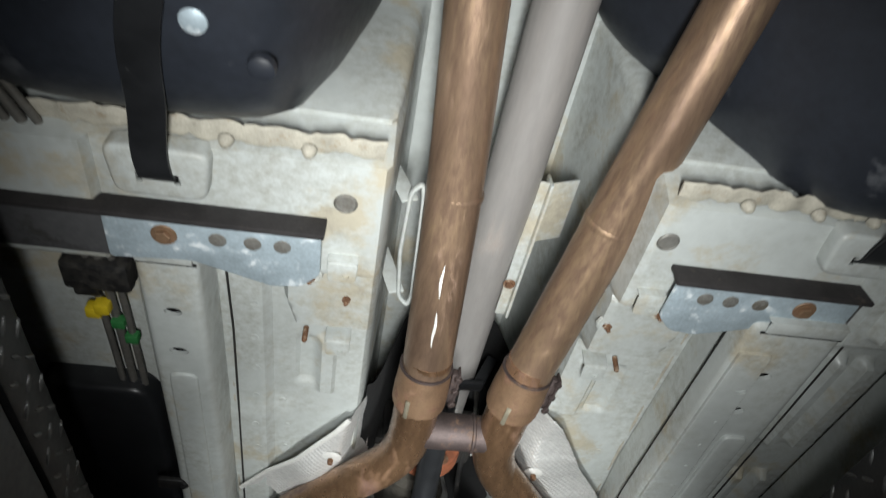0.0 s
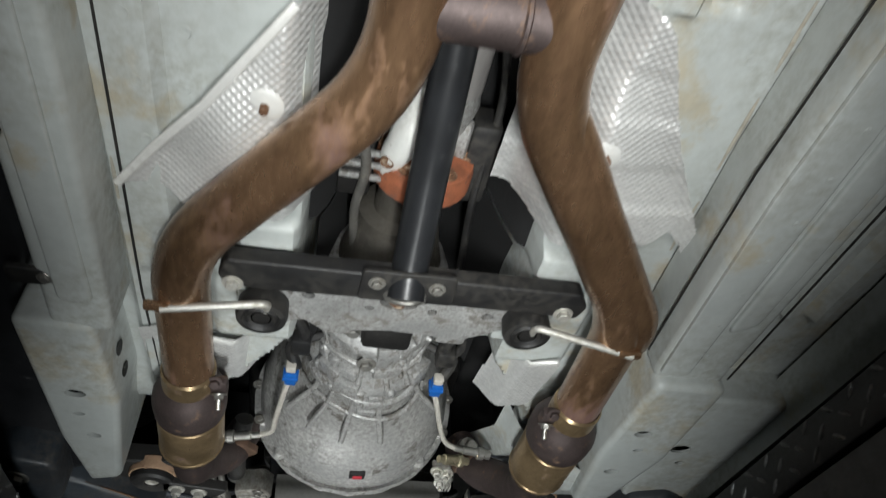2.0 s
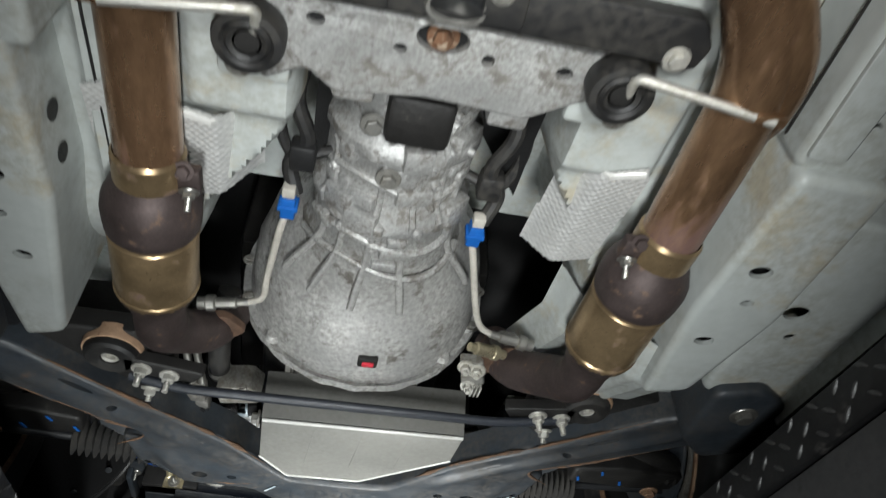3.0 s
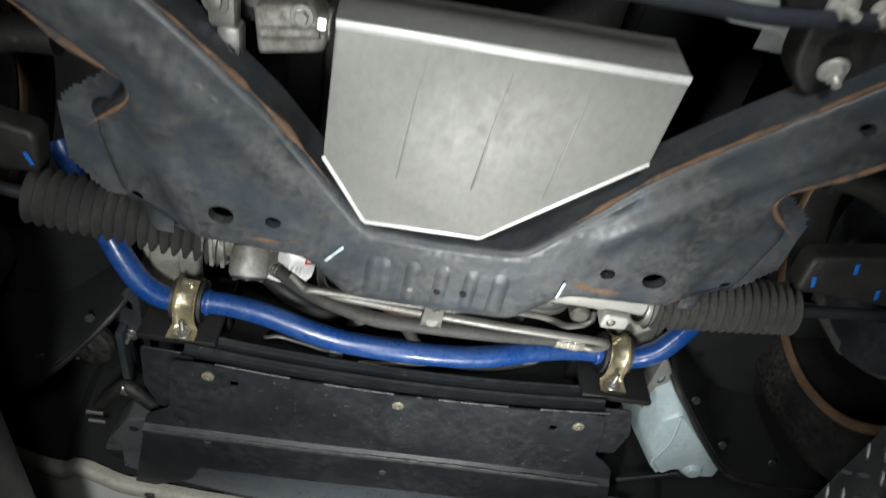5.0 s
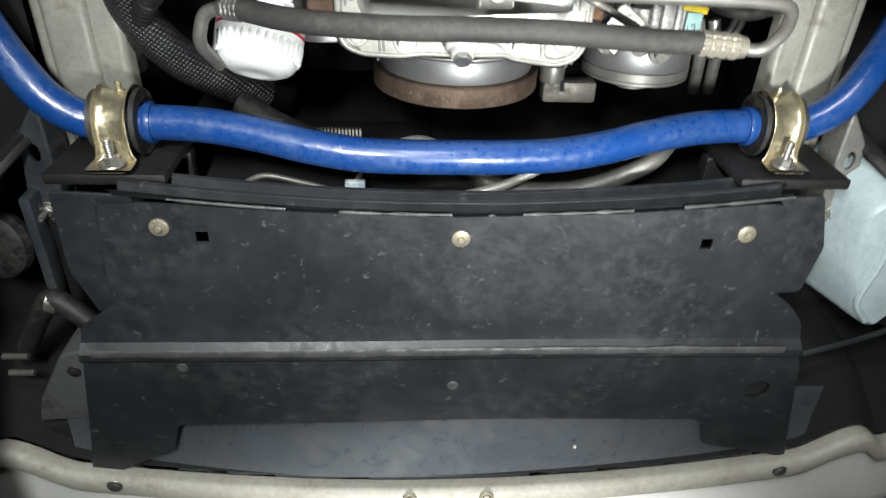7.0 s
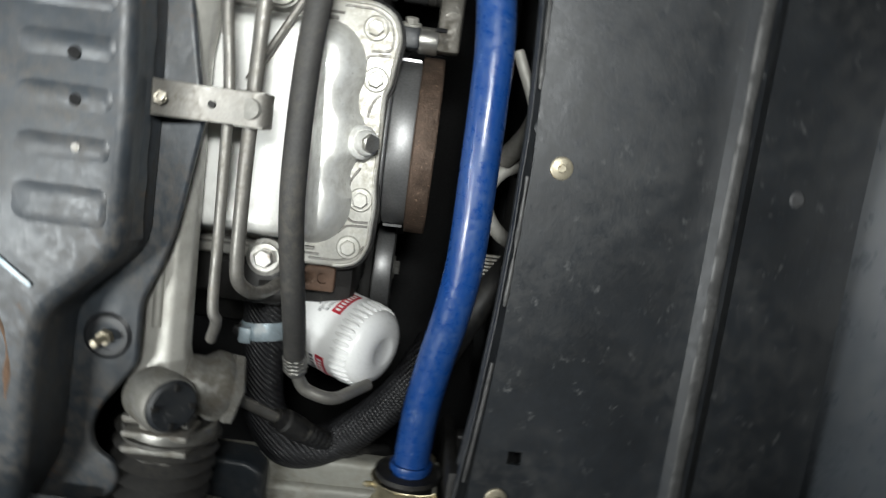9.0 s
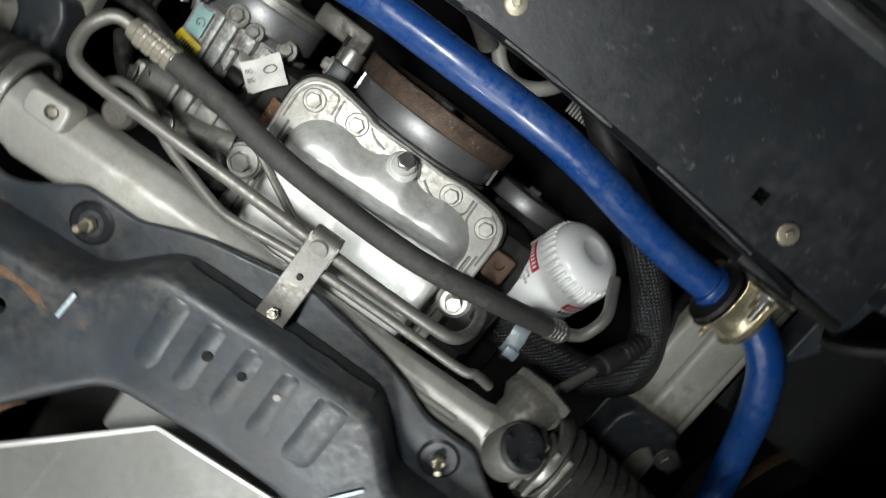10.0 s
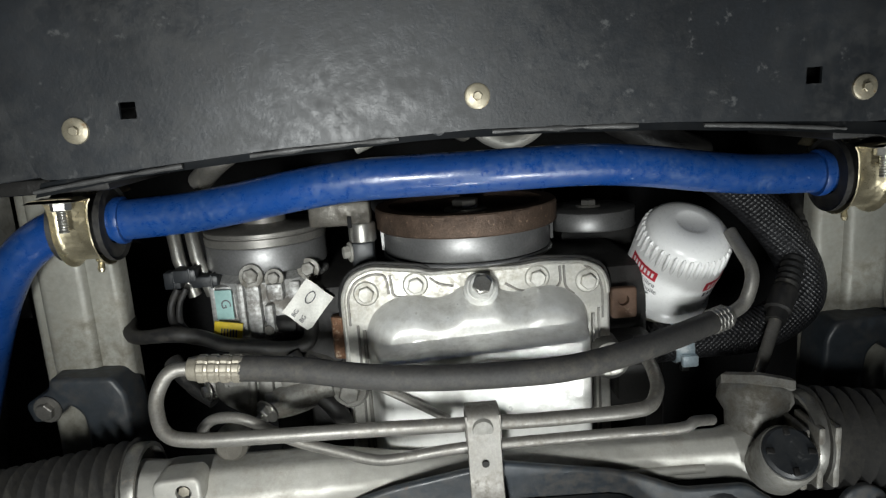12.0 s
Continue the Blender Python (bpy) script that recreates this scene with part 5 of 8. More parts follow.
    sweep(bm, curve([(0.07, 2.0, 1.92), (0.082, 2.08, 1.90), (0.078, 2.20, 1.885), (0.09, 2.34, 1.88)], 6), 0.005, 10)
    part("cable", bm, M_RUB, k)
    # cast mount plate behind it
    m = thing("gearbox_mount", (0.01, 2.31, 1.765), "bare cast aluminium gearbox mount plate with holes", "mount plate")
    bm = bmesh.new()
    stamped(bm, smooth_poly([(-0.152, 2.263), (0.178, 2.262), (0.176, 2.300), (0.128, 2.318), (0.090, 2.344), (0.0, 2.340), (-0.088, 2.352), (-0.112, 2.330), (-0.152, 2.352)], 0.010),
            [ring2(-0.002, 2.278, 0.023, 0.014, 20), ring2(-0.108, 2.282, 0.008, 0.006), ring2(0.108, 2.288, 0.008, 0.006), ring2(0.040, 2.290, 0.006, 0.006), ring2(-0.036, 2.294, 0.006, 0.005)], 1.762, 1.80, 0.005, None, 0.012)
    for v in bm.verts:
        v.co.z += noise.noise(v.co * 60) * 0.002
    part("plate", bm, M_CAST, m, "", 40)
    # flat black discs put the shade into the shallow holes
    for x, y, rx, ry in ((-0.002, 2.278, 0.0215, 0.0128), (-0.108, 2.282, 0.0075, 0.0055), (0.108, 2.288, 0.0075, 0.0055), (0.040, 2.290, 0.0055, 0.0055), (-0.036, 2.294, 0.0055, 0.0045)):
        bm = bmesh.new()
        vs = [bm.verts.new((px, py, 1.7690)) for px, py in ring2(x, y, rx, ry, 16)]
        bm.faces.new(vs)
        part("hole_liner", bm, M_DARK, m, "black disc standing in for the shade in a hole")
    bolt(m, (-0.002, 2.278, 1.768), 0.009, 0.010, M_RUST)
    for x in (-0.07, 0.075):
        bm = bmesh.new()
        block(bm, x - 0.02, x + 0.02, 2.30, 2.36, 1.765, 1.81, 0.006)
        part("web", bm, M_CAST, m)
    # rubber hangers
    for x, y in ((-0.158, 2.300), (0.155, 2.284)):
        h = thing("exhaust_hanger", (x, y, 1.74), "round black rubber exhaust hanger on a bolted bracket", "rubber hanger", "exhaust hangers")
        bm = bmesh.new()
        lathe(bm, [(0.012, 0.0), (0.012, -0.002), (0.016, -0.004), (0.019, -0.001), (0.022, -0.004), (0.028, -0.003), (0.030, 0.004), (0.029, 0.022), (0.026, 0.026), (0.012, 0.026)], (x, y, 1.738), (0, 0, 1), 28)
        part("rubber", bm, M_RUB, h)
        bm = bmesh.new()
        lathe(bm, [(0, 0.0), (0.010, 0.0), (0.011, 0.008), (0.011, 0.04), (0, 0.04)], (x, y, 1.736), (0, 0, 1), 16)
        part("core", bm, M_ENGINE, h)
        bm = bmesh.new()
        block(bm, x - 0.032, x + 0.032, y - 0.012, y + 0.055, 1.765, 1.782, 0.006)
        part("bracket", bm, M_BODY, h, "pale painted bracket")
        bolt(h, (x - 0.012 if x < 0 else x + 0.016, y + 0.040, 1.765), 0.008, 0.008, M_CASTD)


crossmember()


# ---- heat shields ----
def heat_shield(name, s, outline, zfn, bolts, lip):
    t = thing(name, (outline[0][0], outline[0][1], 1.80), "dimpled aluminium heat shield screwed to the tunnel", "heat shield", "heat shields")
    xs = [p[0] for p in outline]
    ys = [p[1] for p in outline]

    def inside(x, y):
        c = False
        for (ax, ay), (bx, by) in zip(outline, outline[1:] + outline[:1]):
            if (ay > y) != (by > y) and x < (bx - ax) * (y - ay) / (by - ay) + ax:
                c = not c
        return c

    bm = bmesh.new()
    field(bm, steps(min(xs), max(xs), 0.0022), steps(min(ys), max(ys), 0.0022), lambda x, y: zfn(x, y) if inside(x, y) else None)
    part("shield_sheet", bm, M_FOIL, t, "", 60)
    if lip:
        bm = bmesh.new()
        sweep(bm, [(x, y, zfn(x, y) - 0.002) for x, y in lip], 0.0045, 8, flat=0.5)
        part("rolled_edge", bm, M_PAN, t, "rolled bright edge")
    for x, y in bolts:
        bm = bmesh.new()
        lathe(bm, [(0.017, 0.0), (0.013, 0.002), (0, 0.002)], (x, y, zfn(x, y) - 0.0005), (0, 0, -1), 20)
        part("dimple_pad", bm, M_PAN, t)
        bolt(t, (x, y, zfn(x, y) - 0.002), 0.0045, 0.010, M_RUST, washer=False)
    return t


heat_shield("heat_shield", -1, [(-0.305, 2.150), (-0.270, 2.105), (-0.215, 2.035), (-0.150, 1.945), (-0.128, 1.918), (-0.108, 1.93), (-0.100, 2.165), (-0.15, 2.175), (-0.215, 2.195), (-0.262, 2.150)],
            lambda x, y: 1.778 + 0.085 * sstep(-0.15, -0.088, x) + 0.004 * math.sin(x * 70 + y * 30) - 0.012 * sstep(0.10, 0.0, abs((x + 0.2) * 0.8 - (y - 2.06))), [(-0.161, 2.026), (-0.190, 2.14)],
            [(-0.303, 2.148), (-0.262, 2.095), (-0.213, 2.033), (-0.155, 1.952), (-0.138, 1.930)])
heat_shield("heat_shield", 1, [(0.106, 1.875), (0.160, 1.882), (0.178, 1.90), (0.235, 2.01), (0.315, 2.130), (0.312, 2.165), (0.275, 2.125), (0.235, 2.165), (0.205, 2.145), (0.16, 2.165), (0.085, 2.155), (0.085, 2.0)],
            lambda x, y: 1.780 + 0.085 * (1 - sstep(0.10, 0.160, x)) + 0.004 * math.sin(x * 60 - y * 40) - 0.003 * sstep(-0.5, 0.5, math.sin(y * 60)), [(0.162, 2.030)], None)
for s, y0, y1 in ((-1, 2.40, 2.52), (1, 2.38, 2.55)):
    heat_shield("heat_shield", s, [(s * 0.315, y0), (s * 0.29, y0 - 0.01), (s * 0.165, y0 + 0.02), (s * 0.155, y1), (s * 0.20, y1 + 0.015), (s * 0.315, y1 + 0.04)] if s < 0 else
                [(0.165, y0 + 0.03), (0.235, y0), (0.245, y0 + 0.02), (0.24, y1), (0.16, y1 + 0.03)],
                lambda x, y: 1.777 + 0.14 * (y - 2.40) + 0.05 * (1 - sstep(0.155, 0.20, abs(x))), [], [(s * 0.168, y0 + 0.03), (s * 0.20, y0 + 0.022), (s * 0.235, y0 + 0.012)])


# ---- front subframe ----
def subframe():
    t = thing("front_subframe", (0, 3.1, 1.76), "black stamped steel front subframe with rust along its edges", "subframe")
    half = [(0.0, 3.281), (0.098, 3.279), (0.124, 3.254), (0.148, 3.228), (0.272, 3.222), (0.346, 3.190), (0.364, 3.10), (0.318, 3.052), (0.376, 3.006), (0.505, 2.900), (0.60, 2.83), (0.565, 2.75),
            (0.440, 2.822), (0.300, 2.948), (0.256, 2.986), (0.187, 3.051), (0.129, 3.120), (0.084, 3.172), (0.0, 3.176)]
    right = half[1:-1]
    left = [(-x, y) for x, y in right][::-1]
    outline = [half[0], *right, half[-1], *left]
    outline = smooth_poly(outline[::-1], 0.016, 3)
    holes = [ring2(s * 0.238, 3.181, 0.0135, 0.0115) for s in (-1, 1)] + [ring2(s * 0.184, 3.181, 0.0085, 0.0075) for s in (-1, 1)] + [ring2(s * 0.331, 3.186, 0.008, 0.006) for s in (-1, 1)]
    holes += [ring2(s * 0.350, 2.955, 0.0075, 0.006) for s in (-1, 1)]
    holes += [ring2(s * 0.390, 2.900, 0.026, 0.006, 14, radians(-40 * s)) for s in (-1, 1)]
    bm = bmesh.new()
    
    def relief(x, y):
        # arms drop towards the rear, corners rise, and a soft crease runs along each arm
        ax = abs(x)
        d = (ax - 0.16) * 0.655 + (y - 3.12) * 0.756
        crease = max(0.0, 1 - ((d - 0.012) / 0.022) ** 2) ** 2 * sstep(0.14, 0.19, ax)
        pocket = max(0.0, 1 - ((ax - 0.285) / 0.035) ** 2 - ((y - 3.120) / 0.030) ** 2)
        return -0.012 * sstep(3.10, 2.85, y) + 0.016 * sstep(0.285, 0.325, ax + 0.3 * (y - 3.14)) * sstep(3.0, 3.08, y) - 0.006 * crease + 0.010 * pocket

    stamped(bm, outline, holes, 1.757, 1.812, 0.010, relief, 0.012)
    part("frame_shell", bm, M_BLACK, t, "", 40)
    # corrugated middle: four pressed flutes
    bm = bmesh.new()
    field(bm, steps(-0.090, 0.090, 0.0025), steps(3.19, 3.2825, 0.003),
          lambda x, y: 1.7585 - 0.0028 * bump1(x, -0.072, 0.072, 0.020) * sstep(3.19, 3.22, y) + 0.030 * max(0.0, (y - 3.262) / 0.0205) ** 3
          + 0.0026 * (0.5 + 0.5 * math.cos((x + 0.012) / 0.0335 * 2 * math.pi)) * bump1(x, -0.060, 0.058, 0.012) * sstep(3.190, 3.225, y))
    part("fluted_panel", bm, M_BLACK, t, "black fluted centre pressing", 60)
    # discs coloured as holes: two black for shade, one grey for light coming through
    for x, y, r in ((0.033, 3.243, 0.0042), (0.003, 3.245, 0.0038), (-0.028, 3.247, 0.003)):
        bm = bmesh.new()
        lathe(bm, [(0, 0.0005), (r, 0.0005), (r * 1.1, -0.002)], (x, y, 1.7555), (0, 0, -1), 14)
        part("drain_hole", bm, M_DARK if x > -0.02 else M_LINE, t)
    # front flange with bolt lobes
    lobe = [(0.0871, 3.2962), (0.1136, 3.2882), (0.1453, 3.2745), (0.196, 3.274), (0.2161, 3.2597), (0.2362, 3.2459), (0.2542, 3.2407), (0.2711, 3.2459), (0.2796, 3.2608), (0.2954, 3.266), (0.3123, 3.2565), (0.3208, 3.2185), (0.316, 3.19)]
    fl = [(-x, y) for x, y in lobe[::-1]] + [(0.0, 3.311)] + lobe
    bm = bmesh.new()
    stamped(bm, smooth_poly(fl, 0.007), [], 1.815, 1.8205, 0.003)
    part("front_flange", bm, M_BLACK, t, "", 40)
    for s in (-1, 1):
        bm = bmesh.new()
        lathe(bm, [(0.019, 0), (0.016, 0.002), (0.011, 0.002)], (s * 0.1749, 3.2502, 1.815), (0, 0, -1), 20)
        part("bolt_seat", bm, M_GLOSSB, t)
        bolt(t, (s * 0.1749, 3.2502, 1.814), 0.0062, 0.008, M_BRASS, washer=False, shank=0.016)
        # pressed ridge lines and rust
        for pts, r in (([(0.15, 3.13), (0.20, 3.09), (0.26, 3.03), (0.33, 2.99)], 0.004),):
            bm = bmesh.new()
            q = curve([(s * x, y, 1.7575 - 0.012 * sstep(3.10, 2.85, y)) for x, y in pts], 6)
            sweep(bm, q, [r * 1.7 * max(0.05, math.sin(math.pi * i / (len(q) - 1))) ** 0.7 for i in range(len(q))], 16, True, 0.36)
            part("pressed_ridge", bm, M_BLACK, t)
        edge = [(0.129, 3.120), (0.187, 3.051), (0.256, 2.986), (0.300, 2.948), (0.440, 2.822)]
        for pts in (edge, [(0.148, 3.200), (0.175, 3.207), (0.21, 3.207)], [(0.364, 3.10), (0.318, 3.053), (0.376, 3.006), (0.505, 2.900)]):
            bm = bmesh.new()
            q = curve([(s * x, y, (1.757 if y > 3.19 else 1.7605) - 0.012 * sstep(3.10, 2.85, y)) for x, y in pts], 10)
            sweep(bm, q, [(0.0046 if q[0].y > 3.19 else 0.0050) * max(0.12, min(1.0, i / 5, (len(q) - 1 - i) / 5) * (0.55 + 1.1 * noise.noise(Vector((p.x * 38 + s, p.y * 38, 0))))) for i, p in enumerate(q)], 8, True, 0.22 if q[0].y > 3.19 else 0.8)
            part("rusty_edge", bm, M_BLACKR, t, "flaking rusty edge")
        # rear bushings, standing proud of the frame
        c = (s * 0.341, 2.838, 1.772)
        bm = bmesh.new()
        lathe(bm, [(0.012, -0.010), (0.013, -0.014), (0.020, -0.0155), (0.030, -0.0155), (0.035, -0.012), (0.0365, -0.006), (0.0365, 0.004)], c, (0, 0, 1), 36)
        b = part("bushing", bm, M_RUB, t, "black rubber bushing")
        bm = bmesh.new()
        lathe(bm, [(0.036, -0.003), (0.0395, -0.003), (0.0405, -0.001), (0.0405, 0.018), (0.038, 0.020)], c, (0, 0, 1), 36)
        part("bushing_shell", bm, M_RUSTTAN, b, "rusty tan bushing shell")
        bm = bmesh.new()
        lathe(bm, [(0, -0.004), (0.006, -0.004), (0.0065, -0.011), (0.0105, -0.0125), (0.0125, -0.010), (0.0125, 0.0)], c, (0, 0, 1), 28)
        part("bushing_sleeve", bm, M_FLANGE, b, "worn bright sleeve")
        # rear wing of the frame under the bushing, and the arm bracket
        bm = bmesh.new()
        w = [(0.262, 2.840), (0.30, 2.80), (0.41, 2.80), (0.47, 2.82), (0.36, 2.92), (0.30, 2.955), (0.270, 2.925)]
        w = [(s * x, y) for x, y in w]
        stamped(bm, smooth_poly(w if s > 0 else w[::-1], 0.015), [], 1.778, 1.81, 0.006)
        part("rear_wing", bm, M_ENGINE, t, "", 40)
        bm = bmesh.new()
        w = [(0.44, 2.66), (0.50, 2.64), (0.585, 2.70), (0.60, 2.79), (0.50, 2.83), (0.45, 2.78)]
        w = [(s * x, y) for x, y in w]
        stamped(bm, smooth_poly(w if s > 0 else w[::-1], 0.015), [], 1.70, 1.78, 0.008)
        part("arm_bracket", bm, M_BLACK, t, "", 40)
        bolt(t, (s * 0.50, 2.70, 1.70), 0.012, 0.010, M_STEEL)
        bolt(t, (s * 0.535, 3.05, 1.745), 0.010, 0.010, M_CLAMP)
        # raised outer pocket with the hanging mount bolt
        bm = bmesh.new()
        field(bm, [s * x for x in (steps(0.300, 0.440, 0.005))][::s], steps(3.045, 3.245, 0.005),
              lambda x, y: 1.790 + 0.052 * sstep(0.315, 0.362, abs(x)) + 0.003 * noise.noise(Vector((x * 30, y * 30, 2)))
              if abs(x) < 0.345 + 0.088 * sstep(3.045, 3.135, y) - 0.9 * max(0.0, y - 3.205) else None)
        part("outer_pocket", bm, M_BLACK, t, "", 50)
        # control arm reaching to the wheel
        a = thing("control_arm", (s * 0.6, 3.0, 1.76), "black steel lower control arm with paint marks", "control arm", "control arms")
        bm = bmesh.new()
        w = [(0.455, 3.17), (0.55, 3.15), (0.68, 3.16), (0.69, 3.22), (0.60, 3.23), (0.46, 3.225)]
        w = [(s * x, y) for x, y in w]
        stamped(bm, smooth_poly(w[::-1] if s > 0 else w, 0.012), [], 1.830, 1.860, 0.007)
        part("front_link", bm, M_ENGINE, a, "", 40)
        bm = bmesh.new()
        sweep(bm, curve([(s * 0.42, 3.06, 1.850), (s * 0.47, 3.065, 1.850), (s * 0.55, 3.10, 1.855), (s * 0.67, 3.17, 1.86)], 6), 0.019, 16)
        part("rear_link", bm, M_ENGINE, a, "", 50)
        bm = bmesh.new()
        lathe(bm, [(0, 0), (0.024, 0), (0.026, 0.006), (0.022, 0.02), (0.014, 0.028), (0, 0.03)], (s * 0.377, 3.133, 1.866), (0, 0, -1), 22)
        part("bolt_cup", bm, M_GLOSSB, a)
        bolt(a, (s * 0.377, 3.133, 1.842), 0.0065, 0.008, M_BRASS, washer=False, shank=0.012)
        for x, y, z in ((0.47, 3.195, 1.828), (0.51, 3.165, 1.828), (0.56, 3.20, 1.828)):
            bm = bmesh.new()
            strip(bm, (s * x, y, z), (s * x + 0.006, y + 0.016, z), 0.005, 0.0016, 0.0004)
            part("paint_mark", bm, M_PLUG, a, "light blue paint mark")
    # paint streaks left on the front face
    for a, b in (((0.138, 3.226, 1.7545), (0.141, 3.202, 1.7545)), ((-0.108, 3.198, 1.755), (-0.126, 3.222, 1.755))):
        bm = bmesh.new()
        strip(bm, a, b, 0.0034, 0.0008, 0.0003)
        part("paint_mark", bm, M_GALV, t, "white paint mark")
    return t


subframe()


def tie_bar():
    t = thing("tie_bar", (0, 2.87, 1.745), "black tubular tie bar bolted across the subframe", "tie bar")
    bm = bmesh.new()
    pts = filleted([(-0.318, 2.872, 1.757), (-0.250, 2.880, 1.749), (0.0, 2.876, 1.747), (0.217, 2.875, 1.748), (0.318, 2.862, 1.757)], 0.03)
    sweep(bm, pts, 0.0078, 20, True, 0.85)
    part("bar", bm, M_TANK, t, "", 50)
    for s in (-1, 1):
        bm = bmesh.new()
        w = [(s * 0.325, 2.828), (s * 0.325, 2.866), (s * 0.235, 2.880), (s * 0.215, 2.850)]
        stamped(bm, smooth_poly(w if s < 0 else w[::-1], 0.008), [], 1.7565, 1.774, 0.003)
        part("end_plate", bm, M_ENGINE, t)
    for x, y in ((-0.300, 2.850), (-0.264, 2.860), (0.270, 2.858), (0.307, 2.858)):
        bolt(t, (x, y, 1.757), 0.0088, 0.012, M_FLANGE, shank=0.016)
    for x, y in ((-0.296, 2.914), (0.298, 2.913)):
        bolt(t, (x, y, 1.765), 0.0085, 0.012, M_FLANGE, (0, 0.4, -1), shank=0.008)


tie_bar()


def skid_plate():
    t = thing("skid_plate", (0.02, 3.05, 1.745), "bent bare aluminium skid plate with bright cut edges", "skid plate")
    bm = bmesh.new()
    poly = [(-0.1355, 2.949), (0.1745, 2.942), (0.1735, 3.033), (0.0345, 3.163), (-0.0900, 3.165), (-0.1380, 3.088)]

    def z(y):
        return 1.7505 + (y - 2.95) * 0.06

    stamped(bm, smooth_poly(poly, 0.004, 2), [], 0, 0.004, 0.0012)
    for v in bm.verts:
        v.co.z += z(v.co.y) + 0.0007 * math.sin(v.co.x * 60)
    plate = part("plate", bm, M_SKID, t, "", 40)
    bm = bmesh.new()
    block(bm, -0.1365, 0.1755, -0.002, 0.002, 1.754, 1.835, 0.001)
    for v in bm.verts:
        v.co.y += 2.9455 - v.co.x * 0.0226
        v.co.x *= 1 + (v.co.z - 1.754) * 0.35
    part("rear_wall", bm, M_SKID, t, "folded rear wall")
    bm = bmesh.new()
    strip(bm, (-0.1355, 2.9485, 1.7502), (0.1745, 2.9415, 1.7498), 0.0075, 0.003, 0.001)
    part("bend_edge", bm, M_PAN, t, "bright bend edge")
    for a, b in zip(poly[2:], poly[3:]):
        bm = bmesh.new()
        strip(bm, (*a, z(a[1]) - 0.0004), (*b, z(b[1]) - 0.0004), 0.004, 0.0022, 0.0006)
        part("cut_edge", bm, M_PAN, t, "bright cut edge")
    for x in (-0.06, 0.016, 0.090):
        bm = bmesh.new()
        strip(bm, (x + 0.004, 2.965, z(2.965) - 0.0003), (x - 0.004, 3.10, z(3.10) - 0.0003), 0.0025, 0.0012, 0.0004)
        part("score_line", bm, M_SKID, plate)
    bolt(t, (-0.139, 2.952, 1.7535), 0.0085, 0.012, M_STEEL, (-1, 0, 0))


skid_plate()


def side_parts():
    # slim steel link with a bolted joint beside the skid plate, and the mount arm behind it
    t = thing("link_rod", (-0.24, 2.95, 1.82), "bright steel link rod with a bolted joint beside the gearbox", "link rod")
    bm = bmesh.new()
    for dx in (-0.0075, 0.0075):
        bm = bmesh.new() if dx > 0 else bm
        sweep(bm, [(-0.262 + dx, 2.80, 1.832), (-0.247 + dx, 2.914, 1.812), (-0.241 + dx, 2.965, 1.803)], 0.0058, 14)
        part("rod", bm, M_STEEL, t)
    bm = bmesh.new()
    block(bm, -0.254, -0.228, 2.952, 2.992, 1.790, 1.815, 0.006)
    block(bm, -0.246, -0.224, 2.988, 3.034, 1.790, 1.815, 0.005)
    part("joint", bm, M_LINE, t)
    bolt(t, (-0.246, 2.966, 1.792), 0.0085, 0.006, M_LINE, (-0.2, 0, -1))
    bolt(t, (-0.236, 3.012, 1.792), 0.0075, 0.008, M_GLOSSB, (0, -0.2, -1))
    h = thing("side_hose", (-0.215, 2.92, 1.85), "black rubber hose running down beside the engine", "hose")
    bm = bmesh.new()
    sweep(bm, curve([(-0.205, 2.80, 1.87), (-0.213, 2.86, 1.845), (-0.216, 2.93, 1.838), (-0.220, 2.995, 1.85)], 8), 0.0165, 20)
    part("hose", bm, M_RUB, h)
    bm = bmesh.new()
    lathe(bm, [(0.0166, -0.006), (0.0182, -0.006), (0.0182, 0.006), (0.0166, 0.006)], (-0.2185, 2.975, 1.846), (0, 1, 0.1), 22)
    part("hose_clamp", bm, M_STEEL, h)
    m = thing("engine_mount_arm", (-0.18, 2.99, 1.83), "dull cast engine mount arm beside the oil pan", "mount arm")
    bm = bmesh.new()
    stamped(bm, smooth_poly([(-0.217, 2.972), (-0.165, 2.960), (-0.146, 2.985), (-0.150, 3.005), (-0.212, 3.018)], 0.006), [], 1.806, 1.85, 0.005)
    part("arm", bm, M_CASTD, m)
    bm = bmesh.new()
    sweep(bm, [(-0.208, 2.995, 1.806), (-0.155, 2.985, 1.806)], 0.006, 12)
    part("arm_rib", bm, M_CASTD, m)
    bolt(m, (-0.172, 2.972, 1.806), 0.007, 0.008, M_STEEL)
    # two-eared fitting with pale bolts on the other side of the bell
    g = thing("bell_bracket", (0.168, 2.85, 1.81), "bare steel bracket with pale bolts beside the bell housing", "bracket")
    bm = bmesh.new()
    stamped(bm, smooth_poly([(0.140, 2.815), (0.176, 2.812), (0.182, 2.842), (0.192, 2.868), (0.176, 2.892), (0.158, 2.885), (0.150, 2.850)], 0.006), [], 1.806, 1.822, 0.003)
    part("plate", bm, M_CASTD, g, "", 40)
    for x, y, r in ((0.151, 2.824, 0.008), (0.169, 2.830, 0.009), (0.166, 2.874, 0.0075)):
        bolt(g, (x, y, 1.806), r, 0.012, M_FLANGE, (-0.1, -0.25, -1), shank=0.006)
    bm = bmesh.new()
    for k in range(3):
        block(bm, 0.172 + k * 0.006, 0.175 + k * 0.006, 2.868, 2.892, 1.796, 1.808, 0.001)
    part("clip_teeth", bm, M_FLANGE, g, "pale ribbed clip")


side_parts()


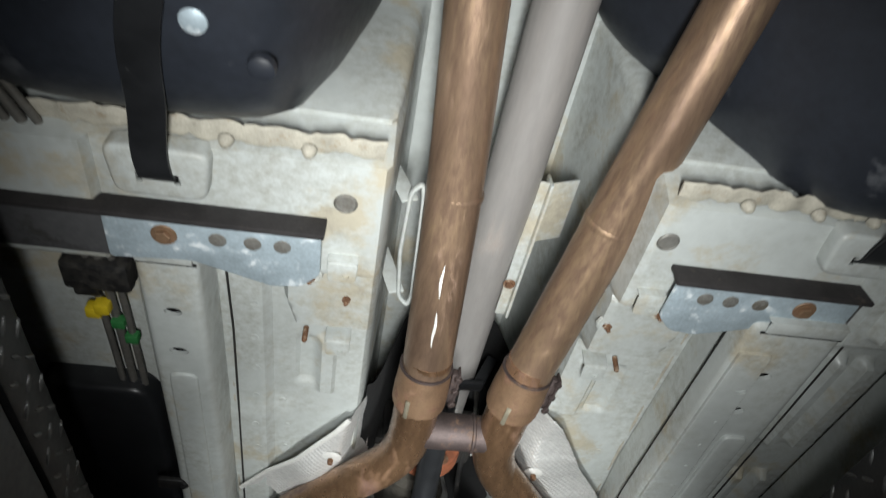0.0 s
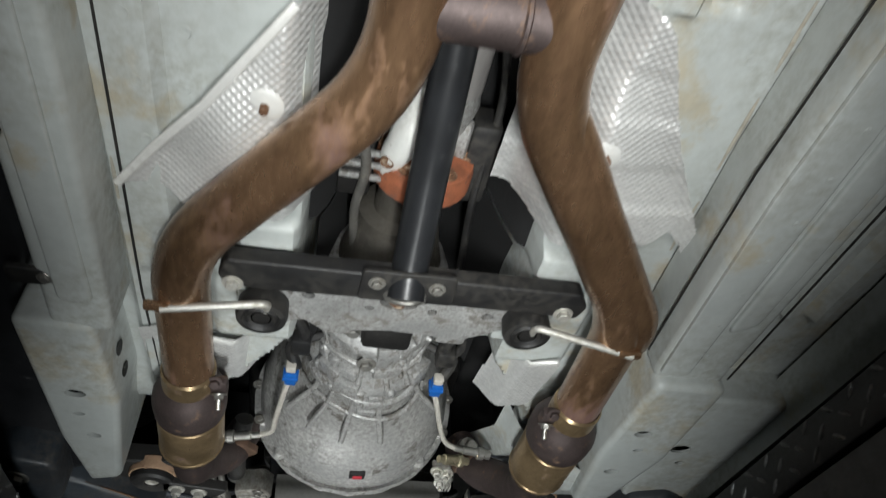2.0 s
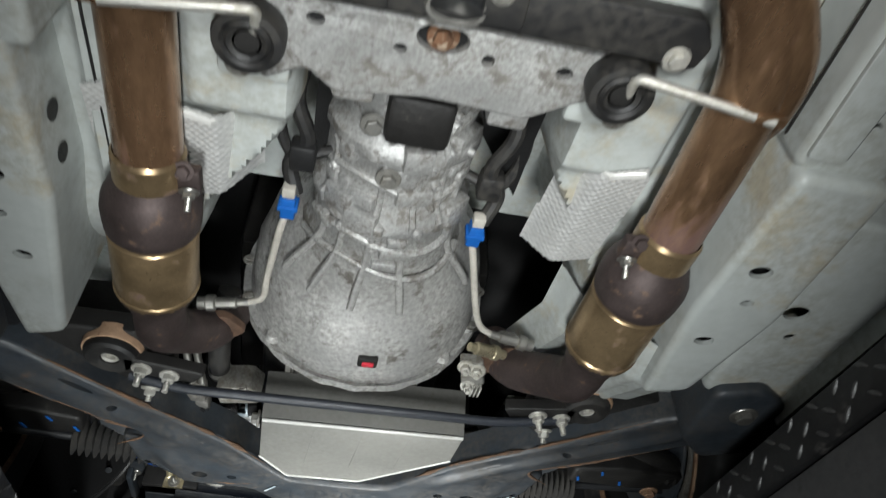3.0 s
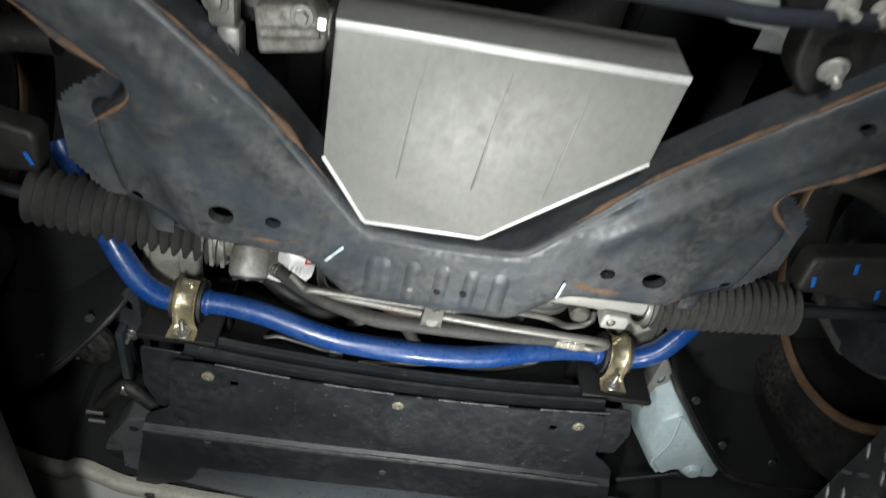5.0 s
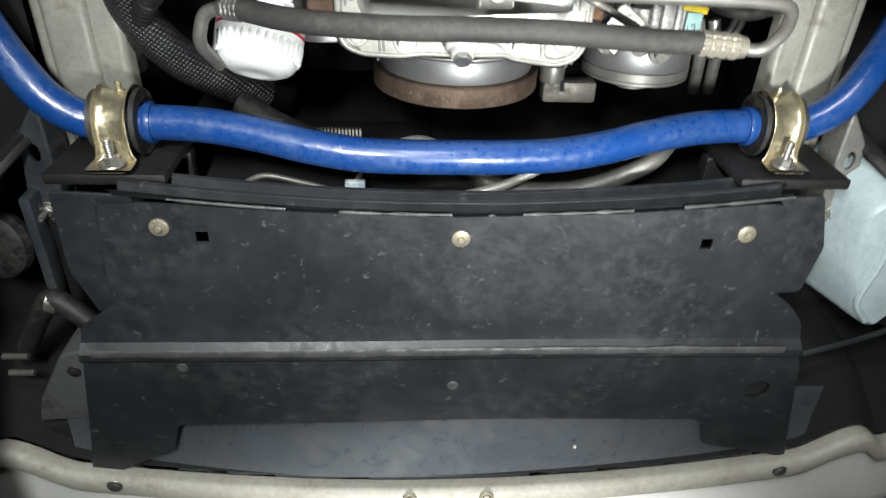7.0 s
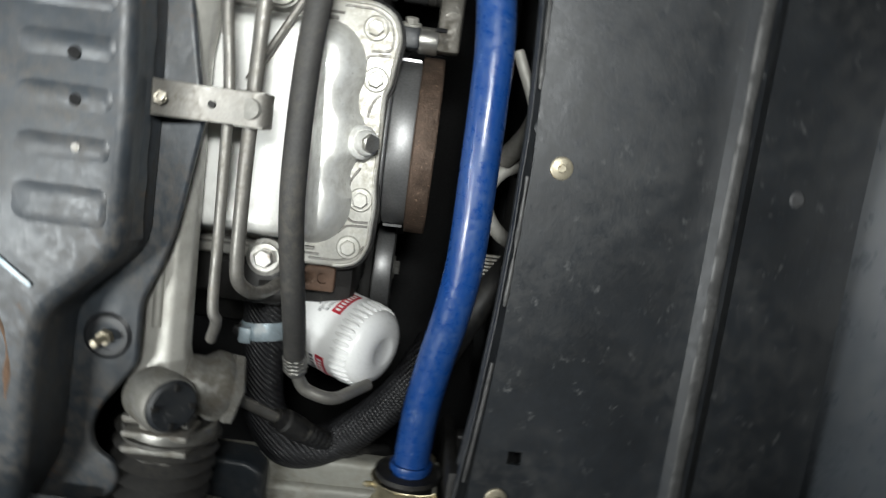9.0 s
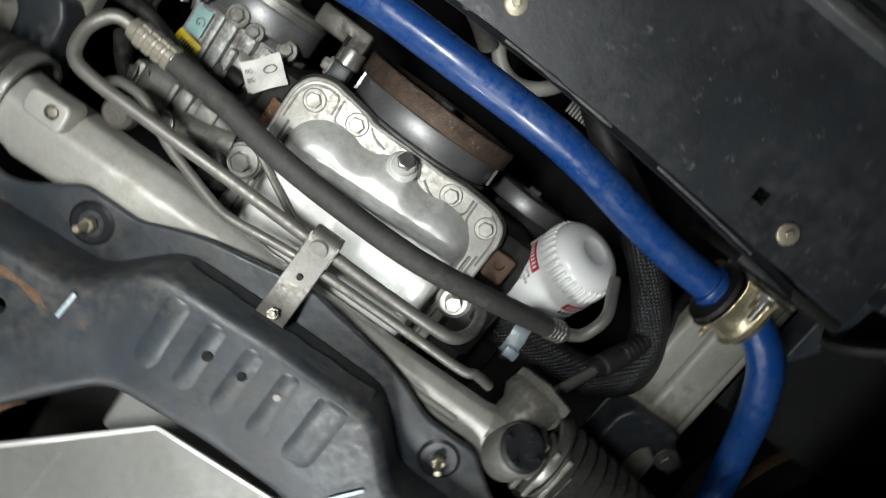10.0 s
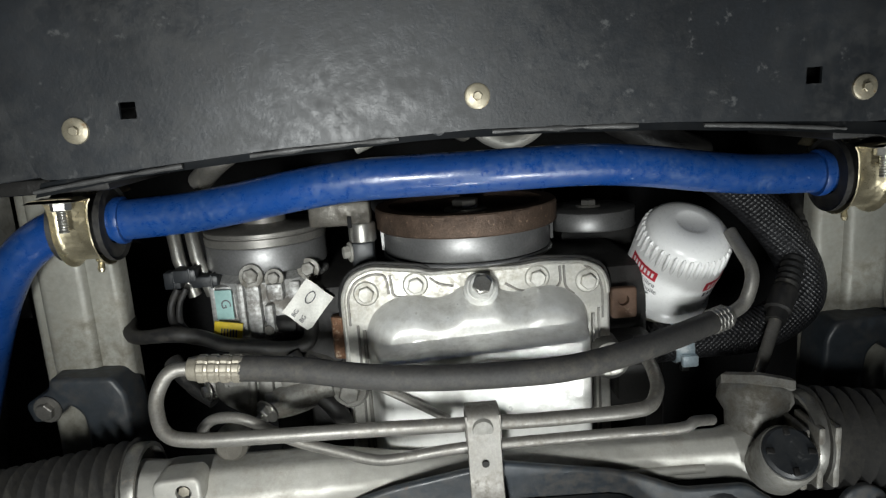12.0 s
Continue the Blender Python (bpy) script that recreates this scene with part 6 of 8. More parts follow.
# ---- steering ----
def steering_rack():
    t = thing("steering_rack", (0, 3.31, 1.82), "grey cast aluminium steering rack with black rubber boots", "steering rack")
    bm = bmesh.new()
    # flat-sided casting: a chamfered section that swells towards the long boot
    section = smooth_poly([(-1, 0.35), (-0.96, -0.72), (-0.70, -1.0), (0.42, -1.0), (0.98, -0.50), (1, 0.35), (0.6, 1), (-0.6, 1)], 0.16, 3)
    rings = []
    for x, y, z, h in ((-0.24, 3.302, 1.836, 0.026), (-0.215, 3.303, 1.836, 0.0245), (-0.19, 3.304, 1.836, 0.0185), (-0.06, 3.305, 1.836, 0.0170), (0.05, 3.305, 1.836, 0.0170), (0.085, 3.305, 1.835, 0.0215), (0.115, 3.304, 1.834, 0.0275), (0.14, 3.3035, 1.834, 0.0305),
                       (0.20, 3.303, 1.834, 0.0310), (0.262, 3.303, 1.834, 0.0320), (0.272, 3.304, 1.834, 0.0300), (0.292, 3.306, 1.834, 0.0300)):
        rings.append([bm.verts.new((x, y + a * h, z + b * h)) for a, b in section])
    for a, b in zip(rings, rings[1:]):
        for i in range(len(a)):
            j = (i + 1) % len(a)
            bm.faces.new((a[i], a[j], b[j], b[i]))
    bm.faces.new(rings[0])
    bm.faces.new(rings[-1])
    sweep(bm, [(-0.17, 3.300, 1.818), (0.05, 3.301, 1.818)], 0.004, 10)
    part("housing", bm, M_RACK, t, "pale flat-sided cast housing", 38)
    bm = bmesh.new()
    stamped(bm, smooth_poly([(0.230, 3.343), (0.267, 3.341), (0.266, 3.318), (0.230, 3.317)], 0.008), [ring2(0.243, 3.331, 0.0062)], 1.793, 1.818, 0.003)
    part("mount_ear", bm, M_RACK, t, "flat cast mounting ear", 40)
    bolt(t, (0.243, 3.331, 1.796), 0.0045, 0.002, M_CRIMP, washer=False)
    bm = bmesh.new()
    lathe(bm, [(0, 0.016), (0.010, 0.016), (0.0135, 0.012), (0.0145, 0.0), (0.011, -0.012), (0, -0.012)], (0.212, 3.352, 1.834), (0, 0, -1), 22)
    part("stud_boss", bm, M_DARKCAST, t, "dark stud boss")
    for s in (-1, 1):
        x0, x1 = (0.292, 0.485) if s > 0 else (0.262, 0.485)
        bm = bmesh.new()
        pts, rad = [], []
        n = 17
        for k in range(n * 4 + 1):
            u = k / (n * 4)
            pts.append((s * (x0 + (x1 - x0) * u), 3.312 - 0.02 * u, 1.834 - 0.005 * u))
            rad.append(0.036 - 0.008 * u + 0.0075 * math.cos(k / 4 * 2 * math.pi))
        sweep(bm, pts, rad, 26)
        b = part("boot", bm, M_HOSE, t, "ribbed black rubber boot", 60)
        bm = bmesh.new()
        lathe(bm, [(0.035, 0), (0.0385, 0.0), (0.039, 0.003), (0.039, 0.010), (0.0385, 0.013), (0.035, 0.013)], (s * (x0 - 0.008), 3.313, 1.834), (s, 0, 0), 28)
        part("boot_clamp", bm, M_STEEL, b, "bright boot clamp")
        bm = bmesh.new()
        sweep(bm, [(s * 0.47, 3.296, 1.83), (s * 0.70, 3.26, 1.82)], 0.009, 12)
        part("tie_rod", bm, M_GLOSSB, t)
    # pinion tower
    bm = bmesh.new()
    lathe(bm, [(0.0, 0.0), (0.0215, 0.0), (0.0232, 0.003), (0.0235, 0.012), (0.0225, 0.036), (0, 0.040)], (-0.2202, 3.3292, 1.781), (-0.05, -0.72, 0.69), 28)
    sweep(bm, [(-0.222, 3.308, 1.838), (-0.227, 3.340, 1.849)], [0.024, 0.025], 22)
    lathe(bm, [(0.0, 0.012), (0.026, 0.010), (0.030, 0.004), (0.031, -0.004), (0.022, -0.018)], (-0.2276, 3.3447, 1.851), (-0.2, 0.85, 0.45), 26)
    part("pinion_tower", bm, M_CASTD, t, "dull cast pinion tower", 45)
    bm = bmesh.new()
    block(bm, -0.285, -0.24, 3.295, 3.325, 1.803, 1.845, 0.006)
    part("tower_foot", bm, M_CASTD, t)
    for k in range(3):
        bm = bmesh.new()
        block(bm, -0.272 + k * 0.013, -0.266 + k * 0.013, 3.285, 3.338, 1.797, 1.835, 0.002)
        part("tower_fin", bm, M_CASTD, t)
    bm = bmesh.new()
    lathe(bm, [(0, 0.004), (0.0180, 0.004), (0.0202, 0.002), (0.0214, -0.004)], (-0.2202, 3.3292, 1.781), (0.05, 0.72, -0.69), 30)
    cap = part("pinion_cap", bm, M_PLAST, t, "round black plastic cap")
    for k in range(4):
        w = k * math.pi / 2 + 0.15
        bm = bmesh.new()
        block(bm, -0.0022, 0.0022, 0.0125, 0.0185, -0.0015, 0.001, 0.0006, Matrix.Translation((-0.2200, 3.3321, 1.7782)) @ Vector((0.05, 0.72, -0.69)).to_track_quat("-Z", "Y").to_matrix().to_4x4() @ Matrix.Rotation(w, 4, "Z"))
        part("cap_notch", bm, M_ENGINE, cap)
    bm = bmesh.new()
    lathe(bm, [(0, 0.016), (0.029, 0.016), (0.0335, 0.013), (0.0335, 0.006), (0.024, 0.003)], (-0.2276, 3.3447, 1.851), (-0.2, 0.85, 0.45), 6)
    part("tower_plate", bm, M_CASTD, t, "six-sided cover plate")
    # coupling shaft rising beside it
    bm = bmesh.new()
    sweep(bm, [(-0.246, 3.340, 1.885), (-0.283, 3.390, 1.921)], 0.0058, 14)
    part("input_shaft", bm, M_LINE, t)
    bm = bmesh.new()
    q = curve([(-0.280, 3.386, 1.918), (-0.288, 3.397, 1.927), (-0.304, 3.416, 1.942), (-0.322, 3.440, 1.962), (-0.340, 3.463, 1.981), (-0.350, 3.50, 2.01)], 10)
    sweep(bm, q, [0.0095 if i < 8 else (0.0125 if i < 18 else 0.0105 + (0.0012 if i % 2 else 0.0)) for i in range(len(q))], 16)
    part("shaft_boot", bm, M_RUB, t, "ribbed black shaft boot")
    t.location = (0, 3.289, 1.839)


steering_rack()


def power_lines():
    t = thing("power_steering_lines", (0.0, 3.35, 1.84), "grey steel steering lines with a thick rubber pressure hose", "steering lines")
    hose = [(0.2005, 3.3925, 1.848), (0.187, 3.392, 1.847), (0.151, 3.390, 1.842), (0.104, 3.3845, 1.833), (0.058, 3.381, 1.828), (-0.002, 3.3795, 1.8255), (-0.054, 3.380, 1.826), (-0.102, 3.382, 1.8395), (-0.155, 3.3845, 1.864), (-0.205, 3.384, 1.898)]
    bm = bmesh.new()
    sweep(bm, curve(hose, 8), 0.0102, 20)
    part("pressure_hose", bm, M_HOSE, t, "thick dark grey rubber hose", 60)
    for a, d in (((0.196, 3.3925, 1.848), (1, 0.08, 0.0)), ((-0.199, 3.384, 1.894), (-1, 0.05, 0.55))):
        bm = bmesh.new()
        prof = [(0.0100, -0.001)]
        for k in range(4):
            prof += [(0.0104, 0.001 + k * 0.009), (0.0113, 0.002 + k * 0.009), (0.0113, 0.0066 + k * 0.009), (0.0101, 0.0080 + k * 0.009)]
        prof += [(0.009, 0.042), (0.0055, 0.044)]
        if d[0] < 0:
            prof = [(r, h * 0.55) for r, h in prof]
        lathe(bm, prof, a, d, 40)
        ax = Vector(d).normalized()
        for v in bm.verts:
            out = v.co - Vector(a)
            out -= ax * out.dot(ax)
            if out.length > 0.0098:
                v.co -= out * (0.09 if math.cos(8 * math.atan2(out.z, out.y)) > 0.45 else 0.0)
        part("crimp_fitting", bm, M_CRIMP if d[0] > 0 else M_STEEL, t, "crimped metal hose fitting", 30)
    bm = bmesh.new()
    sweep(bm, filleted([(0.233, 3.396, 1.847), (0.252, 3.398, 1.843), (0.263, 3.378, 1.834), (0.254, 3.3535, 1.8175), (0.225, 3.350, 1.815), (0.10, 3.348, 1.815), (-0.03, 3.3437, 1.817), (-0.10, 3.3426, 1.8205), (-0.122, 3.343, 1.824), (-0.135, 3.350, 1.845), (-0.143, 3.3535, 1.885), (-0.14, 3.36, 1.92)], 0.02, 8), 0.0057, 16)
    part("return_tube", bm, M_LINE, t, "", 60)
    bm = bmesh.new()
    sweep(bm, curve([(0.236, 3.338, 1.856), (0.2339, 3.3445, 1.847), (0.2231, 3.3529, 1.845), (0.2028, 3.3546, 1.84), (0.184, 3.3474, 1.837), (0.1605, 3.336, 1.832), (0.1275, 3.3275, 1.825), (0.0993, 3.3217, 1.818), (0.081, 3.3219, 1.815), (0.0359, 3.3274, 1.813), (-0.0017, 3.3286, 1.813), (-0.0764, 3.3292, 1.813), (-0.1397, 3.3293, 1.813), (-0.1531, 3.3323, 1.816), (-0.1728, 3.3254, 1.83)], 5), 0.0044, 14)
    part("thin_tube", bm, M_LINE, t, "", 60)
    bm = bmesh.new()
    sweep(bm, curve([(0.150, 3.388, 1.875), (0.08, 3.352, 1.868), (0.036, 3.330, 1.858)], 8), 0.0035, 10)
    part("thin_tube", bm, M_LINE, t)
    bm = bmesh.new()
    sweep(bm, filleted([(-0.222, 3.386, 1.907), (-0.238, 3.392, 1.912), (-0.248, 3.42, 1.915), (-0.240, 3.452, 1.95)], 0.015), 0.0062, 12)
    part("bent_tube", bm, M_LINE, t)
    # bracket that clips the tubes to the subframe
    b = thing("line_bracket", (0.013, 3.31, 1.80), "folded grey steel bracket clipping the lines to the subframe", "bracket")
    bm = bmesh.new()
    pts = curve([(0.0125, 3.2835, 1.783), (0.0125, 3.294, 1.792), (0.0125, 3.310, 1.800), (0.0125, 3.332, 1.8035), (0.0125, 3.352, 1.805), (0.0125, 3.359, 1.812), (0.0125, 3.358, 1.825)], 5)
    ribbon(bm, pts, 0.0255, 0.0024)
    part("strap", bm, M_LINE, b)
    bm = bmesh.new()
    lathe(bm, [(0, 0.001), (0.0075, 0.001), (0.009, -0.001)], (0.013, 3.346, 1.8035), (0, -0.1, -1), 18)
    part("rivet", bm, M_CASTD, b)
    # small dark disc stands in for the shade in a slot
    bm = bmesh.new()
    lathe(bm, [(0, 0.001), (0.0028, 0.001), (0.003, -0.001)], (0.0125, 3.320, 1.8005), (0, -0.15, -1), 12)
    part("slot", bm, M_ENGINE, b)
    for x in (0.0, 0.025):
        bm = bmesh.new()
        strip(bm, (x, 3.336, 1.812), (x, 3.357, 1.812), 0.002, 0.016, 0.0005)
        part("side_flange", bm, M_LINE, b)
    bolt(b, (0.0125, 3.2885, 1.785), 0.0052, 0.006, M_CRIMP, (0, 0.4, -1), washer=False, shank=0.008)


power_lines()


# ---- engine underside ----
def engine():
    t = thing("engine", (0, 3.15, 2.0), "grimy dark engine block above the oil pan", "engine")
    bm = bmesh.new()
    block(bm, -0.17, 0.17, 2.87, 3.425, 1.965, 2.35, 0.012)
    block(bm, -0.24, 0.24, 2.95, 3.38, 2.10, 2.40, 0.02)
    part("block", bm, M_ENGINE, t)
    # added black sheet closes the bay and stands in for its darkness
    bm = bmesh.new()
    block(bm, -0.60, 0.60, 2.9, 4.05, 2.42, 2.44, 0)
    part("bay_top", bm, M_DARK, t, "black sheet standing in for the unlit engine bay")
    # oil pan
    p = thing("oil_pan", (0, 3.3, 1.86), "bright stamped steel oil pan with bolted flange", "oil pan")
    rim = [(-0.124, 3.05), (0.128, 3.05), (0.127, 3.420), (0.118, 3.438), (0.098, 3.446), (0.052, 3.440), (0.044, 3.4365), (0.0, 3.4375), (-0.040, 3.4365), (-0.060, 3.4395), (-0.100, 3.4375), (-0.118, 3.429), (-0.124, 3.412)]
    bm = bmesh.new()
    stamped(bm, smooth_poly(rim, 0.010, 4), [], 1.943, 1.950, 0.003)
    part("flange", bm, M_FLANGE, p, "", 40)
    bm = bmesh.new()
    sweep(bm, [(x, y, 1.9425) for x, y in smooth_poly(offset(rim, 0.0022), 0.010, 4)[8:]], 0.0021, 8)
    part("flange_lip", bm, M_FLANGE, p, "raised flange lip")
    bm = bmesh.new()
    sweep(bm, [(x, y, 1.9502) for x, y in smooth_poly(offset(rim, -0.0012), 0.010, 4)[8:]], 0.0022, 8)
    part("gasket", bm, M_RUB, p, "black pan gasket edge")

    def pan_z(x, y):
        # a round-shouldered nose with two shallow lobes, then a sharp step down to the flat bottom
        ax = abs(x - 0.001)
        front = 3.4155 + 0.004 * bump1(ax, 0.0, 0.012, 0.012) - 0.0045 * bump1(ax, 0.034, 0.040, 0.018) - 0.003 * sstep(0.05, 0.09, ax)
        r = 0.034
        qx, qy = ax - (0.1035 - r), y - (front - r)
        d = r - math.hypot(max(qx, 0), max(qy, 0)) - min(max(qx, qy), 0.0)
        u = min(1.0, max(0.0, (d + 0.001) / 0.026))
        nose = 1 - (1 - u) ** 2.4
        low = (1 - sstep(3.3795 - 0.05 * x, 3.3865 - 0.05 * x, y)) * sstep(0.002, 0.016, d)
        return 1.9445 - 0.0410 * nose - 0.0310 * low

    bm = bmesh.new()
    field(bm, steps(-0.112, 0.114, 0.0012), [*steps(3.05, 3.36, 0.02)[:-1], *steps(3.36, 3.428, 0.0011)], pan_z)
    part("sump", bm, M_PAN, p, "", 50)
    bm = bmesh.new()
    lathe(bm, [(0.016, -0.01), (0.0155, 0.014), (0.013, 0.017), (0.0115, 0.017), (0.0115, 0.024), (0.010, 0.026), (0, 0.026)], (-0.0015, 3.414, 1.934), (0, 0.55, -0.84), 24)
    boss = part("drain_boss", bm, M_PAN, p)
    bolt(boss, (-0.0015, 3.4275, 1.9125), 0.0088, 0.007, M_STEEL, (0, 0.55, -0.84), False, name="drain_plug")
    for x, y in ((-0.103, 3.417), (-0.056, 3.4235), (0.057, 3.425), (0.103, 3.420)):
        bm = bmesh.new()
        lathe(bm, [(0.0125, -0.001), (0.0105, 0.0006), (0, 0.0006)], (x, y, 1.9425), (0, 0, -1), 22)
        part("bolt_seat", bm, M_FLANGE, p)
        bolt(p, (x, y, 1.9415), 0.0078, 0.006, M_FLANGE, washer=False)
    for x, y, z, r in ((0.124, 3.335, 1.925, 0.010), (-0.119, 3.343, 1.925, 0.009)):
        bm = bmesh.new()
        lathe(bm, [(0.019, 0.03), (0.018, 0.0), (0.012, -0.001), (0, -0.001)], (x, y, z), (0, 0, 1), 20)
        part("side_boss", bm, M_CASTD, p)
        bolt(p, (x, y, z), r, 0.012, M_STEEL)
    bm = bmesh.new()
    block(bm, 0.1265, 0.138, 3.358, 3.398, 1.944, 1.965, 0.003)
    for v in bm.verts:
        v.co += Vector((0.003, 0.003, 0.002)) * noise.noise(v.co * 200)
    part("rusty_tab", bm, M_RUST, p, "rust-pitted side tab")
    bm = bmesh.new()
    stamped(bm, smooth_poly([(-0.149, 3.378), (-0.1245, 3.378), (-0.1245, 3.408), (-0.149, 3.408)], 0.004), [ring2(-0.136, 3.396, 0.0055)], 1.940, 1.946, 0.002, None, 0.006)
    part("bracket_tab", bm, M_GOLDBR, p, "brown rusty bracket")
    bm = bmesh.new()
    block(bm, -0.165, -0.125, 3.30, 3.36, 1.925, 1.99, 0.006)
    sweep(bm, [(-0.15, 3.34, 1.92), (-0.15, 3.365, 1.925)], 0.010, 12)
    part("side_fitting", bm, M_ENGINE, p)
    # pressed outlines on the flange
    for q in ([(0.120, 3.39), (0.120, 3.418), (0.112, 3.432), (0.096, 3.438), (0.084, 3.4365), (0.082, 3.418)], [(0.080, 3.436), (0.078, 3.414), (0.060, 3.4145)], [(0.044, 3.431), (0.036, 3.424), (0.022, 3.421)],
              [(-0.026, 3.420), (-0.040, 3.411), (-0.074, 3.412), (-0.078, 3.418), (-0.077, 3.433)], [(-0.081, 3.433), (-0.082, 3.412), (-0.090, 3.405)], [(-0.100, 3.432), (-0.112, 3.424), (-0.117, 3.408), (-0.117, 3.38)]):
        bm = bmesh.new()
        sweep(bm, filleted([(x, y, 1.9430) for x, y in q], 0.006, 4), 0.0012, 6)
        part("pressed_line", bm, M_LINE, p)
    for s in (-1, 1):
        bm = bmesh.new()
        sweep(bm, [(s * 0.113, y, 1.9428) for y in steps(3.10, 3.39, 0.05)], 0.0013, 6)
        part("pressed_line", bm, M_LINE, p)
        bm = bmesh.new()
        sweep(bm, [(s * 0.1075, y, 1.9422) for y in steps(3.10, 3.385, 0.05)], 0.0018, 6)
        part("pressed_line", bm, M_LINE, p)
    # crank pulley
    c = thing("crank_pulley", (0, 3.49, 2.08), "black grooved crank pulley with a rusty outer ring", "pulley")
    bm = bmesh.new()
    prof = [(0.0, 3.438), (0.070, 3.438), (0.0838, 3.4425), (0.0846, 3.4440), (0.0846, 3.4648), (0.0838, 3.4662), (0.080, 3.4668)]
    cz = 2.0248
    lathe(bm, prof, (0.0012, 0, cz), (0, 1, 0), 96)
    part("belt_track", bm, M_BELT, c, "smooth worn belt track", 30)
    bm = bmesh.new()
    lathe(bm, [(0.078, 3.4664), (0.0905, 3.4664), (0.0921, 3.4680), (0.0921, 3.4865), (0.0908, 3.4880), (0.078, 3.4880), (0.076, 3.482), (0.03, 3.478), (0, 3.478)], (0.0012, 0, cz), (0, 1, 0), 96)
    for v in bm.verts:
        v.co += (v.co - Vector((0.0012, v.co.y, cz))).normalized() * 0.0004 * noise.noise(v.co * 160)
    part("damper_ring", bm, M_RUSTRIM, c, "rust-speckled damper ring", 40)
    bm = bmesh.new()
    lathe(bm, [(0.0835, 3.4380), (0.0865, 3.4385), (0.0868, 3.4400), (0.0858, 3.4412), (0.0835, 3.4415)], (0.0012, 0, cz), (0, 1, 0), 96)
    part("rear_lip", bm, M_BELT, c, "thin rear pulley lip", 40)
    bolt(c, (0.0012, 3.478, cz), 0.014, 0.012, M_STEEL, (0, 1, 0))
    d = thing("drive_belt", (0, 3.4545, 2.2), "black drive belt rising from the crank pulley", "belt")
    for sx in (-1, 1):
        bm = bmesh.new()
        ribbon(bm, [(0.0012 + sx * 0.0862, 3.4545, cz - 0.01), (0.0012 + sx * 0.0866, 3.4545, cz + 0.03), (sx * 0.13, 3.4545, 2.30)], 0.020, 0.003, (0, 1, 0))
        part("belt_run", bm, M_BELTB, d)
    # oil filter
    f = thing("oil_filter", (-0.19, 3.42, 1.95), "white enamelled oil filter canister with red printed band", "oil filter")
    tip, base = Vector((-0.2075, 3.4625, 1.9565)), Vector((-0.1965, 3.3825, 2.0100))
    ax = (base - tip).normalized()
    L = (base - tip).length
    R = 0.0442
    bm = bmesh.new()
    lathe(bm, [(0, 0.0022), (0.010, 0.0022), (0.0145, 0.0005), (0.0165, 0.0), (0.026, 0.0014), (0.034, 0.0050), (0.0385, 0.0095), (0.0400, 0.0130), (0.0405, 0.0160), (0.0415, 0.0300), (R, 0.0340), (R, L - 0.012), (R + 0.0012, L - 0.010), (R + 0.0030, L - 0.007), (R + 0.0030, L - 0.003), (R + 0.0015, L), (0, L)], tip, ax, 72)
    can = part("canister", bm, M_FILTER, f, "", 40)
    x = ax.orthogonal().normalized()
    y = ax.cross(x)
    for k in range(36):
        w = 2 * math.pi * k / 36
        d = x * math.cos(w) + y * math.sin(w)
        bm = bmesh.new()
        sweep(bm, [tip + ax * 0.0140 + d * 0.0402, tip + ax * 0.0165 + d * 0.0412, tip + ax * 0.029 + d * 0.0424, tip + ax * 0.0335 + d * 0.0434], [0.0010, 0.0023, 0.0023, 0.0010], 8)
        part("grip_flute", bm, M_FILTER, can)
    bm = bmesh.new()
    lathe(bm, [(0.030, L - 0.002), (0.040, L), (0.041, L + 0.008), (0.036, L + 0.016), (0.020, L + 0.019)], tip, ax, 40)
    part("mounting_face", bm, M_CRIMP, f, "dull brassy mounting face")
    # printing, wrapped round the can: a red panel and lines of small print
    down = Vector((0, 0, -1)) - ax * Vector((0, 0, -1)).dot(ax)
    down.normalize()
    across = ax.cross(down).normalized()

    def wrapped(name, u0, u1, a0, a1, material, rise, label="", n=10):
        bm = bmesh.new()
        rows = []
        for k in range(n + 1):
            w = a0 + (a1 - a0) * k / n
            d = down * math.cos(w) + across * math.sin(w)
            rows.append([bm.verts.new(tip + ax * u + d * (R + rise)) for u in (u0, u1)])
        for p, q in zip(rows, rows[1:]):
            bm.faces.new((p[0], p[1], q[1], q[0]))
        return part(name, bm, material, f, label)

    W = 1.0 / R
    for c0, u0 in ((1.10, 0.0385), (-0.78, 0.0400)):
        wrapped("red_panel", u0, u0 + 0.0115, c0 - 0.40, c0 + 0.40, M_RED, 0.0005, "red panel with white bars")
        for k in range(7):
            w = c0 - 0.33 + k * 0.098
            wrapped("white_bar", u0 + 0.0028, u0 + 0.0085, w, w + 0.055, M_FILTER, 0.0009, "", 3)
        for row in range(3):
            w0 = c0 - 0.36
            for k in range(5):
                u = 0.0665 + row * 0.0048
                w = w0 + k * 0.10
                wrapped("print_bar", u, u + 0.0018, w, w + 0.075, M_INK, 0.0005, "", 2)
    for k in range(5):
        wrapped("print_bar", 0.0545, 0.0600, -0.98 + k * 0.115, -0.90 + k * 0.115, M_INK, 0.0005, "", 3)
    for row, text in enumerate(("Filtre", "à huile")):
        cu = bpy.data.curves.new("print_text", "FONT")
        cu.body, cu.size = text, 0.0075
        tmp = bpy.data.objects.new("print_text", cu)
        me = bpy.data.meshes.new_from_object(tmp)
        bpy.data.objects.remove(tmp)
        bm = bmesh.new()
        bm.from_mesh(me)
        for v in bm.verts:
            w = 1.02 - v.co.x * W
            u = 0.0572 + row * 0.0072 - v.co.y
            d = down * math.cos(w) + across * math.sin(w)
            v.co = tip + ax * u + d * (R + 0.0006)
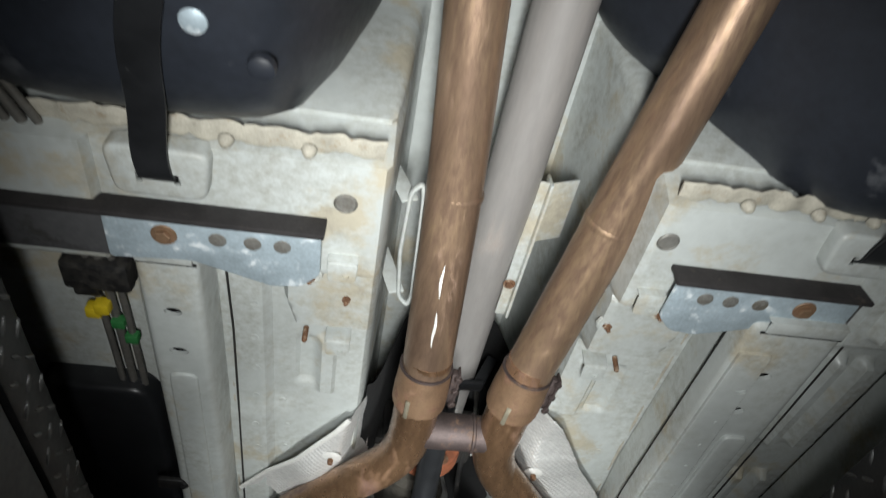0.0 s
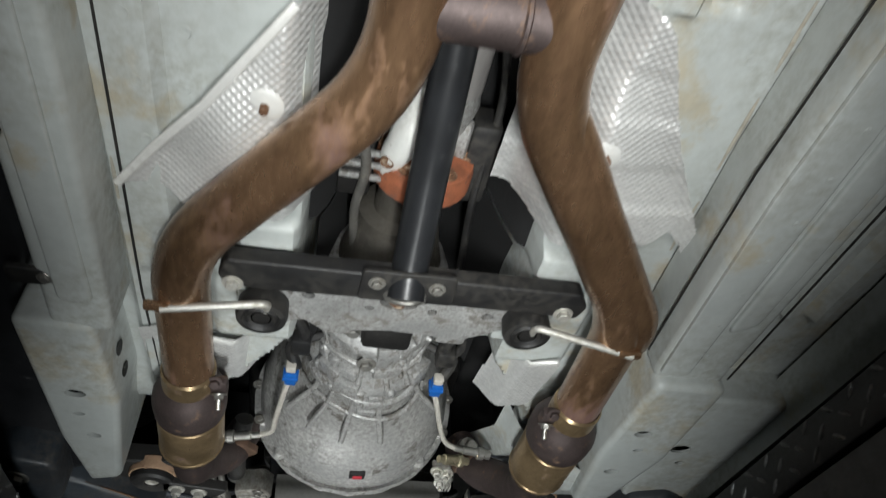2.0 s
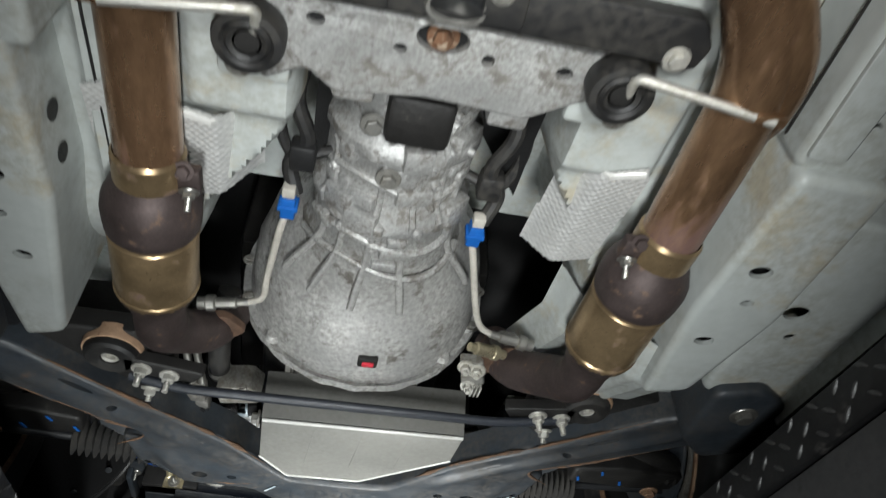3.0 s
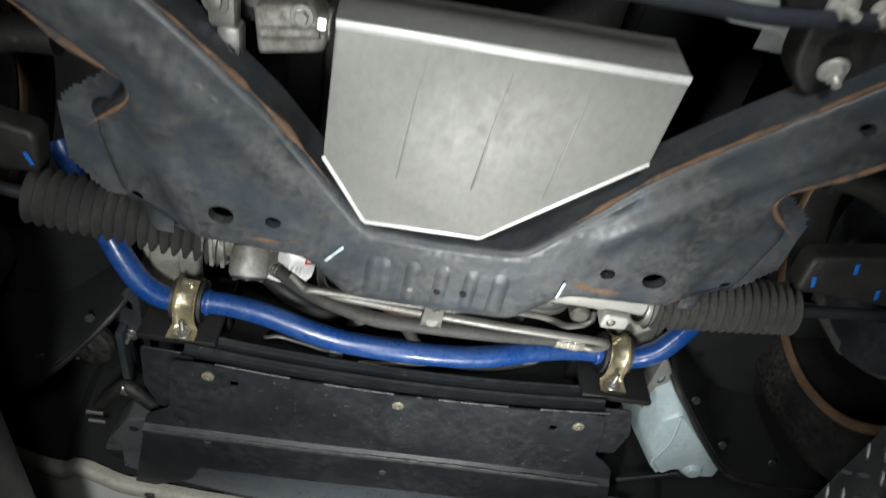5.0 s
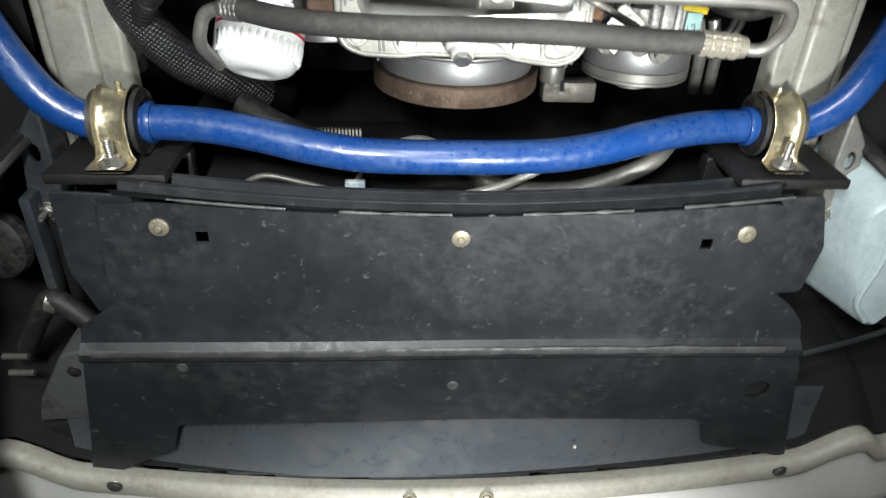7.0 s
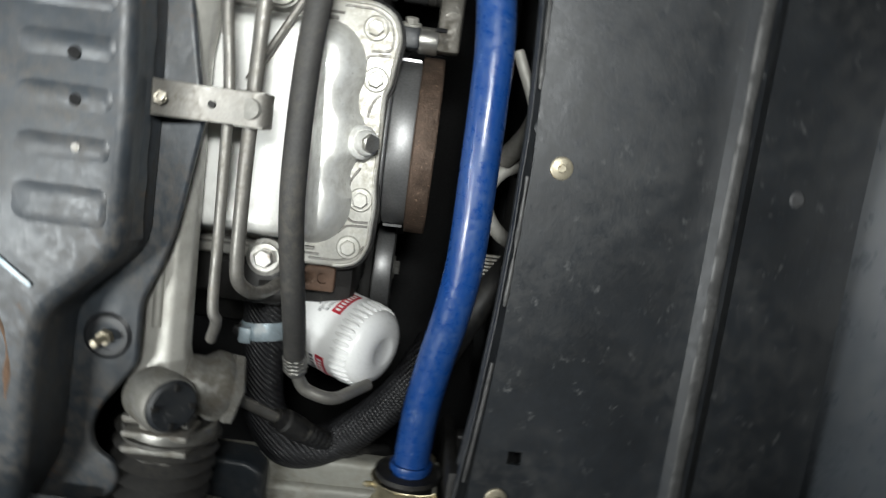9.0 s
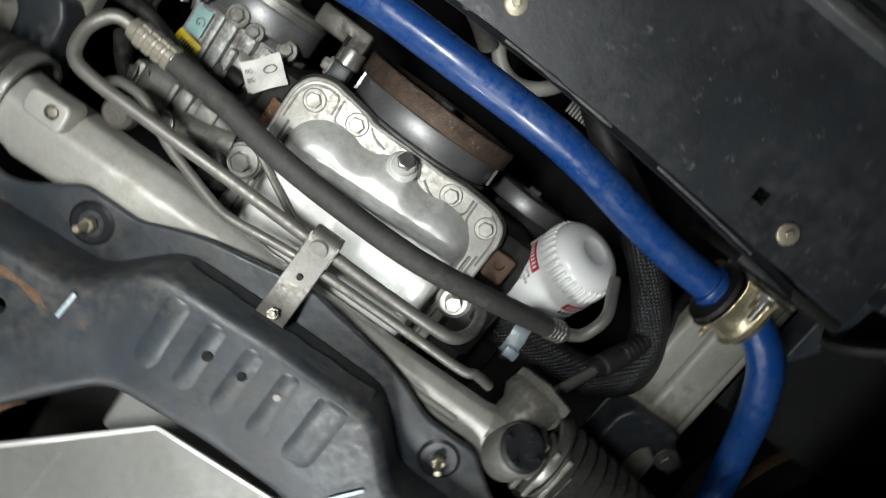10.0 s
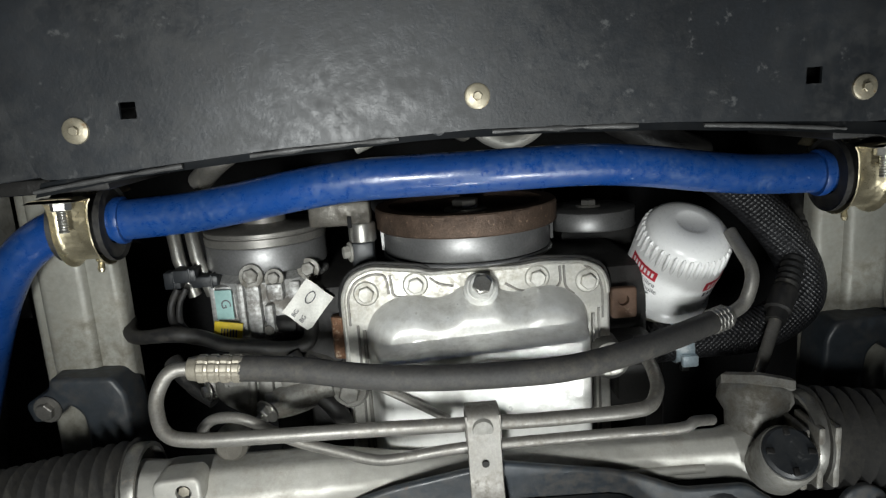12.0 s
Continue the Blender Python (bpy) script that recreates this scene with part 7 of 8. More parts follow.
        part("print_text", bm, M_INK, f, "dark lettering", 0)
    # idler pulley beside the filter
    e = thing("idler_pulley", (-0.155, 3.46, 2.12), "smooth steel idler pulley on a dark bracket", "pulley")
    bm = bmesh.new()
    lathe(bm, [(0.0, 3.437), (0.050, 3.437), (0.053, 3.438), (0.052, 3.440), (0.052, 3.456), (0.053, 3.458), (0.050, 3.459), (0.02, 3.459), (0, 3.459)], (-0.148, 0, 2.112), (0, 1, 0), 48)
    part("rim", bm, M_BELT, e, "bright smooth pulley rim", 40)
    bm = bmesh.new()
    block(bm, -0.20, -0.11, 3.415, 3.436, 2.09, 2.15, 0.006)
    part("bracket", bm, M_ENGINE, e)
    bolt(e, (-0.148, 3.459, 2.112), 0.009, 0.008, M_STEEL, (0, 1, 0))


engine()


def compressor():
    t = thing("air_compressor", (0.2, 3.40, 2.05), "oily cast aluminium compressor with black clutch pulley", "compressor")
    c = Vector((0.213, 0, 2.075))
    bm = bmesh.new()
    prof = [(0.0, 3.4360), (0.055, 3.4365), (0.0600, 3.4383), (0.0608, 3.4400), (0.0608, 3.4615), (0.0600, 3.4629), (0.056, 3.4632)]
    lathe(bm, prof, c, (0, 1, 0), 56)
    pu = part("clutch_pulley", bm, M_BELT, t, "black grooved clutch pulley", 30)
    bm = bmesh.new()
    lathe(bm, [(0.054, 3.4629), (0.0605, 3.4632), (0.0615, 3.4640), (0.0615, 3.4712), (0.0600, 3.4720), (0.0600, 3.4732), (0.0612, 3.4738), (0.0612, 3.4765), (0.059, 3.478), (0.03, 3.478), (0.022, 3.481), (0.022, 3.492), (0.018, 3.494), (0, 3.494)], c, (0, 1, 0), 48)
    part("clutch_plate", bm, M_LINE, pu, "dull grey clutch plate", 40)
    bm = bmesh.new()
    sweep(bm, [(c.x, y, c.z) for y in (3.355, 3.362, 3.372, 3.380, 3.384, 3.430, 3.434, 3.442)], [0.030, 0.046, 0.053, 0.055, 0.0605, 0.0610, 0.054, 0.042], 48)
    for v in bm.verts:
        v.co += (v.co - Vector((c.x, v.co.y, c.z))).normalized() * 0.0015 * noise.noise(v.co * 80)
    part("body", bm, M_CAST, t, "", 40)

    def along(x, y):
        return c.z - math.sqrt(max(0.0001, 0.0605 ** 2 - (x - c.x) ** 2))

    # cast lugs, pads and ribs on the body's underside
    for x0, x1, y0, y1, h in ((0.226, 0.2335, 3.378, 3.432, 0.007), (0.210, 0.224, 3.376, 3.430, 0.009), (0.199, 0.2075, 3.382, 3.410, 0.010), (0.188, 0.204, 3.412, 3.430, 0.011), (0.174, 0.186, 3.380, 3.428, 0.004),
                              (0.258, 0.268, 3.380, 3.428, 0.003), (0.160, 0.170, 3.405, 3.432, 0.004)):
        xm = (x0 + x1) / 2
        bm = bmesh.new()
        block(bm, x0, x1, y0, y1, along(xm, 0) - h, along(xm, 0) + 0.02, 0.0032)
        part("cast_rib", bm, M_CAST, t)
    for x, y, r in ((0.217, 3.438, 0.0075), (0.196, 3.434, 0.006), (0.166, 3.436, 0.007), (0.205, 3.384, 0.005)):
        bolt(t, (x, y, along(x, 0) - 0.004), r, 0.008, M_CASTD, (0, 0.2, -1))
    bm = bmesh.new()
    block(bm, 0.234, 0.257, 3.376, 3.428, along(0.245, 0) - 0.004, 2.05, 0.004)
    part("sticker_land", bm, M_CAST, t)
    bm = bmesh.new()
    m = Matrix.Translation((0.2468, 3.411, 2.0145)) @ Matrix.Rotation(radians(-8), 4, "Y")
    block(bm, -0.0085, 0.0085, -0.0145, 0.0145, -0.001, 0.001, 0.0004, m)
    part("teal_sticker", bm, M_TEAL, t, "pale teal inspection sticker")
    cu = bpy.data.curves.new("sticker_text", "FONT")
    cu.body, cu.size = "G", 0.013
    tmp = bpy.data.objects.new("sticker_text", cu)
    me = bpy.data.meshes.new_from_object(tmp)
    bpy.data.objects.remove(tmp)
    bm = bmesh.new()
    bm.from_mesh(me)
    bmesh.ops.transform(bm, matrix=Matrix.Translation((0.2500, 3.416, 2.0125)) @ Matrix.Rotation(math.pi, 4, "Y") @ Matrix.Rotation(radians(-80), 4, "Z"), verts=bm.verts)
    part("sticker_text", bm, M_INK, t, "dark lettering", 0)
    bm = bmesh.new()
    m = Matrix.Translation((0.2445, 3.3865, 2.0085)) @ Matrix.Rotation(radians(10), 4, "Z")
    block(bm, -0.0135, 0.0135, -0.0085, 0.0085, -0.001, 0.001, 0.0004, m)
    y = part("yellow_label", bm, M_YEL, t, "yellow label with black bars")
    for k in range(6):
        bm = bmesh.new()
        block(bm, -0.0005, 0.0008, -0.005, 0.004, -0.0018, -0.0008, 0, m @ Matrix.Translation((-0.008 + k * 0.0028, -0.002, 0)))
        part("label_bar", bm, M_INK, y)
    t.location = t.location + Vector((-0.0044, -0.0005, -0.0385))
    # white paper tag on the loom
    g = thing("paper_tag", (0.160, 3.405, 1.985), "white paper wiring tag with grey letters", "tag")
    tm = Matrix.Translation((0.1595, 3.4095, 1.957)) @ Matrix.Rotation(radians(-50), 4, "Z") @ Matrix.Rotation(radians(8), 4, "X")
    bm = bmesh.new()
    field(bm, steps(-0.0205, 0.0205, 0.002), steps(-0.0155, 0.0155, 0.002), lambda x, y: 0.0022 * math.sin(x * 150 + y * 60) + 0.0014 * math.sin(y * 210))
    bmesh.ops.transform(bm, matrix=tm, verts=bm.verts)
    part("paper", bm, M_LABEL, g, "crinkled white paper", 60)
    bm = bmesh.new()
    sweep(bm, [tm @ Vector((-0.008 + 0.0065 * math.cos(a), 0.002 + 0.0036 * math.sin(a), -0.0030)) for a in steps(0, 2 * math.pi, 0.3)], 0.0005, 6)
    part("printed_oval", bm, M_INK, g, "small printed oval")
    for k in (0, 1):
        cu = bpy.data.curves.new("tag_text", "FONT")
        cu.body, cu.size = "BG", 0.006
        tmp = bpy.data.objects.new("tag_text", cu)
        me = bpy.data.meshes.new_from_object(tmp)
        bpy.data.objects.remove(tmp)
        bm = bmesh.new()
        bm.from_mesh(me)
        bmesh.ops.transform(bm, matrix=tm @ Matrix.Translation((0.017, -0.006 + 0.009 * k, -0.0030)) @ Matrix.Rotation(math.pi, 4, "Y"), verts=bm.verts)
        part("tag_text", bm, M_INK, g, "grey lettering", 0)
    # lower casting below the compressor
    s = thing("alternator", (0.2, 3.31, 1.95), "dull cast alternator housing with ribbed end", "alternator")
    bm = bmesh.new()
    w = [(0.250, 3.362), (0.250, 3.332), (0.234, 3.318), (0.216, 3.308), (0.190, 3.305), (0.158, 3.313), (0.136, 3.334), (0.140, 3.352), (0.165, 3.362)]
    stamped(bm, smooth_poly(w[::-1], 0.014), [], 1.926, 2.02, 0.016)
    for v in bm.verts:
        v.co += Vector((0, 0, 0.0025)) * noise.noise(v.co * 60)
    part("housing", bm, M_CASTD, s, "", 45)
    for x0, x1, y0, y1, z0 in ((0.246, 0.257, 3.332, 3.356, 1.930), (0.208, 0.216, 3.318, 3.360, 1.922), (0.192, 0.206, 3.336, 3.360, 1.921), (0.165, 0.186, 3.340, 3.358, 1.923)):
        bm = bmesh.new()
        block(bm, x0, x1, y0, y1, z0, 1.96, 0.0035)
        part("cast_pad", bm, M_CASTD, s)
    bm = bmesh.new()
    sweep(bm, [(0.198, 3.326, 1.924), (0.140, 3.340, 1.930)], [0.014, 0.012], 18)
    part("bolt_boss", bm, M_CASTD, s)
    bolt(s, (0.198, 3.3255, 1.914), 0.0075, 0.008, M_STEEL, (0.55, -0.3, -0.8), shank=0.012)
    bolt(s, (0.253, 3.342, 1.930), 0.006, 0.006, M_STEEL, (0.8, 0, -0.6))
    # slotted bracket and black sensor beside the clutch
    k = thing("sensor_bracket", (0.12, 3.48, 2.0), "dark cast bracket carrying a black sensor with a bright collar", "bracket")
    bm = bmesh.new()
    block(bm, 0.096, 0.156, 3.476, 3.500, 1.988, 2.012, 0.004)
    part("casting", bm, M_DARKCAST, k, "", 40)
    # black block on the surface, coloured as the slot's shade
    bm = bmesh.new()
    block(bm, 0.1145, 0.1185, 3.4745, 3.486, 1.9850, 1.990, 0.0008)
    part("slot", bm, M_DARK, k, "dark block standing in for a shaded slot")
    bm = bmesh.new()
    lathe(bm, [(0, -0.002), (0.0125, -0.002), (0.0135, 0.0), (0.0135, 0.016), (0.010, 0.019), (0.010, 0.026), (0, 0.026)], (0.106, 3.476, 1.998), (0, -1, 0), 24)
    part("collar", bm, M_STEEL, k, "bright turned collar", 40)
    bm = bmesh.new()
    block(bm, 0.095, 0.117, 3.432, 3.460, 1.984, 2.008, 0.003)
    block(bm, 0.099, 0.113, 3.424, 3.434, 1.988, 2.004, 0.002)
    part("sensor_body", bm, M_PLAST, k, "black sensor body")
    bolt(k, (0.118, 3.450, 1.992), 0.0065, 0.008, M_RACK, (1, 0, -0.35))
    # loom
    w = thing("wiring_loom", (0.2, 3.37, 1.98), "black taped wiring loom crossing the compressor", "wiring")
    for pts, r in (([(0.345, 3.395, 2.0), (0.329, 3.387, 1.97), (0.288, 3.391, 1.955), (0.262, 3.386, 1.955), (0.240, 3.377, 1.957), (0.213, 3.372, 1.958), (0.189, 3.368, 1.958), (0.164, 3.372, 1.958), (0.159, 3.392, 1.968), (0.157, 3.41, 1.985)], 0.0072),
                   ([(0.178, 3.365, 1.945), (0.165, 3.346, 1.935), (0.150, 3.330, 1.928), (0.138, 3.316, 1.925), (0.131, 3.298, 1.93)], 0.0088),
                   ([(0.200, 3.388, 1.985), (0.188, 3.386, 1.978), (0.176, 3.384, 1.978)], 0.009),
                   ([(0.288, 3.427, 1.985), (0.295, 3.412, 1.982), (0.293, 3.397, 1.975), (0.281, 3.390, 1.966)], 0.0036),
                   ([(0.280, 3.427, 1.985), (0.287, 3.412, 1.982), (0.286, 3.397, 1.975), (0.276, 3.389, 1.966)], 0.0030),
                   ([(0.305, 3.352, 1.99), (0.285, 3.335, 1.975), (0.26, 3.318, 1.965)], 0.009)):
        bm = bmesh.new()
        q = curve(pts, 9)
        sweep(bm, q, [r * (1 + 0.10 * noise.noise(Vector(p) * 120)) for p in q], 14)
        part("cable", bm, M_RUB, w)
    for b in ((0.248, 0.274, 3.427, 3.438, 1.983, 1.999), (0.268, 0.290, 3.433, 3.446, 1.982, 2.0), (0.284, 0.300, 3.427, 3.444, 1.984, 2.0), (0.192, 0.212, 3.378, 3.392, 1.976, 1.992), (0.205, 0.222, 3.376, 3.384, 1.978, 1.988)):
        bm = bmesh.new()
        block(bm, *b, 0.002)
        k = part("connector", bm, M_PLAST, w, "black wiring connector")
        bm = bmesh.new()
        block(bm, b[0] + 0.005, b[0] + 0.007, b[2] - 0.0012, b[3] + 0.0012, b[4] - 0.001, b[5], 0.0006)
        part("latch", bm, M_PLAST, k)
    for x in (0.292, 0.274):
        bm = bmesh.new()
        sweep(bm, [(x - 0.010, 3.412, 2.015), (x, 3.450, 2.012), (x + 0.014, 3.50, 2.04)], 0.0068, 12)
        part("pipe_stub", bm, M_STEEL, w)


compressor()


def coolant_hoses():
    t = thing("coolant_hose", (-0.28, 3.40, 1.98), "black braided coolant hose with a wire clamp", "hose")
    bm = bmesh.new()
    pts = curve([(-0.175, 3.335, 1.985), (-0.225, 3.340, 1.978), (-0.280, 3.345, 1.972), (-0.322, 3.370, 1.972), (-0.328, 3.405, 1.985), (-0.305, 3.450, 2.0), (-0.27, 3.49, 2.03), (-0.22, 3.52, 2.06)], 8)
    sweep(bm, pts, 0.0215, 24)
    part("hose", bm, M_BRAID, t, "", 60)
    bm = bmesh.new()
    lathe(bm, [(0.021, -0.009), (0.0232, -0.009), (0.0236, -0.008), (0.0236, 0.008), (0.0232, 0.009), (0.021, 0.009)], (-0.205, 3.338, 1.981), (1, -0.1, 0.1), 24)
    block(bm, -0.214, -0.198, 3.318, 3.330, 1.952, 1.960, 0.002)
    part("hose_clamp", bm, M_GALV, t, "white metal spring clamp")
    # dark blocks take the place of the shaded clamp slots
    for z in (-0.012, 0.004):
        bm = bmesh.new()
        block(bm, -0.209, -0.201, 3.312 - abs(z) * 0.2, 3.3155, 1.975 + z, 1.983 + z, 0.001)
        part("clamp_slot", bm, M_RUB, t)
    bm = bmesh.new()
    sweep(bm, curve([(-0.24, 3.52, 2.02), (-0.20, 3.535, 2.0), (-0.15, 3.56, 2.0), (-0.10, 3.60, 2.03)], 8), 0.016, 18)
    sweep(bm, curve([(-0.05, 3.62, 2.0), (0.0, 3.59, 1.975), (0.10, 3.60, 1.98), (0.18, 3.60, 2.02)], 8), 0.011, 14)
    part("radiator_hose", bm, M_RUB, t)


coolant_hoses()


# ---- sway bar ----
def sway_bar():
    t = thing("sway_bar", (0, 3.52, 1.905), "glossy blue powder-coated sway bar with chipped spots", "sway bar")
    half = [(0.0, 3.5286, 1.9045), (0.05, 3.5287, 1.9058), (0.10, 3.5278, 1.9088), (0.15, 3.5224, 1.9152), (0.20, 3.5140, 1.9245), (0.25, 3.5073, 1.9318), (0.30, 3.5046, 1.9345), (0.34, 3.5042, 1.9310),
            (0.37, 3.4980, 1.9255), (0.40, 3.4775, 1.9250), (0.425, 3.4470, 1.9340), (0.45, 3.4105, 1.9500), (0.48, 3.362, 1.974), (0.52, 3.29, 2.0)]
    # the bar hangs a little lower on one side
    tilt = 0.017
    pts = [(-x, y, z - tilt * x) for x, y, z in half[:0:-1]] + [(x, y, z + tilt * x) for x, y, z in half]
    bm = bmesh.new()
    sweep(bm, curve(pts, 7), 0.0178, 28)
    part("bar", bm, M_BLUE, t, "", 60)
    for s in (-1, 1):
        bm = bmesh.new()
        lathe(bm, [(0.0175, 0), (0.0205, 0.0), (0.021, 0.002), (0.021, 0.005), (0.0205, 0.007), (0.0175, 0.007)], (s * 0.3065, 3.5044, 1.9335 + s * tilt * 0.3065), (s, 0, 0), 28)
        part("stop_collar", bm, M_BLUE, t)
        b = thing("bushing_bracket", (s * 0.338, 3.51, 1.93), "yellow zinc-plated bushing bracket bolted over the bar", "bracket", "bushing brackets")
        bm = bmesh.new()
        lathe(bm, [(0.0178, -0.021), (0.030, -0.021), (0.033, -0.023), (0.033, -0.018), (0.0265, -0.016), (0.0265, 0.016), (0.030, 0.018), (0.031, 0.023), (0.027, 0.022), (0.0178, 0.022)], (s * 0.338, 3.505, 1.942), (s, 0, 0), 30)
        part("rubber_bushing", bm, M_RUB, b)
        # U-shaped strap behind the bar, with an ear below and one above
        prof = [(3.5345, 1.884), (3.5345, 1.898), (3.5335, 1.908), (3.528, 1.9128), (3.517, 1.9128)]
        prof += [(3.505 + 0.0295 * math.cos(a), 1.942 + 0.0295 * math.sin(a)) for a in steps(-math.pi / 2, -1.5 * math.pi, -0.2)]
        prof += [(3.528, 1.9712), (3.5335, 1.976), (3.5345, 2.0)]
        q = [Vector((0, y, z)) for y, z in prof]
        # flanged section, the rims turned outward
        section = [(-1.12, 0.0062), (-0.98, 0.0030), (-0.76, 0.0010), (0, 0.0008), (0.76, 0.0010), (0.98, 0.0030), (1.12, 0.0062), (1.06, 0.0068), (0.90, 0.0018), (0.72, -0.0008), (0, -0.0010), (-0.72, -0.0008), (-0.90, 0.0018), (-1.06, 0.0068)]
        bm = bmesh.new()
        rows = []
        for i, p in enumerate(q):
            tg = (q[min(i + 1, len(q) - 1)] - q[max(i - 1, 0)]).normalized()
            n = Vector((1, 0, 0)).cross(tg)
            waist = 0.0145 + 0.0045 * (1 - sstep(1, 4, i))
            rows.append([bm.verts.new(Vector((s * 0.338 + dx * waist, 0, 0)) + p + n * dz * (1 if i > 2 else 0.4)) for dx, dz in section])
        for a, c in zip(rows, rows[1:]):
            for k in range(14):
                bm.faces.new((a[k], a[(k + 1) % 14], c[(k + 1) % 14], c[k]))
        bm.faces.new(rows[0])
        bm.faces.new(rows[-1][::-1])
        part("strap", bm, M_ZINC, b, "", 50)
        bolt(b, (s * 0.338, 3.5325, 1.899), 0.0080, 0.009, M_STEEL, (0, -1, -0.05), shank=0.018)
        bm = bmesh.new()
        lathe(bm, [(0.0045, -0.004), (0.0045, 0.004), (0.0028, 0.005), (0.0028, 0.009), (0.0034, 0.011), (0.002, 0.014), (0, 0.014)], (s * 0.333, 3.476, 1.942), (0, -1, -0.3), 10)
        part("grease_nipple", bm, M_ZINC, b)
        b.location = b.location + Vector((0, -0.0025, -0.009 + s * tilt * 0.338))


sway_bar()


# ---- front rails ----
def front_rail(s):
    t = thing("front_rail", (s * 0.38, 3.40, 1.98), "pale painted front rail with dark bolted bracket", "front rail", "front rails", "structure")

    def pressed(name, w, z0, z1, r, round_, material, label="", holes=()):
        bm = bmesh.new()
        w = [(s * x, y) for x, y in w]
        stamped(bm, smooth_poly(w if s > 0 else w[::-1], round_), [ring2(s * x, y, rx, ry) for x, y, rx, ry in holes], z0, z1, r)
        return part(name, bm, material, t, label, 40)

    pressed("rail_shell", [(0.338, 3.20), (0.424, 3.20), (0.424, 3.62), (0.338, 3.62)], 1.976, 1.998, 0.008, 0.008, M_RAIL)
    pressed("rail_swage", [(0.366, 3.35), (0.412, 3.35), (0.412, 3.61), (0.366, 3.61)], 1.969, 1.99, 0.009, 0.010, M_RAIL)
    pressed("mount_bracket", [(0.330, 3.22), (0.384, 3.22), (0.376, 3.300), (0.378, 3.322), (0.389, 3.333), (0.399, 3.322), (0.424, 3.316), (0.430, 3.336), (0.406, 3.348), (0.404, 3.360), (0.345, 3.357), (0.335, 3.339)], 1.944, 1.985, 0.005, 0.006, M_BLACK, "dark steel mount bracket")
    bolt(t, (s * 0.408, 3.331, 1.944), 0.0085, 0.008, M_LINE, (s * 0.1, -0.1, -1))
    # plate that carries the bushing bracket
    bm = bmesh.new()
    block(bm, s * 0.288, s * 0.405, 3.537, 3.549, 1.876, 2.02, 0.003)
    block(bm, s * 0.285, s * 0.417, 3.549, 3.620, 1.955, 1.975, 0.004)
    part("bushing_mount", bm, M_ENGINE, t, "black steel bushing mount")
    pressed("outer_plate", [(0.418, 3.479), (0.446, 3.52), (0.457, 3.607), (0.432, 3.627), (0.418, 3.585)], 1.930, 1.966, 0.003, 0.008, M_BLACK if s < 0 else M_CASTD, "grey pressed outer plate", [(0.434, 3.54, 0.006, 0.011)])
    bolt(t, (s * 0.438, 3.607, 1.930), 0.007, 0.006, M_STEEL, shank=0.012)


front_rail(-1)
front_rail(1)


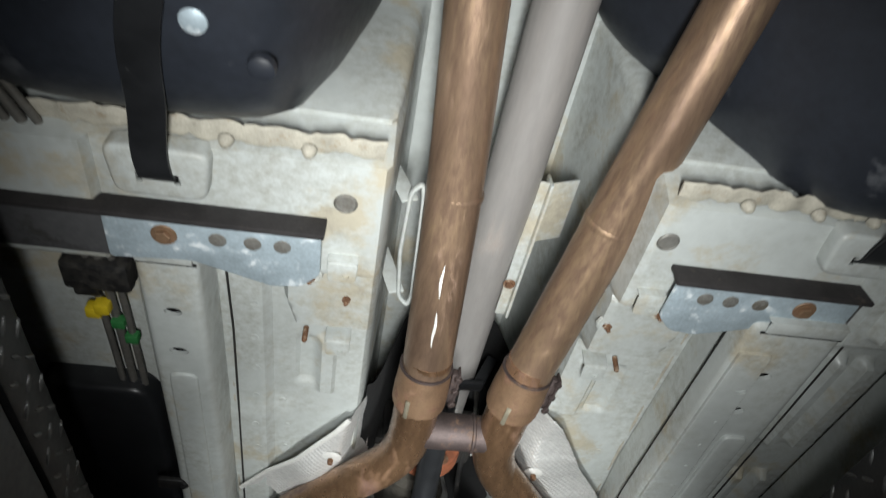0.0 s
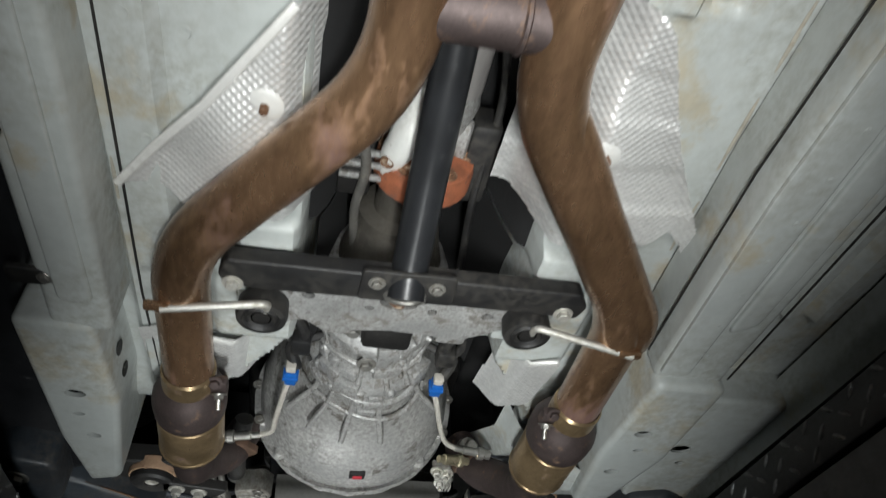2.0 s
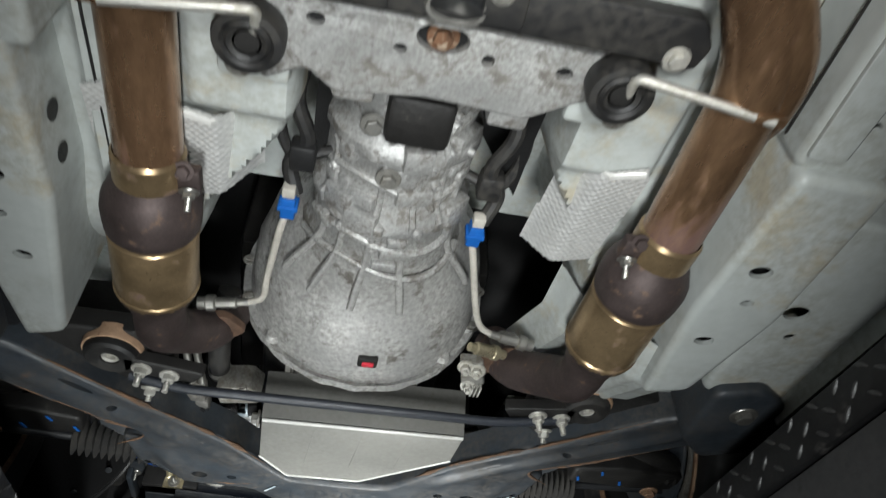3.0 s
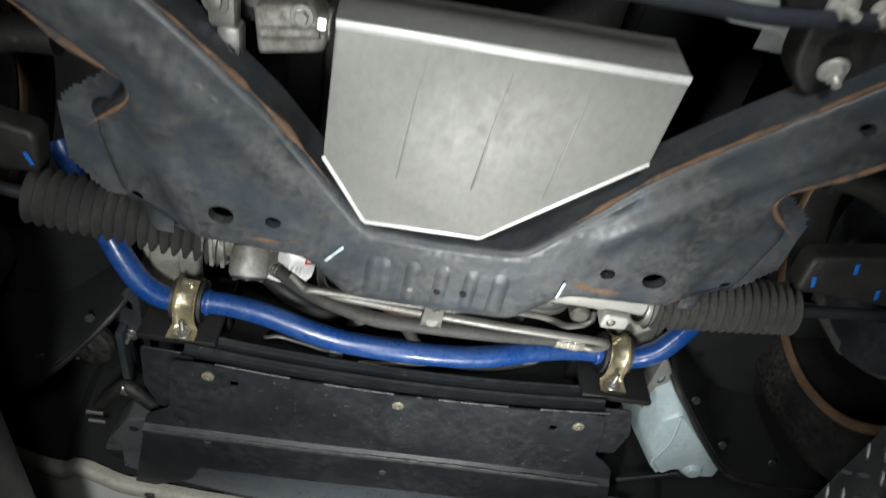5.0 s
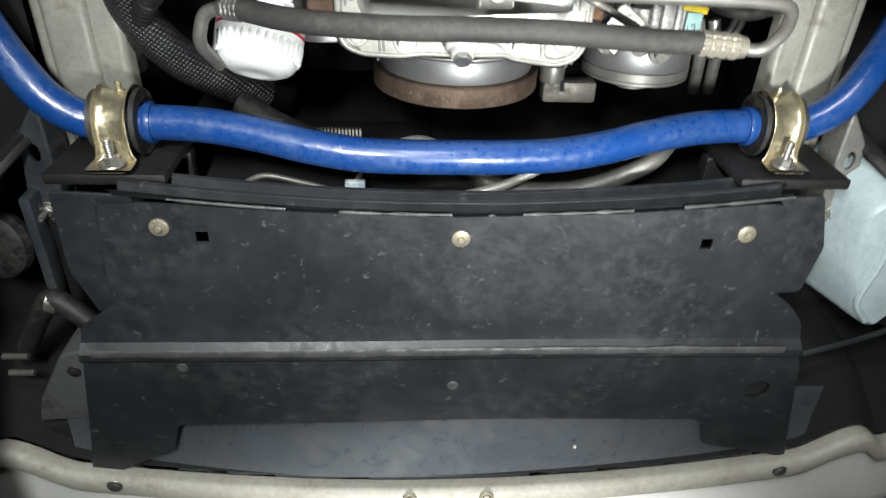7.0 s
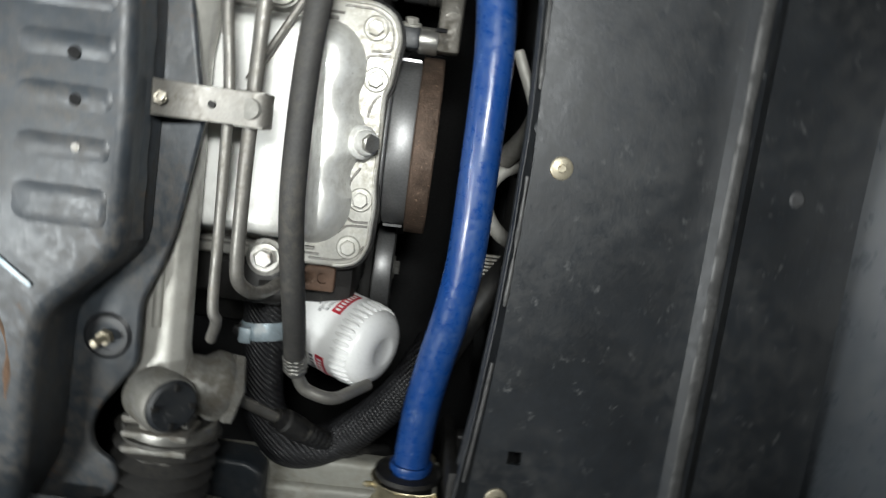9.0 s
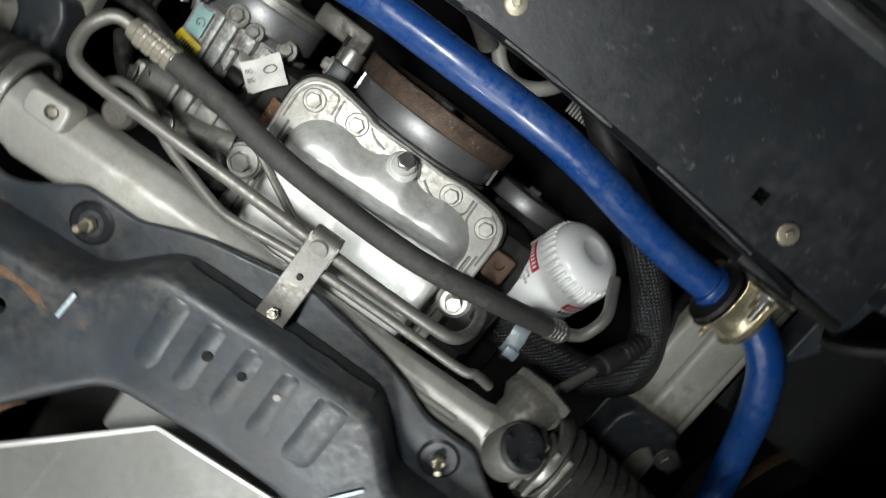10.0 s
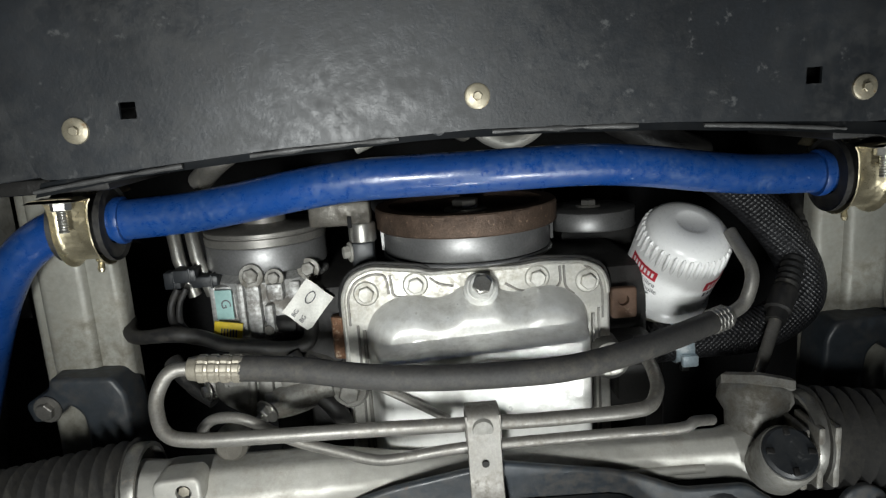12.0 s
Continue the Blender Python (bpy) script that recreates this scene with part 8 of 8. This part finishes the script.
# ---- splash shield ----
def splash_shield():
    t = thing("splash_shield", (0, 3.7, 1.84), "scuffed black plastic splash shield held by brass-coloured screws", "splash shield")
    outline = [(-0.345, 3.553), (-0.30, 3.552), (-0.15, 3.5615), (0.0, 3.566), (0.15, 3.5615), (0.30, 3.550), (0.325, 3.550), (0.338, 3.60), (0.345, 3.66), (0.372, 3.68), (0.388, 3.70), (0.395, 3.74), (0.405, 3.76), (0.442, 3.928), (0.322, 3.897), (0.311, 3.853), (0.0, 3.848), (-0.322, 3.851), (-0.334, 3.896), (-0.442, 3.952), (-0.395, 3.70), (-0.356, 3.672), (-0.350, 3.60)]
    holes = [ring2(-0.253, 3.589, 0.0085, 0.0085, 4, math.pi / 4), ring2(0.253, 3.596, 0.0085, 0.0085, 4, math.pi / 4), ring2(0.367, 3.803, 0.0155, 0.0155, 20)]

    def inside(x, y, poly):
        c = False
        for (ax, ay), (bx, by) in zip(poly, poly[1:] + poly[:1]):
            if (ay > y) != (by > y) and x < (bx - ax) * (y - ay) / (by - ay) + ax:
                c = not c
        return c

    def sz(x, y):
        # flat panel, a raised fold across it, then a slope to the front edge
        fold = -0.0105 * bump1(y, 3.726, 3.738, 0.008)
        return 1.846 + fold + 0.006 * sstep(3.74, 3.90, y) + 0.0025 * noise.noise(Vector((x * 4, y * 5, 1))) 

    poly = smooth_poly(outline, 0.008, 3)
    bm = bmesh.new()
    vs = [bm.verts.new((x, y, 0)) for x, y in poly]
    edges = [bm.edges.new((vs[i], vs[(i + 1) % len(vs)])) for i in range(len(vs))]
    for h in holes:
        hv = [bm.verts.new((x, y, 0)) for x, y in h]
        edges += [bm.edges.new((hv[i], hv[(i + 1) % len(hv)])) for i in range(len(hv))]
    bmesh.ops.triangle_fill(bm, use_beauty=True, edges=edges)
    for yy in steps(3.56, 3.90, 0.01):
        geom = bm.verts[:] + bm.edges[:] + bm.faces[:]
        bmesh.ops.bisect_plane(bm, geom=geom, plane_co=(0, yy, 0), plane_no=(0, 1, 0))
    for xx in steps(-0.40, 0.40, 0.04):
        geom = bm.verts[:] + bm.edges[:] + bm.faces[:]
        bmesh.ops.bisect_plane(bm, geom=geom, plane_co=(xx, 0, 0), plane_no=(1, 0, 0))
    for v in bm.verts:
        v.co.z = sz(v.co.x, v.co.y)
    r = bmesh.ops.extrude_face_region(bm, geom=bm.faces[:])
    for v in [g for g in r["geom"] if isinstance(g, bmesh.types.BMVert)]:
        v.co.z += 0.003
    part("panel", bm, M_PLAST, t, "", 30)
    # added black cup hides the lit dam and gives the hole its shade
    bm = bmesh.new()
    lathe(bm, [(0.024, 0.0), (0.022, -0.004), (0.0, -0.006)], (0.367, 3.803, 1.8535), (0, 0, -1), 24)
    part("hole_cup", bm, M_DARK, t, "black cup added to keep the round hole in shade")
    # side flaps behind the panel's shoulders
    for s, w in ((-1, [(-0.395, 3.548), (-0.318, 3.552), (-0.318, 3.688), (-0.378, 3.694), (-0.398, 3.640)]), (1, [(0.318, 3.552), (0.372, 3.548), (0.392, 3.610), (0.384, 3.668), (0.345, 3.672)])):
        bm = bmesh.new()
        stamped(bm, smooth_poly(w, 0.006), [], 1.862, 1.865, 0.001)
        part("side_flap", bm, M_PLAST, t, "dusty black side flap")
    # worn ridge along the fold
    bm = bmesh.new()
    q = [(x, 3.730, sz(x, 3.731) + 0.0003) for x in steps(-0.388, 0.372, 0.006)]
    sweep(bm, q, [0.0052 + 0.0022 * noise.noise(Vector((p[0] * 22, 4, 0))) for p in q], 10, True, 0.3)
    part("worn_fold", bm, M_SCUFF, t, "scuffed grey fold line", 60)
    for x in (-0.28, -0.12, 0.06, 0.22):
        bm = bmesh.new()
        q = [(x + u, 3.5645 - 0.20 * (x + u) ** 2 - 0.001, 1.8468) for u in steps(0, 0.11, 0.006)]
        sweep(bm, q, [0.0018 + 0.0014 * noise.noise(Vector((p[0] * 60, 7, 0))) for p in q], 8)
        part("worn_edge", bm, M_SCUFF, t, "scuffed grey rear edge", 60)
    # stepped rear wall rising behind the panel, with rolled ledges
    def rear(x):
        return 3.566 - 0.20 * x * x

    bm = bmesh.new()
    sec = [(-0.006, 1.848), (-0.002, 1.852), (0.004, 1.856), (0.004, 1.866), (-0.004, 1.868), (-0.005, 1.872), (0.004, 1.876), (0.006, 1.892), (-0.002, 1.894), (-0.003, 1.898), (0.02, 1.902)]
    rows = []
    for x in steps(-0.335, 0.33, 0.018):
        wob = 0.0018 * noise.noise(Vector((x * 14, 0, 3)))
        rows.append([bm.verts.new((x * (1 - 0.6 * (z - 1.848)), rear(x) + y + wob, z + wob)) for y, z in sec])
    for a, b in zip(rows, rows[1:]):
        for i in range(len(sec) - 1):
            bm.faces.new((a[i], a[i + 1], b[i + 1], b[i]))
    part("rear_wall", bm, M_PLAST, t, "scuffed stepped rear edge", 40)
    for x, y in ((-0.292, 3.578), (0.0, 3.590), (0.292, 3.584)):
        bm = bmesh.new()
        lathe(bm, [(0, 0.0012), (0.0078, 0.0014), (0.0094, 0.0006), (0.0098, -0.002)], (x, y, 1.8452), (0, 0, -1), 24)
        s = part("screw_washer", bm, M_BRASS, t, "brass-coloured washer")
        bolt(s, (x, y, 1.8436), 0.0036, 0.003, M_BRASS, washer=False, name="screw")
    for x, y in ((0.0, 3.790), (-0.30, 3.758), (0.20, 3.57), (0.13, 3.585)):
        bm = bmesh.new()
        lathe(bm, [(0, 0.0015), (0.005, 0.0015), (0.007, 0.0)], (x, y, 1.8475), (0, 0, -1), 16)
        part("rivet", bm, M_LIFT, t)
    # round raised dots along the rear edge
    for x in (0.20, 0.175, 0.19, 0.145, 0.03, -0.05):
        bm = bmesh.new()
        lathe(bm, [(0, 0.001), (0.0045, 0.001), (0.006, 0.0)], (x, 3.569, 1.8475), (0, 0, -1), 14)
        part("moulded_dot", bm, M_PLAST, t)
    # inner sloping air dam in front
    d = thing("air_dam", (0, 3.9, 1.86), "smooth black plastic air dam behind the bumper", "air dam")
    bm = bmesh.new()
    field(bm, steps(-0.46, 0.47, 0.03), steps(3.82, 4.0, 0.008), lambda x, y: 1.872 - 0.014 * sstep(3.86, 4.0, y) + 0.0015 * math.sin(x * 9) if y < 3.972 - 0.22 * x * x else None)
    part("panel", bm, M_DAM, d, "", 60)
    bm = bmesh.new()
    block(bm, 0.161, 0.1645, 3.909, 3.913, 1.858, 1.862, 0.001)
    part("pale_fleck", bm, M_LABEL, d)


splash_shield()


# ---- bumper ----
def bumper():
    t = thing("front_bumper", (0, 4.0, 1.83), "white painted bumper cover seen from below, dusty inside lip", "bumper")

    def lip_y(x):
        ax = abs(x)
        return 3.956 - 0.22 * ax * ax - 0.026 * sstep(0.45, 0.52, ax) + 0.030 * sstep(0.53, 0.565, ax) - 0.55 * max(0, ax - 0.58) ** 1.3

    xs = steps(-0.90, 0.90, 0.01)
    lip = [(0.012, 1.848), (0.009, 1.834), (0.012, 1.827), (0.019, 1.824), (0.032, 1.823), (0.038, 1.826), (0.040, 1.833)]
    outer = [(0.040, 1.833), (0.06, 1.836), (0.12, 1.832), (0.18, 1.840), (0.22, 1.87), (0.24, 1.93), (0.235, 2.05), (0.21, 2.2)]
    for name, sec, material, label in (("lip", lip, M_LIP, "dusty folded lower lip"), ("cover", outer, M_BUMPER, "clean white painted cover")):
        bm = bmesh.new()
        rows = []
        for x in xs:
            k = 1 - 0.35 * sstep(0.5, 0.9, abs(x))
            rows.append([bm.verts.new((x * (1 + 0.02 * (y > 0.1)), lip_y(x) + y * k, z + 0.012 + 0.02 * sstep(0.5, 0.8, abs(x)))) for y, z in sec])
        for a, b in zip(rows, rows[1:]):
            for i in range(len(sec) - 1):
                bm.faces.new((a[i], a[i + 1], b[i + 1], b[i]))
        part(name, bm, material, t, label, 45)
    for x in (-0.408, -0.048, 0.051, 0.430):
        bolt(t, (x, lip_y(x) + 0.020, 1.836), 0.006, 0.004, M_BRASS if abs(x) < 0.1 else M_STEEL)
    bm = bmesh.new()
    block(bm, -0.36, -0.30, 4.03, 4.09, 1.836, 1.846, 0.003)
    part("lower_grille", bm, M_PLAST, t, "grey grille tab")


bumper()


# ---- wheel wells, bottle, side parts ----
def liner(s):
    t = thing("wheel_liner", (s * 0.5, 3.5, 1.9), "black felt wheel arch liner", "wheel liner", "wheel liners")
    line = [(0.442, 3.517, 1.95), (0.464, 3.540, 1.90), (0.53, 3.610, 1.857), (0.588, 3.665, 1.852), (0.657, 3.686, 1.852), (0.78, 3.690, 1.852)]
    q = curve([(s * x + (0.010 if s < 0 else 0.0), y, z) for x, y, z in line], 8)
    bm = bmesh.new()
    rows = []
    for p in q:
        rows.append([bm.verts.new((p.x, p.y + dy, p.z + dz)) for dy, dz in ((0.010, 0.012), (0.004, 0.0), (-0.006, 0.001), (-0.014, 0.03), (-0.03, 0.14), (-0.07, 0.28), (-0.10, 0.36))])
    for a, b in zip(rows, rows[1:]):
        for i in range(6):
            bm.faces.new((a[i], a[i + 1], b[i + 1], b[i]))
    part("felt", bm, M_DARK, t, "", 60)
    bm = bmesh.new()
    sweep(bm, [p + Vector((0, 0.004, -0.002)) for p in q], 0.005, 8)
    part("edge_bead", bm, M_RUB, t, "rolled black liner edge")
    for k in (12, 22, 34):
        bm = bmesh.new()
        lathe(bm, [(0, 0.002), (0.006, 0.002), (0.008, 0.0)], q[k] + Vector((0, -0.02, 0.03)), (0, -0.6, -1), 14)
        part("push_clip", bm, M_PLAST, t)
    # brake and wheel
    w = thing("brake_assembly", (s * 0.765, 3.262, 1.952), "black tyre, grey disc and caliper at the front hub", "brake assembly", "brake assemblies")
    c = (s * 0.765, 3.262, 1.952)
    bm = bmesh.new()
    lathe(bm, [(0.235, -0.10), (0.25, -0.115), (0.30, -0.122), (0.322, -0.112), (0.333, -0.09), (0.335, 0.0), (0.333, 0.09), (0.322, 0.112), (0.30, 0.122), (0.25, 0.115), (0.235, 0.10)], c, (s, 0, 0), 64)
    part("tyre", bm, M_RUB, w, "", 50)
    bm = bmesh.new()
    lathe(bm, [(0.236, -0.10), (0.232, -0.09), (0.225, -0.05), (0.222, 0.04), (0.10, 0.05), (0, 0.05)], c, (s, 0, 0), 56)
    part("rim", bm, M_ENGINE, w, "grimy wheel rim", 50)
    bm = bmesh.new()
    lathe(bm, [(0.222, -0.104), (0.226, -0.110), (0.234, -0.111), (0.238, -0.106), (0.236, -0.100)], c, (s, 0, 0), 56)
    part("rim_lip", bm, M_CLAMP, w, "dusty tan rim lip", 50)
    bm = bmesh.new()
    lathe(bm, [(0.07, -0.075), (0.155, -0.075), (0.157, -0.07), (0.157, -0.05), (0.07, -0.05)], c, (s, 0, 0), 56)
    part("brake_disc", bm, M_CASTD, w, "grey brake disc")
    bm = bmesh.new()
    lathe(bm, [(0.0, -0.14), (0.045, -0.14), (0.06, -0.12), (0.10, -0.095), (0.150, -0.088), (0.152, -0.082), (0.0, -0.08)], c, (s, 0, 0), 48)
    part("dust_shield", bm, M_BLACK, w)
    bm = bmesh.new()
    block(bm, s * 0.675, s * 0.735, 3.34, 3.42, 1.92, 2.05, 0.012)
    part("caliper", bm, M_CASTD, w)
    bolt(w, (s * 0.66, 3.25, 1.80), 0.016, 0.02, M_ENGINE)
    bolt(w, (s * 0.668, 3.18, 1.84), 0.010, 0.02, M_ENGINE, (-s, 0, -0.5))


liner(-1)
liner(1)


def washer_bottle():
    t = thing("washer_bottle", (0.48, 3.60, 1.90), "pale blue-grey plastic washer bottle with moulded ridges", "washer bottle")
    bm = bmesh.new()
    lo = smooth_poly([(0.400, 3.545), (0.428, 3.520), (0.560, 3.655), (0.562, 3.694), (0.518, 3.700), (0.500, 3.683), (0.478, 3.684), (0.466, 3.704), (0.438, 3.690), (0.405, 3.62)], 0.012, 3)
    hi = smooth_poly([(0.382, 3.505), (0.402, 3.480), (0.60, 3.66), (0.60, 3.72), (0.53, 3.73), (0.50, 3.71), (0.478, 3.71), (0.45, 3.73), (0.40, 3.71), (0.380, 3.62)], 0.012, 3)
    la, lb, lc = ([bm.verts.new((x, y, z)) for x, y in p] for p, z in ((offset(lo, 0.006), 1.868), (lo, 1.874), (hi, 2.10)))
    for a, b in ((la, lb), (lb, lc)):
        for i in range(len(a)):
            j = (i + 1) % len(a)
            bm.faces.new((a[i], a[j], b[j], b[i]))
    bm.faces.new(la)
    bm.faces.new(lc)
    part("tank", bm, M_BOTTLE, t, "", 40)
    bm = bmesh.new()
    sweep(bm, curve([(0.428, 3.53, 1.869), (0.437, 3.60, 1.867), (0.430, 3.66, 1.868), (0.45, 3.69, 1.868)], 6), 0.004, 8)
    part("moulded_ridge", bm, M_BOTTLE, t)
    bm = bmesh.new()
    lathe(bm, [(0, -0.014), (0.012, -0.012), (0.022, 0.0), (0.024, 0.02), (0.02, 0.05)], (0.512, 3.676, 1.872), (0, 0, 1), 22)
    part("sump_bulge", bm, M_BOTTLE, t)
    t.location = t.location + Vector((0.034, 0.028, 0.004))
    p = thing("washer_pump", (0.5, 3.72, 1.89), "small black washer pump below the bottle", "pump")
    bm = bmesh.new()
    lathe(bm, [(0, 0), (0.012, 0), (0.014, 0.004), (0.014, 0.05), (0, 0.05)], (0.545, 3.735, 1.885), (0.1, 0.3, 1), 18)
    sweep(bm, curve([(0.545, 3.74, 1.888), (0.49, 3.76, 1.885), (0.43, 3.775, 1.88)], 6), 0.004, 8)
    part("pump_body", bm, M_PLAST, p)


washer_bottle()


def left_corner():
    # horn, hose and black duct behind the left corner
    h = thing("horn", (-0.50, 3.70, 1.93), "black round horn with ribbed edge", "horn")
    bm = bmesh.new()
    lathe(bm, [(0, 0.0), (0.012, 0.0), (0.014, 0.004), (0.034, 0.006), (0.040, 0.010), (0.042, 0.02), (0.038, 0.03), (0, 0.034)], (-0.515, 3.655, 1.925), (0.2, 0.1, 1), 28)
    part("horn_body", bm, M_RUB, h)
    for k in range(6):
        w = k * math.pi / 3
        bolt(h, (-0.515 + 0.033 * math.cos(w), 3.655 + 0.033 * math.sin(w), 1.929), 0.003, 0.003, M_STEEL, washer=False)
    bm = bmesh.new()
    block(bm, -0.452, -0.440, 3.58, 3.72, 1.905, 1.93, 0.003)
    part("bracket", bm, M_BLACK, h)
    for y in (3.775, 3.80):
        bm = bmesh.new()
        lathe(bm, [(0, 0), (0.004, 0), (0.004, 0.028), (0, 0.028)], (-0.515, y, 1.888), (1, 0.02, 0), 10)
        part("stud", bm, M_STEEL, h)
    c = thing("intake_hose", (-0.44, 3.70, 1.90), "black ribbed hose with a steel worm clamp", "hose")
    bm = bmesh.new()
    sweep(bm, curve([(-0.50, 3.78, 1.91), (-0.462, 3.72, 1.90), (-0.44, 3.70, 1.895), (-0.40, 3.735, 1.89), (-0.37, 3.76, 1.895)], 7), 0.012, 14)
    part("hose", bm, M_RUB, c)
    bm = bmesh.new()
    lathe(bm, [(0.012, -0.006), (0.0138, -0.006), (0.0138, 0.006), (0.012, 0.006)], (-0.443, 3.703, 1.896), (1, 0.3, 0), 20)
    part("worm_clamp", bm, M_STEEL, c)
    d = thing("air_duct", (-0.46, 3.83, 1.90), "flat black plastic air duct beside the shield", "air duct")
    bm = bmesh.new()
    w = [(-0.442, 3.76), (-0.398, 3.75), (-0.402, 3.84), (-0.418, 3.86), (-0.492, 3.865), (-0.482, 3.83)]
    stamped(bm, smooth_poly(w, 0.006), [], 1.872, 1.93, 0.004)
    part("duct_shell", bm, M_LIFT, d, "", 40)
    bolt(d, (-0.432, 3.785, 1.872), 0.005, 0.003, M_RUB)
    bm = bmesh.new()
    w = [(-0.43, 3.87), (-0.50, 3.875), (-0.53, 3.91), (-0.45, 3.93)]
    stamped(bm, smooth_poly(w[::-1], 0.01), [], 1.876, 1.93, 0.006)
    part("duct_end", bm, M_DARK, d)
    # fan shroud above; the black backing behind both corners follows further down
    f = thing("fan_shroud", (0, 3.7, 2.05), "black plastic radiator shroud above the shield", "fan shroud")
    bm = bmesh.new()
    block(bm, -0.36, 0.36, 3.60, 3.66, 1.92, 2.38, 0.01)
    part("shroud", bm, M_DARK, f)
    for name, pts, r, material, label in (
            ("lower_tube", [(-0.075, 3.606, 1.932), (-0.047, 3.601, 1.930), (0.0, 3.588, 1.929), (0.05, 3.574, 1.930), (0.10, 3.553, 1.940)], 0.0055, M_RACK, "pale metal tube"),
            ("fan_pipe", [(0.0, 3.56, 1.985), (0.033, 3.578, 1.952), (0.085, 3.588, 1.947), (0.134, 3.587, 1.948), (0.180, 3.573, 1.949), (0.219, 3.552, 1.950), (0.25, 3.53, 1.975)], 0.0105, M_LINE, "thick grey pipe"),
            ("bright_hose", [(-0.095, 3.60, 2.01), (-0.078, 3.568, 1.992), (-0.058, 3.551, 1.986), (-0.036, 3.547, 1.985), (-0.014, 3.559, 1.990), (0.002, 3.59, 2.005)], 0.0075, M_RACK, "pale bent hose"),
            ("wire_bracket", [(-0.226, 3.576, 1.936), (-0.220, 3.569, 1.930), (-0.200, 3.563, 1.929), (-0.160, 3.572, 1.929), (-0.118, 3.582, 1.930), (-0.104, 3.570, 1.950)], 0.0032, M_LINE, "bent grey wire")):
        bm = bmesh.new()
        sweep(bm, curve(pts, 8), r, 14)
        part(name, bm, material, f, label, 60)
    bm = bmesh.new()
    block(bm, -0.120, -0.098, 3.568, 3.592, 1.926, 1.934, 0.002)
    part("wire_clip", bm, M_GALV, f, "bright clip on the wire")
    # a strip of radiator core with its fins, seen between the hoses
    core = thing("radiator_core", (-0.15, 3.58, 2.07), "grey finned radiator core behind the hoses", "radiator")
    bm = bmesh.new()
    block(bm, -0.20, -0.02, 3.592, 3.598, 2.045, 2.16, 0.002)
    part("core_frame", bm, M_ENGINE, core)
    fin = bmesh.new()
    block(fin, -0.0012, 0.0012, -0.017, 0.017, -0.004, 0.004, 0.0004)
    fin_mesh = finish(fin, "fin", M_CASTD)
    for k in range(16):
        ob = new("fin", fin_mesh)
        ob.parent = core
        ob.location = (-0.022 + k * 0.0042, -0.006, -0.024)


left_corner()


def inner_fascia():
    # added black panels hide the bumper's white inside and stand in for darkness
    t = thing("inner_fascia", (0, 3.93, 1.95), "black panels standing in for the dark behind the bumper", "inner fascia", kind="structure")
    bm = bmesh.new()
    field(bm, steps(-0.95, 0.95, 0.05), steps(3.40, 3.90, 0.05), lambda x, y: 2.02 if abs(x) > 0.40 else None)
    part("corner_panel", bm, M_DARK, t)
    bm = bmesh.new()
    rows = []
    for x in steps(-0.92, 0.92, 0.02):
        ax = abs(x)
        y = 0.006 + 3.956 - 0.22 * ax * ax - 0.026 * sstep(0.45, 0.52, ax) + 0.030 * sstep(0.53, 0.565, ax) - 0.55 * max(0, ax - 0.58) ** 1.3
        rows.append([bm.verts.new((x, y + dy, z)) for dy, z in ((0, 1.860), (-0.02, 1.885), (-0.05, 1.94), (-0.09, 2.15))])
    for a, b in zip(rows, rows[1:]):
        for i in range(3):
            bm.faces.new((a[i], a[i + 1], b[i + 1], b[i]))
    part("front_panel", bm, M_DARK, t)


inner_fascia()
